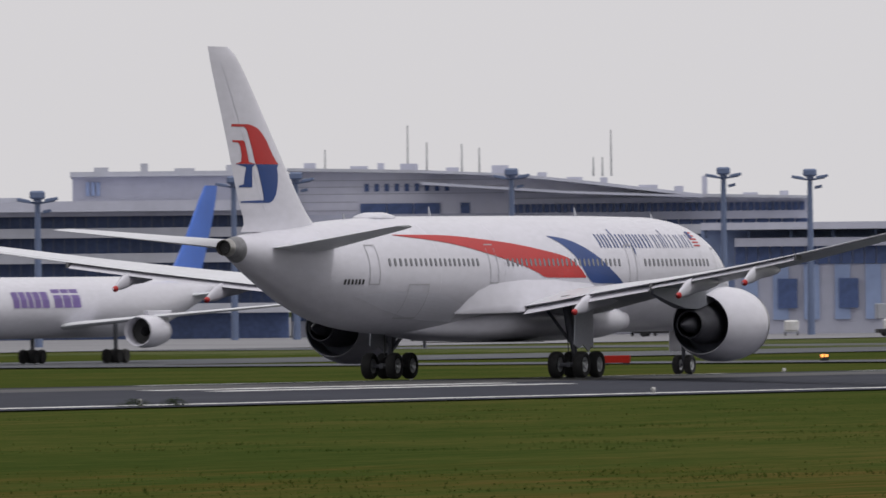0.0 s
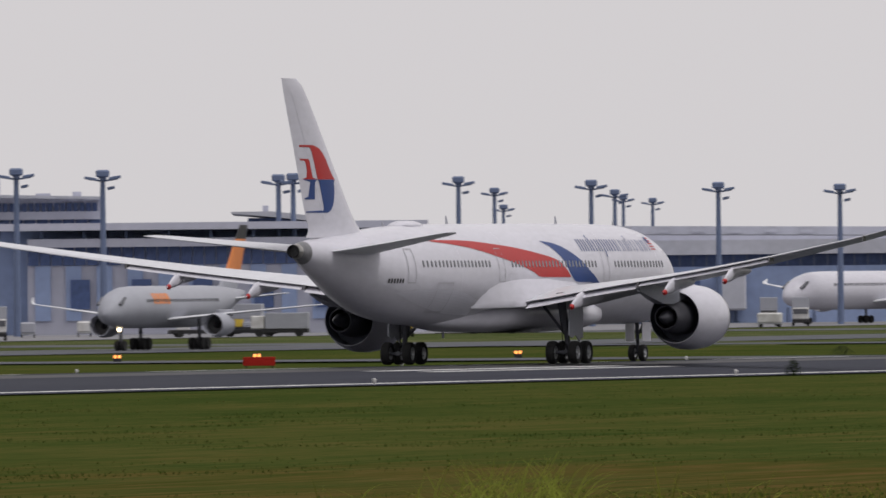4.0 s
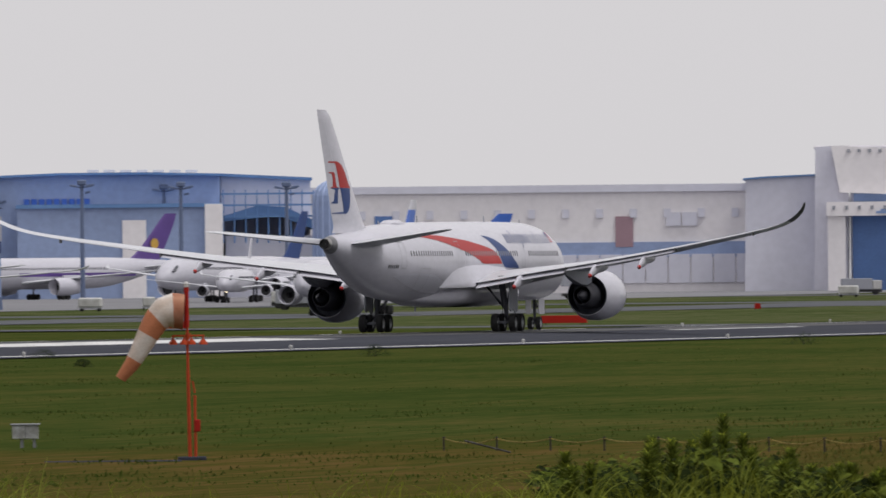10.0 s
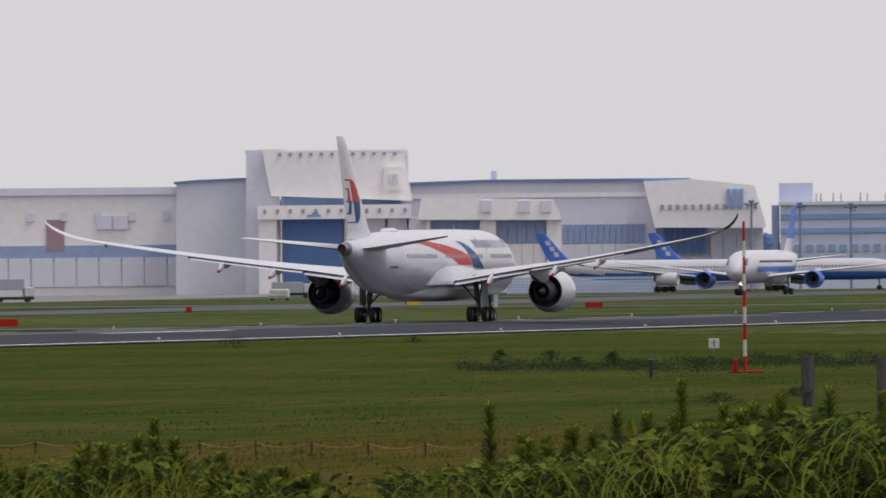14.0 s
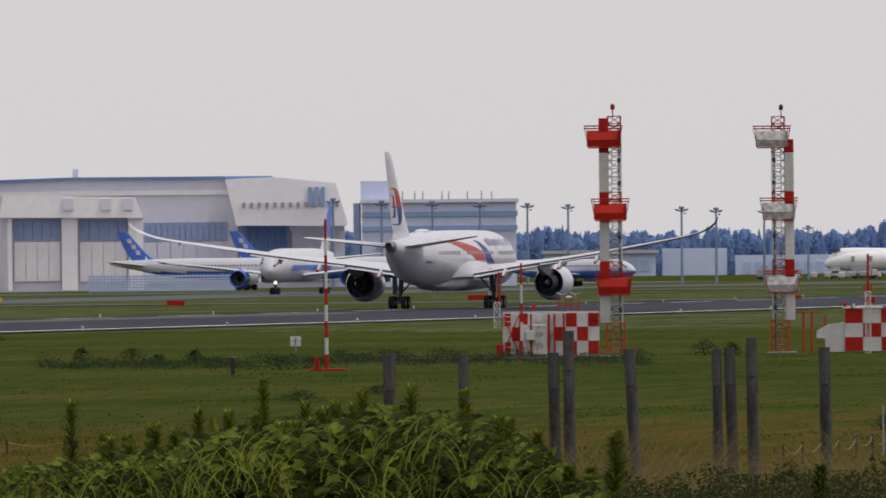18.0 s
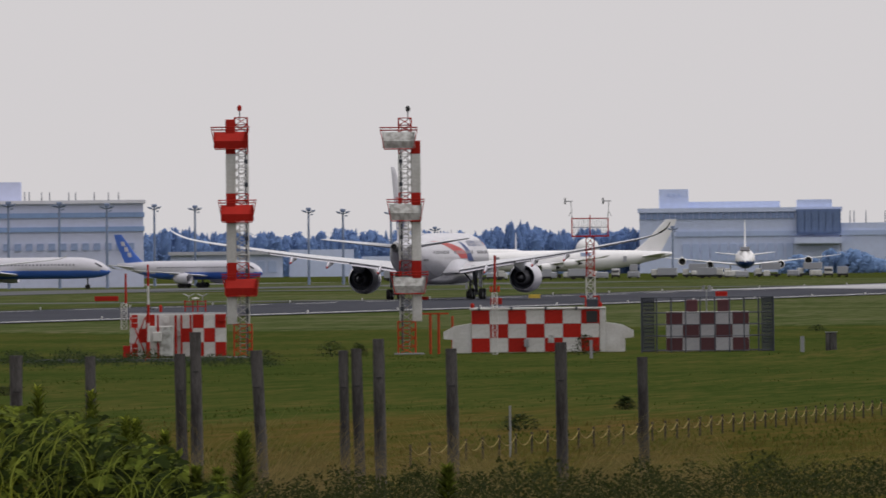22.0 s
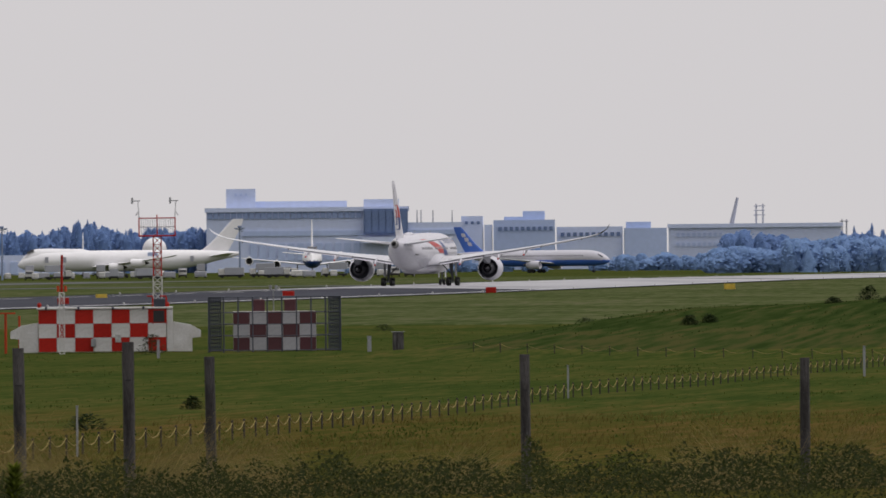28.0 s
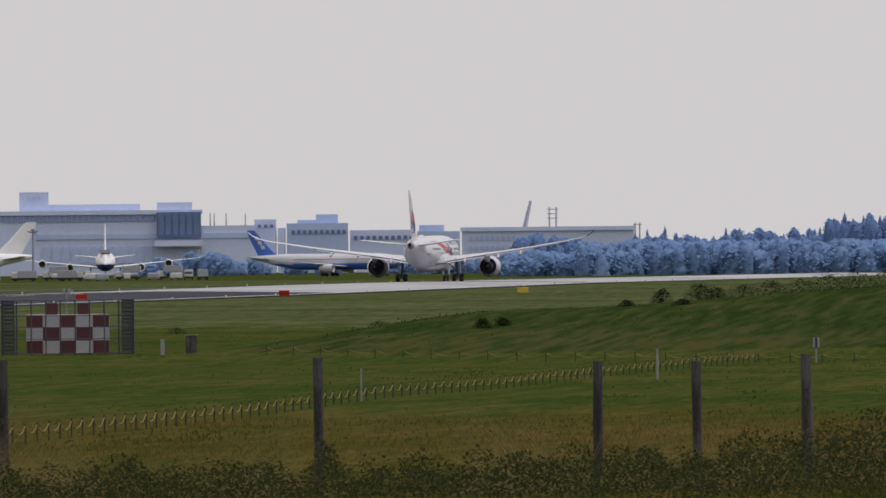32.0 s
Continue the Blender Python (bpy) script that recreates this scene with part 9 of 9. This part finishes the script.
for b0, w, n, up in ((19.28, 0.24, 150, 0.24), (19.02, 0.10, 60, 0.28), (17.05, 0.26, 60, 0.16), (17.9, 0.3, 30, 0.08)):
    for i in range(n):
        b = b0 + rng.gauss(0, w * 0.6)
        p = polar(b, 106 + rng.uniform(-2, 2))
        h = rng.uniform(0.5, 0.95)
        fall = max(0.0, 1 - ((b - b0) / (2 * w)) ** 2)
        zb = 4.6 - (4.6 - bank_top(b) - up * fall * rng.uniform(0.3, 1.0)) * 106 / 112 - 0.75 * h
        blade(s, Vector((p.x, p.y, zb)), h, rng.uniform(0.008, 0.016), rng.uniform(0.15, 0.9), rng.choice((0.0, 3.14)) + rng.uniform(-0.7, 0.7), 7, 0.5)
s.done("arching_grass", M_ARCH, None, "long yellow-green grass blades arching over the edge", "stuff", "grass")

# dark hedge and dry seeding grass along the fence
s, sdry = Soup(), Soup()
for i in range(85000):
    b = rng.uniform(3.9, 9.9)
    d = 124 + rng.uniform(-13, 11)
    p = polar(b, d)
    top = 4.6 - (4.6 - bank_top(b)) * d / 112 + 0.05 + 0.34 * noise.noise(Vector((b * 7, d * 0.1, 1)))
    z = 1.6 + (top - 1.6) * rng.random() ** 0.75
    dr = Vector((rng.uniform(-1, 1), rng.uniform(-1, 0.4), rng.uniform(-0.2, 1)))
    leaf(s, Vector((p.x, p.y, z)), rng.uniform(0.018, 0.046), dr, Vector((0, -0.5, 1)))
srank, sbrown = Soup(), Soup()
for i in range(34000):
    b = rng.uniform(3.9, 9.9)
    d = 124 + rng.uniform(-13, 11)
    p = polar(b, d)
    top = 4.6 - (4.6 - bank_top(b)) * d / 112 + 0.34 * noise.noise(Vector((b * 7, d * 0.1, 1)))
    z0 = 1.4
    blade(srank if noise.noise(Vector((b * 4, d * 0.2, 5))) + rng.uniform(-0.5, 0.5) > -0.36 else sbrown, Vector((p.x, p.y, z0)), (top - z0) * rng.uniform(0.5, 1.12), rng.uniform(0.006, 0.013), rng.uniform(0.3, 1.3), rng.uniform(0, 6.28), 5, 0.6)
sbrown.done("withered_grass", M_WITHERED, None, "withered brown grass along the embankment", "stuff", "grass")
srank.done("rank_grass", M_RANK, None, "rank brown and green grass along the embankment", "stuff", "grass")
s.done("hedge_leaves", M_HEDGE, None, "low dark hedge of mixed shrubs", "stuff", "hedge")
for i in range(30000):
    b = rng.uniform(3.9, 10.2)
    dens = 0.5 + 0.9 * noise.noise(Vector((b * 3.1, 0.4, 7))) + 0.25 * ease((b - 6.5) / 2.5)
    if rng.random() > dens + 0.25:
        continue
    d = 140 + rng.uniform(-9, 14)
    p = polar(b, d)
    z0 = land(p.x, p.y)
    ztop = 1.95 + 1.05 * rng.random() ** 1.9 * min(1.1, 0.35 + dens)
    sway = noise.noise(Vector((b * 2.0, d * 0.05, 3)))
    blade(sdry, Vector((p.x, p.y, z0)), (ztop - z0) * 1.12, rng.uniform(0.0025, 0.0055), rng.uniform(0.25, 0.75), (0.0 if sway > -0.1 else 3.14) + rng.uniform(-0.6, 0.6), 6, 0.75)
sdry.done("dry_grass", M_DRYGRASS, None, "dry straw-coloured seeding grass", "stuff", "grass")

# tussocks and low scrub scattered over the airfield grass
s = Soup()
for i in range(5000):
    u = rng.random()
    y = 255 + 900 * u ** 1.6
    b = rng.uniform(3.6, 25)
    p = polar(b, y)
    if p.x < RWY + 36:
        continue
    if noise.noise(Vector((p.x * 0.03, p.y * 0.02, 9))) < -0.02:
        continue
    z0 = land(p.x, p.y)
    for k in range(9):
        q = Vector((p.x + rng.gauss(0, 1.5), p.y + rng.gauss(0, 2.5), z0 - 0.02))
        blade(s, q, rng.uniform(0.04, 0.12), rng.uniform(0.03, 0.09), rng.uniform(0.1, 0.8), rng.uniform(0, 6.28), 3, 0.5)
s.done("grass_tufts", M_TUFT, None, "uneven grass tufts over the airfield", "stuff", "grass")

# dark tussocks that stand out of the sward
s = Soup()
for i in range(900):
    d = 245 + 620 * rng.random() ** 1.3
    p = polar(rng.uniform(3.6, 24), d)
    if p.x < RWY + 38 or noise.noise(Vector((p.x * 0.05, p.y * 0.012, 12))) < 0.0:
        continue
    w = rng.uniform(0.3, 1.3)
    for k in range(int(60 * w) + 14):
        q = Vector((p.x + rng.gauss(0, w), p.y + rng.gauss(0, 2.5), 0))
        q.z = land(q.x, q.y) - 0.02
        blade(s, q, rng.uniform(0.04, 0.15) * (1.3 - 0.4 * w), rng.uniform(0.02, 0.05), rng.uniform(0.1, 0.8), rng.uniform(0, 6.28), 3, 0.5)
s.done("tussocks", M_TUSSOCK, None, "dark green tussocks in the airfield grass", "stuff", "grass")

# weedy growth on the bank
s = Soup()
for i in range(9000):
    p = polar(rng.uniform(3.6, 8.2), rng.uniform(600, 930))
    if mound(p.x, p.y) < 0.5 + 0.7 * rng.random() or noise.noise(Vector((p.x * 0.06, p.y * 0.02, 4))) < -0.25 + 0.3 * rng.random():
        continue
    z0 = land(p.x, p.y) - 0.03
    for k in range(3):
        q = Vector((p.x + rng.gauss(0, 0.5), p.y + rng.gauss(0, 0.8), z0))
        blade(s, q, rng.uniform(0.06, 0.18), rng.uniform(0.04, 0.10), rng.uniform(0.1, 0.9), rng.uniform(0, 6.28), 3, 0.5)
s.done("bank_weeds", M_BANKWEED, None, "rank dark green weeds over the grassy bank", "stuff", "weeds")

# straw-coloured grass on the nearer airfield
s = Soup()
for i in range(34000):
    b = rng.uniform(3.6, 13.5)
    d = rng.uniform(215, 360)
    p = polar(b, d)
    if noise.noise(Vector((p.x * 0.05, p.y * 0.03, 6))) < -0.35 + 0.9 * (d - 215) / 145 * rng.random() + (0.35 if b > 10.5 else 0):
        continue
    blade(s, Vector((p.x, p.y, land(p.x, p.y))), rng.uniform(0.10, 0.28), rng.uniform(0.010, 0.022), rng.uniform(0.3, 1.1), rng.uniform(0, 6.28), 3, 0.6)
s.done("straw_grass", M_STRAW, None, "straw-coloured grass going to seed", "stuff", "grass")


# a weedy line beside the slender mast
s = Soup()
for i in range(620):
    b = rng.uniform(9.7, 12.4)
    d = 625 + 45 * noise.noise(Vector((b * 1.5, 0, 2))) + rng.gauss(0, 14)
    top = 0.85 * max(0.12, 0.45 + 0.9 * noise.noise(Vector((b * 9, 0, 8)))) * (0.6 if b > 12.0 or b < 10.2 else 1)
    c0 = polar(b, d)
    z0 = land(c0.x, c0.y)
    for k in range(26):
        c = Vector((c0.x + rng.gauss(0, 0.32), c0.y + rng.gauss(0, 0.5), z0 + top * rng.random() ** 0.8))
        leaf(s, c, rng.uniform(0.05, 0.13), Vector((rng.uniform(-1, 1), rng.uniform(-1, 0.3), rng.uniform(-0.1, 1))), Vector((0, -0.4, 1)))
s.done("weed_strip", M_SHRUB, None, "leafy dark weeds in a ragged line on the grass", "stuff", "weeds")


def scrub(b, d, w, h, k):
    """A small shrub of many leaves on the open grass."""
    m = here(b, d)
    ob = thing("shrub", "small dark green shrub in the grass", "shrub", "shrubs on the grass", m)
    for i in range(4):
        part("stem", tube(bmesh.new(), (0, 0, 0), (rng.uniform(-0.35, 0.35) * w, rng.uniform(-0.2, 0.2) * w, h * rng.uniform(0.5, 0.85)), 0.02, 0.008, 5), M_STEM, ob)
    q = Soup()
    for i in range(k):
        a, r, z = rng.uniform(0, 6.28), math.sqrt(rng.random()), rng.random()
        keep = 1 - 0.75 * z * z
        c = Vector((math.cos(a) * r * w * 0.5 * keep, math.sin(a) * r * w * 0.35 * keep, h * z * (0.8 + 0.3 * noise.noise(Vector((a, r * 3, d))))))
        leaf(q, c, rng.uniform(0.08, 0.18) * (0.5 + h * 0.5), Vector((math.cos(a), math.sin(a), rng.uniform(-0.2, 0.8))), Vector((0, 0, 1)))
    q.done("foliage", M_SHRUB, ob)


for b, d, w, h in ((12.22, 677, 0.95, 0.75), (12.0, 690, 1.5, 0.6), (11.88, 640, 1.0, 0.5), (11.72, 640, 0.7, 0.8), (11.63, 610, 2.4, 0.55), (11.35, 590, 1.8, 0.7), (11.2, 600, 2.2, 0.6), (10.9, 640, 3.4, 0.6), (10.55, 640, 3.0, 0.55), (9.75, 650, 2.0, 0.5),
                  (9.45, 668, 1.7, 0.85), (9.33, 668, 0.9, 0.7), (8.33, 660, 1.4, 1.1), (8.62, 330, 1.0, 0.45), (8.15, 380, 0.6, 0.4), (11.25, 420, 1.6, 0.4), (10.9, 455, 1.2, 0.35), (15.3, 760, 1.9, 0.7), (13.4, 860, 2.6, 0.8), (12.6, 915, 1.2, 0.5),
                  (17.98, 728, 0.8, 1.0), (17.764, 985, 2.0, 0.9), (17.288, 752, 2.0, 0.8), (17.2, 758, 0.8, 0.7), (16.77, 772, 2.0, 0.6), (24.04, 558, 1.6, 0.4), (23.87, 561, 1.3, 0.4), (16.6, 690, 1.0, 0.5), (7.3, 900, 1.5, 0.5), (6.4, 1000, 1.6, 0.5)):
    scrub(b, d, w * 1.15, h * 1.1, 420)
for b, d, w, h in ((5.145, 728, 1.3, 0.9), (4.975, 735, 2.0, 1.1), (4.90, 745, 1.6, 0.9), (5.94, 664, 1.0, 0.6), (5.85, 668, 0.9, 0.5), (4.78, 740, 2.6, 0.9), (4.66, 745, 3.0, 1.0), (4.52, 742, 3.4, 0.9), (4.40, 748, 3.6, 1.1),
                  (4.27, 745, 3.4, 1.0), (4.12, 750, 3.6, 1.1), (3.97, 748, 3.4, 1.0), (5.05, 690, 1.2, 0.4), (5.3, 700, 1.0, 0.4)):
    scrub(b, d, w * 1.1, h * 1.1, 760)

# ---------------------------------------------------------------- far woods
def wood_tree(s, base, h, w, conifer, k):
    for i in range(k):
        a = rng.uniform(0, 6.28)
        if conifer:
            z = rng.random() ** 0.8
            r = w * (1 - z) ** 0.8 * rng.uniform(0.6, 1.1) + 0.15
            size = 0.05 * h * (1.15 - z)
        else:
            z = rng.uniform(0.12, 1.0)
            r = w * math.sqrt(max(0.02, 1 - (2 * abs(z - 0.5)) ** 2.4)) * rng.uniform(0.7, 1.08)
            size = 0.13 * w * rng.uniform(0.6, 1.4)
        c = base + Vector((math.cos(a) * r, math.sin(a) * r, h * z))
        n = Vector((rng.uniform(-0.6, 0.6), rng.uniform(-0.6, 0.6) - 0.35, 0.9)).normalized()
        u = n.cross(Vector((rng.uniform(-1, 1), rng.uniform(-1, 1), rng.uniform(-1, 1)))).normalized() * size
        v = n.cross(u).normalized() * size
        s.face([c - u, c - v * 0.8, c + u * 0.9, c + v])


def far_tree(s, base, h, w, conifer, k):
    """A lumpy crown down to the undergrowth, with loose sprays round it."""
    n, rings, around = len(s.v), 10, 12
    q = Vector((rng.uniform(0, 90), rng.uniform(0, 90), rng.uniform(0, 90)))
    for i in range(rings):
        u = i / (rings - 1)
        r = w * ((1 - u) ** 0.75 * 0.85 + 0.03 if conifer else math.sqrt(max(0.0, 1 - u ** 2.3)) * (0.8 + 0.3 * u) + 0.05)
        for j in range(around):
            a = 2 * math.pi * j / around + 0.3 * i
            d = Vector((math.cos(a), math.sin(a), 0))
            lump = 0.78 + 0.30 * noise.noise(Vector((d.x * 1.6, d.y * 1.6, u * h / w * 1.5)) + q) + 0.35 * noise.noise(Vector((d.x * 5, d.y * 5, u * h / w * 4)) + q) + rng.uniform(-0.09, 0.09)
            s.v.append(tuple(base + d * r * lump + Vector((0, 0, h * u * (0.97 + 0.05 * lump)))))
    for i in range(rings - 1):
        for j in range(around):
            a, b = n + i * around + j, n + i * around + (j + 1) % around
            s.f.append((a, b, b + around, a + around))
    s.f.append(tuple(n + (rings - 1) * around + j for j in range(around)))
    wood_tree(s, base, h, w, conifer, k)


s, sm = Soup(), Soup()
for i in range(480):
    b = rng.uniform(8.0, 11.3)
    d = 4800 + rng.uniform(-60, 120)
    p = polar(b, d, lie(4500) - 0.6)
    far_tree(s, p, rng.uniform(13, 17) + 6 * max(0, noise.noise(Vector((b * 4, 0, 3)))) + (2 if 7.3 < b < 7.9 else 0), rng.uniform(2.2, 4.0), rng.random() < 0.3, 190)
for i in range(620):
    b = rng.uniform(1.5, 5.78)
    d = 4350 + rng.uniform(-80, 120)
    p = polar(b, d, lie(4300) - 0.6)
    far_tree(s, p, rng.uniform(9.5, 12.5) + 3 * max(0, noise.noise(Vector((b * 5, 0, 5)))) - (2.0 if 5.28 < b < 5.52 else 0) + (2.2 if b < 5.26 and i % 4 == 0 else 0) + (5 if b < 4.4 else 0), rng.uniform(2.2, 4.0), rng.random() < (0.5 if b < 5.3 else 0.12), 190)
s.done("far_woods", M_HAZECONIFER, None, "distant conifer wood along the airfield edge, painted haze blue", "stuff", "trees", True)
for i in range(1500):
    b = rng.uniform(1.5, 5.84)
    d = 3900 + rng.uniform(-90, 160)
    p = polar(b, d, lie(3900) - 0.6)
    hh = rng.uniform(6, 10.5) * (0.75 if b > 5.5 else 1) + 1.6 * noise.noise(Vector((b * 6, 0, 9)))
    far_tree(sm, p, hh, rng.uniform(2.6, 4.8), rng.random() < 0.08, 140)
for b0, b1, n in ((7.0, 7.45, 26), (6.55, 7.0, 10), (5.85, 6.35, 34)):
    for i in range(n):
        p = polar(rng.uniform(b0, b1), 4450 + rng.uniform(-40, 40), lie(4450) - 0.6)
        far_tree(sm, p, rng.uniform(3, 6 if b1 < 6.5 else 9), rng.uniform(2.0, 4.2), False, 120)
sm.done("broadleaf_wood", M_HAZEBROADLEAF, None, "distant broadleaf wood beyond the runway end, painted haze blue", "stuff", "trees", True)


# seconds, way along the runway
ROLL = (
    (0, 624.87),
    (0.5, 636.94),
    (1, 649.46),
    (1.5, 662.53),
    (2, 676.13),
    (2.5, 690.81),
    (4.5, 753.80),
    (5, 770.91),
    (5.5, 788.74),
    (6, 806.61),
    (6.5, 824.95),
    (7, 843.69),
    (7.5, 862.72),
    (8, 882.13),
    (8.5, 901.98),
    (9, 922.43),
    (9.5, 943.55),
    (10, 965.60),
    (10.5, 988.66),
    (11, 1012.42),
    (11.5, 1036.40),
    (12, 1060.50),
    (12.5, 1084.97),
    (13, 1109.97),
    (13.5, 1135.68),
    (14, 1162.11),
    (14.5, 1188.99),
    (15, 1216.49),
    (15.5, 1244.19),
    (17.5, 1355.25),
    (19, 1442.41),
    (22.5, 1670.20),
    (23, 1703.89),
    (23.5, 1738.54),
    (24, 1774.00),
    (24.5, 1810.04),
    (25, 1846.35),
    (25.5, 1882.95),
    (27.5, 2030.83),
    (28, 2068.20),
    (28.5, 2105.98),
    (29, 2144.19),
    (29.5, 2183.08),
    (30, 2222.95),
    (30.5, 2263.94),
    (31, 2305.98),
    (31.5, 2349.04),
    (32, 2392.82),
)


# ---------------------------------------------------------------- what moves
def motions():
    walk(hero, [(t, pose(RWY, s, lie(s) + 0.03, math.degrees(math.atan((lie(s + 10) - lie(s - 10)) / 20)))) for t, s in ROLL])
    for ob, y0, t0, v in ((cargo_jet, CARGO_Y, 0, 2.0), (low_jet, LOWCOST_Y, 1, 11.0), (cargo_two, CARGO2_Y, 7.5, 8.0), (twin_jet, TWIN_Y, 14.5, 10.4)):
        walk(ob, [(t, pose(TAXI, y0 - v * (t - t0), lie(y0 - v * (t - t0)) - 0.44, 0, 0, 180)) for t in (0, 8, 16, 24, 32)])


motions()
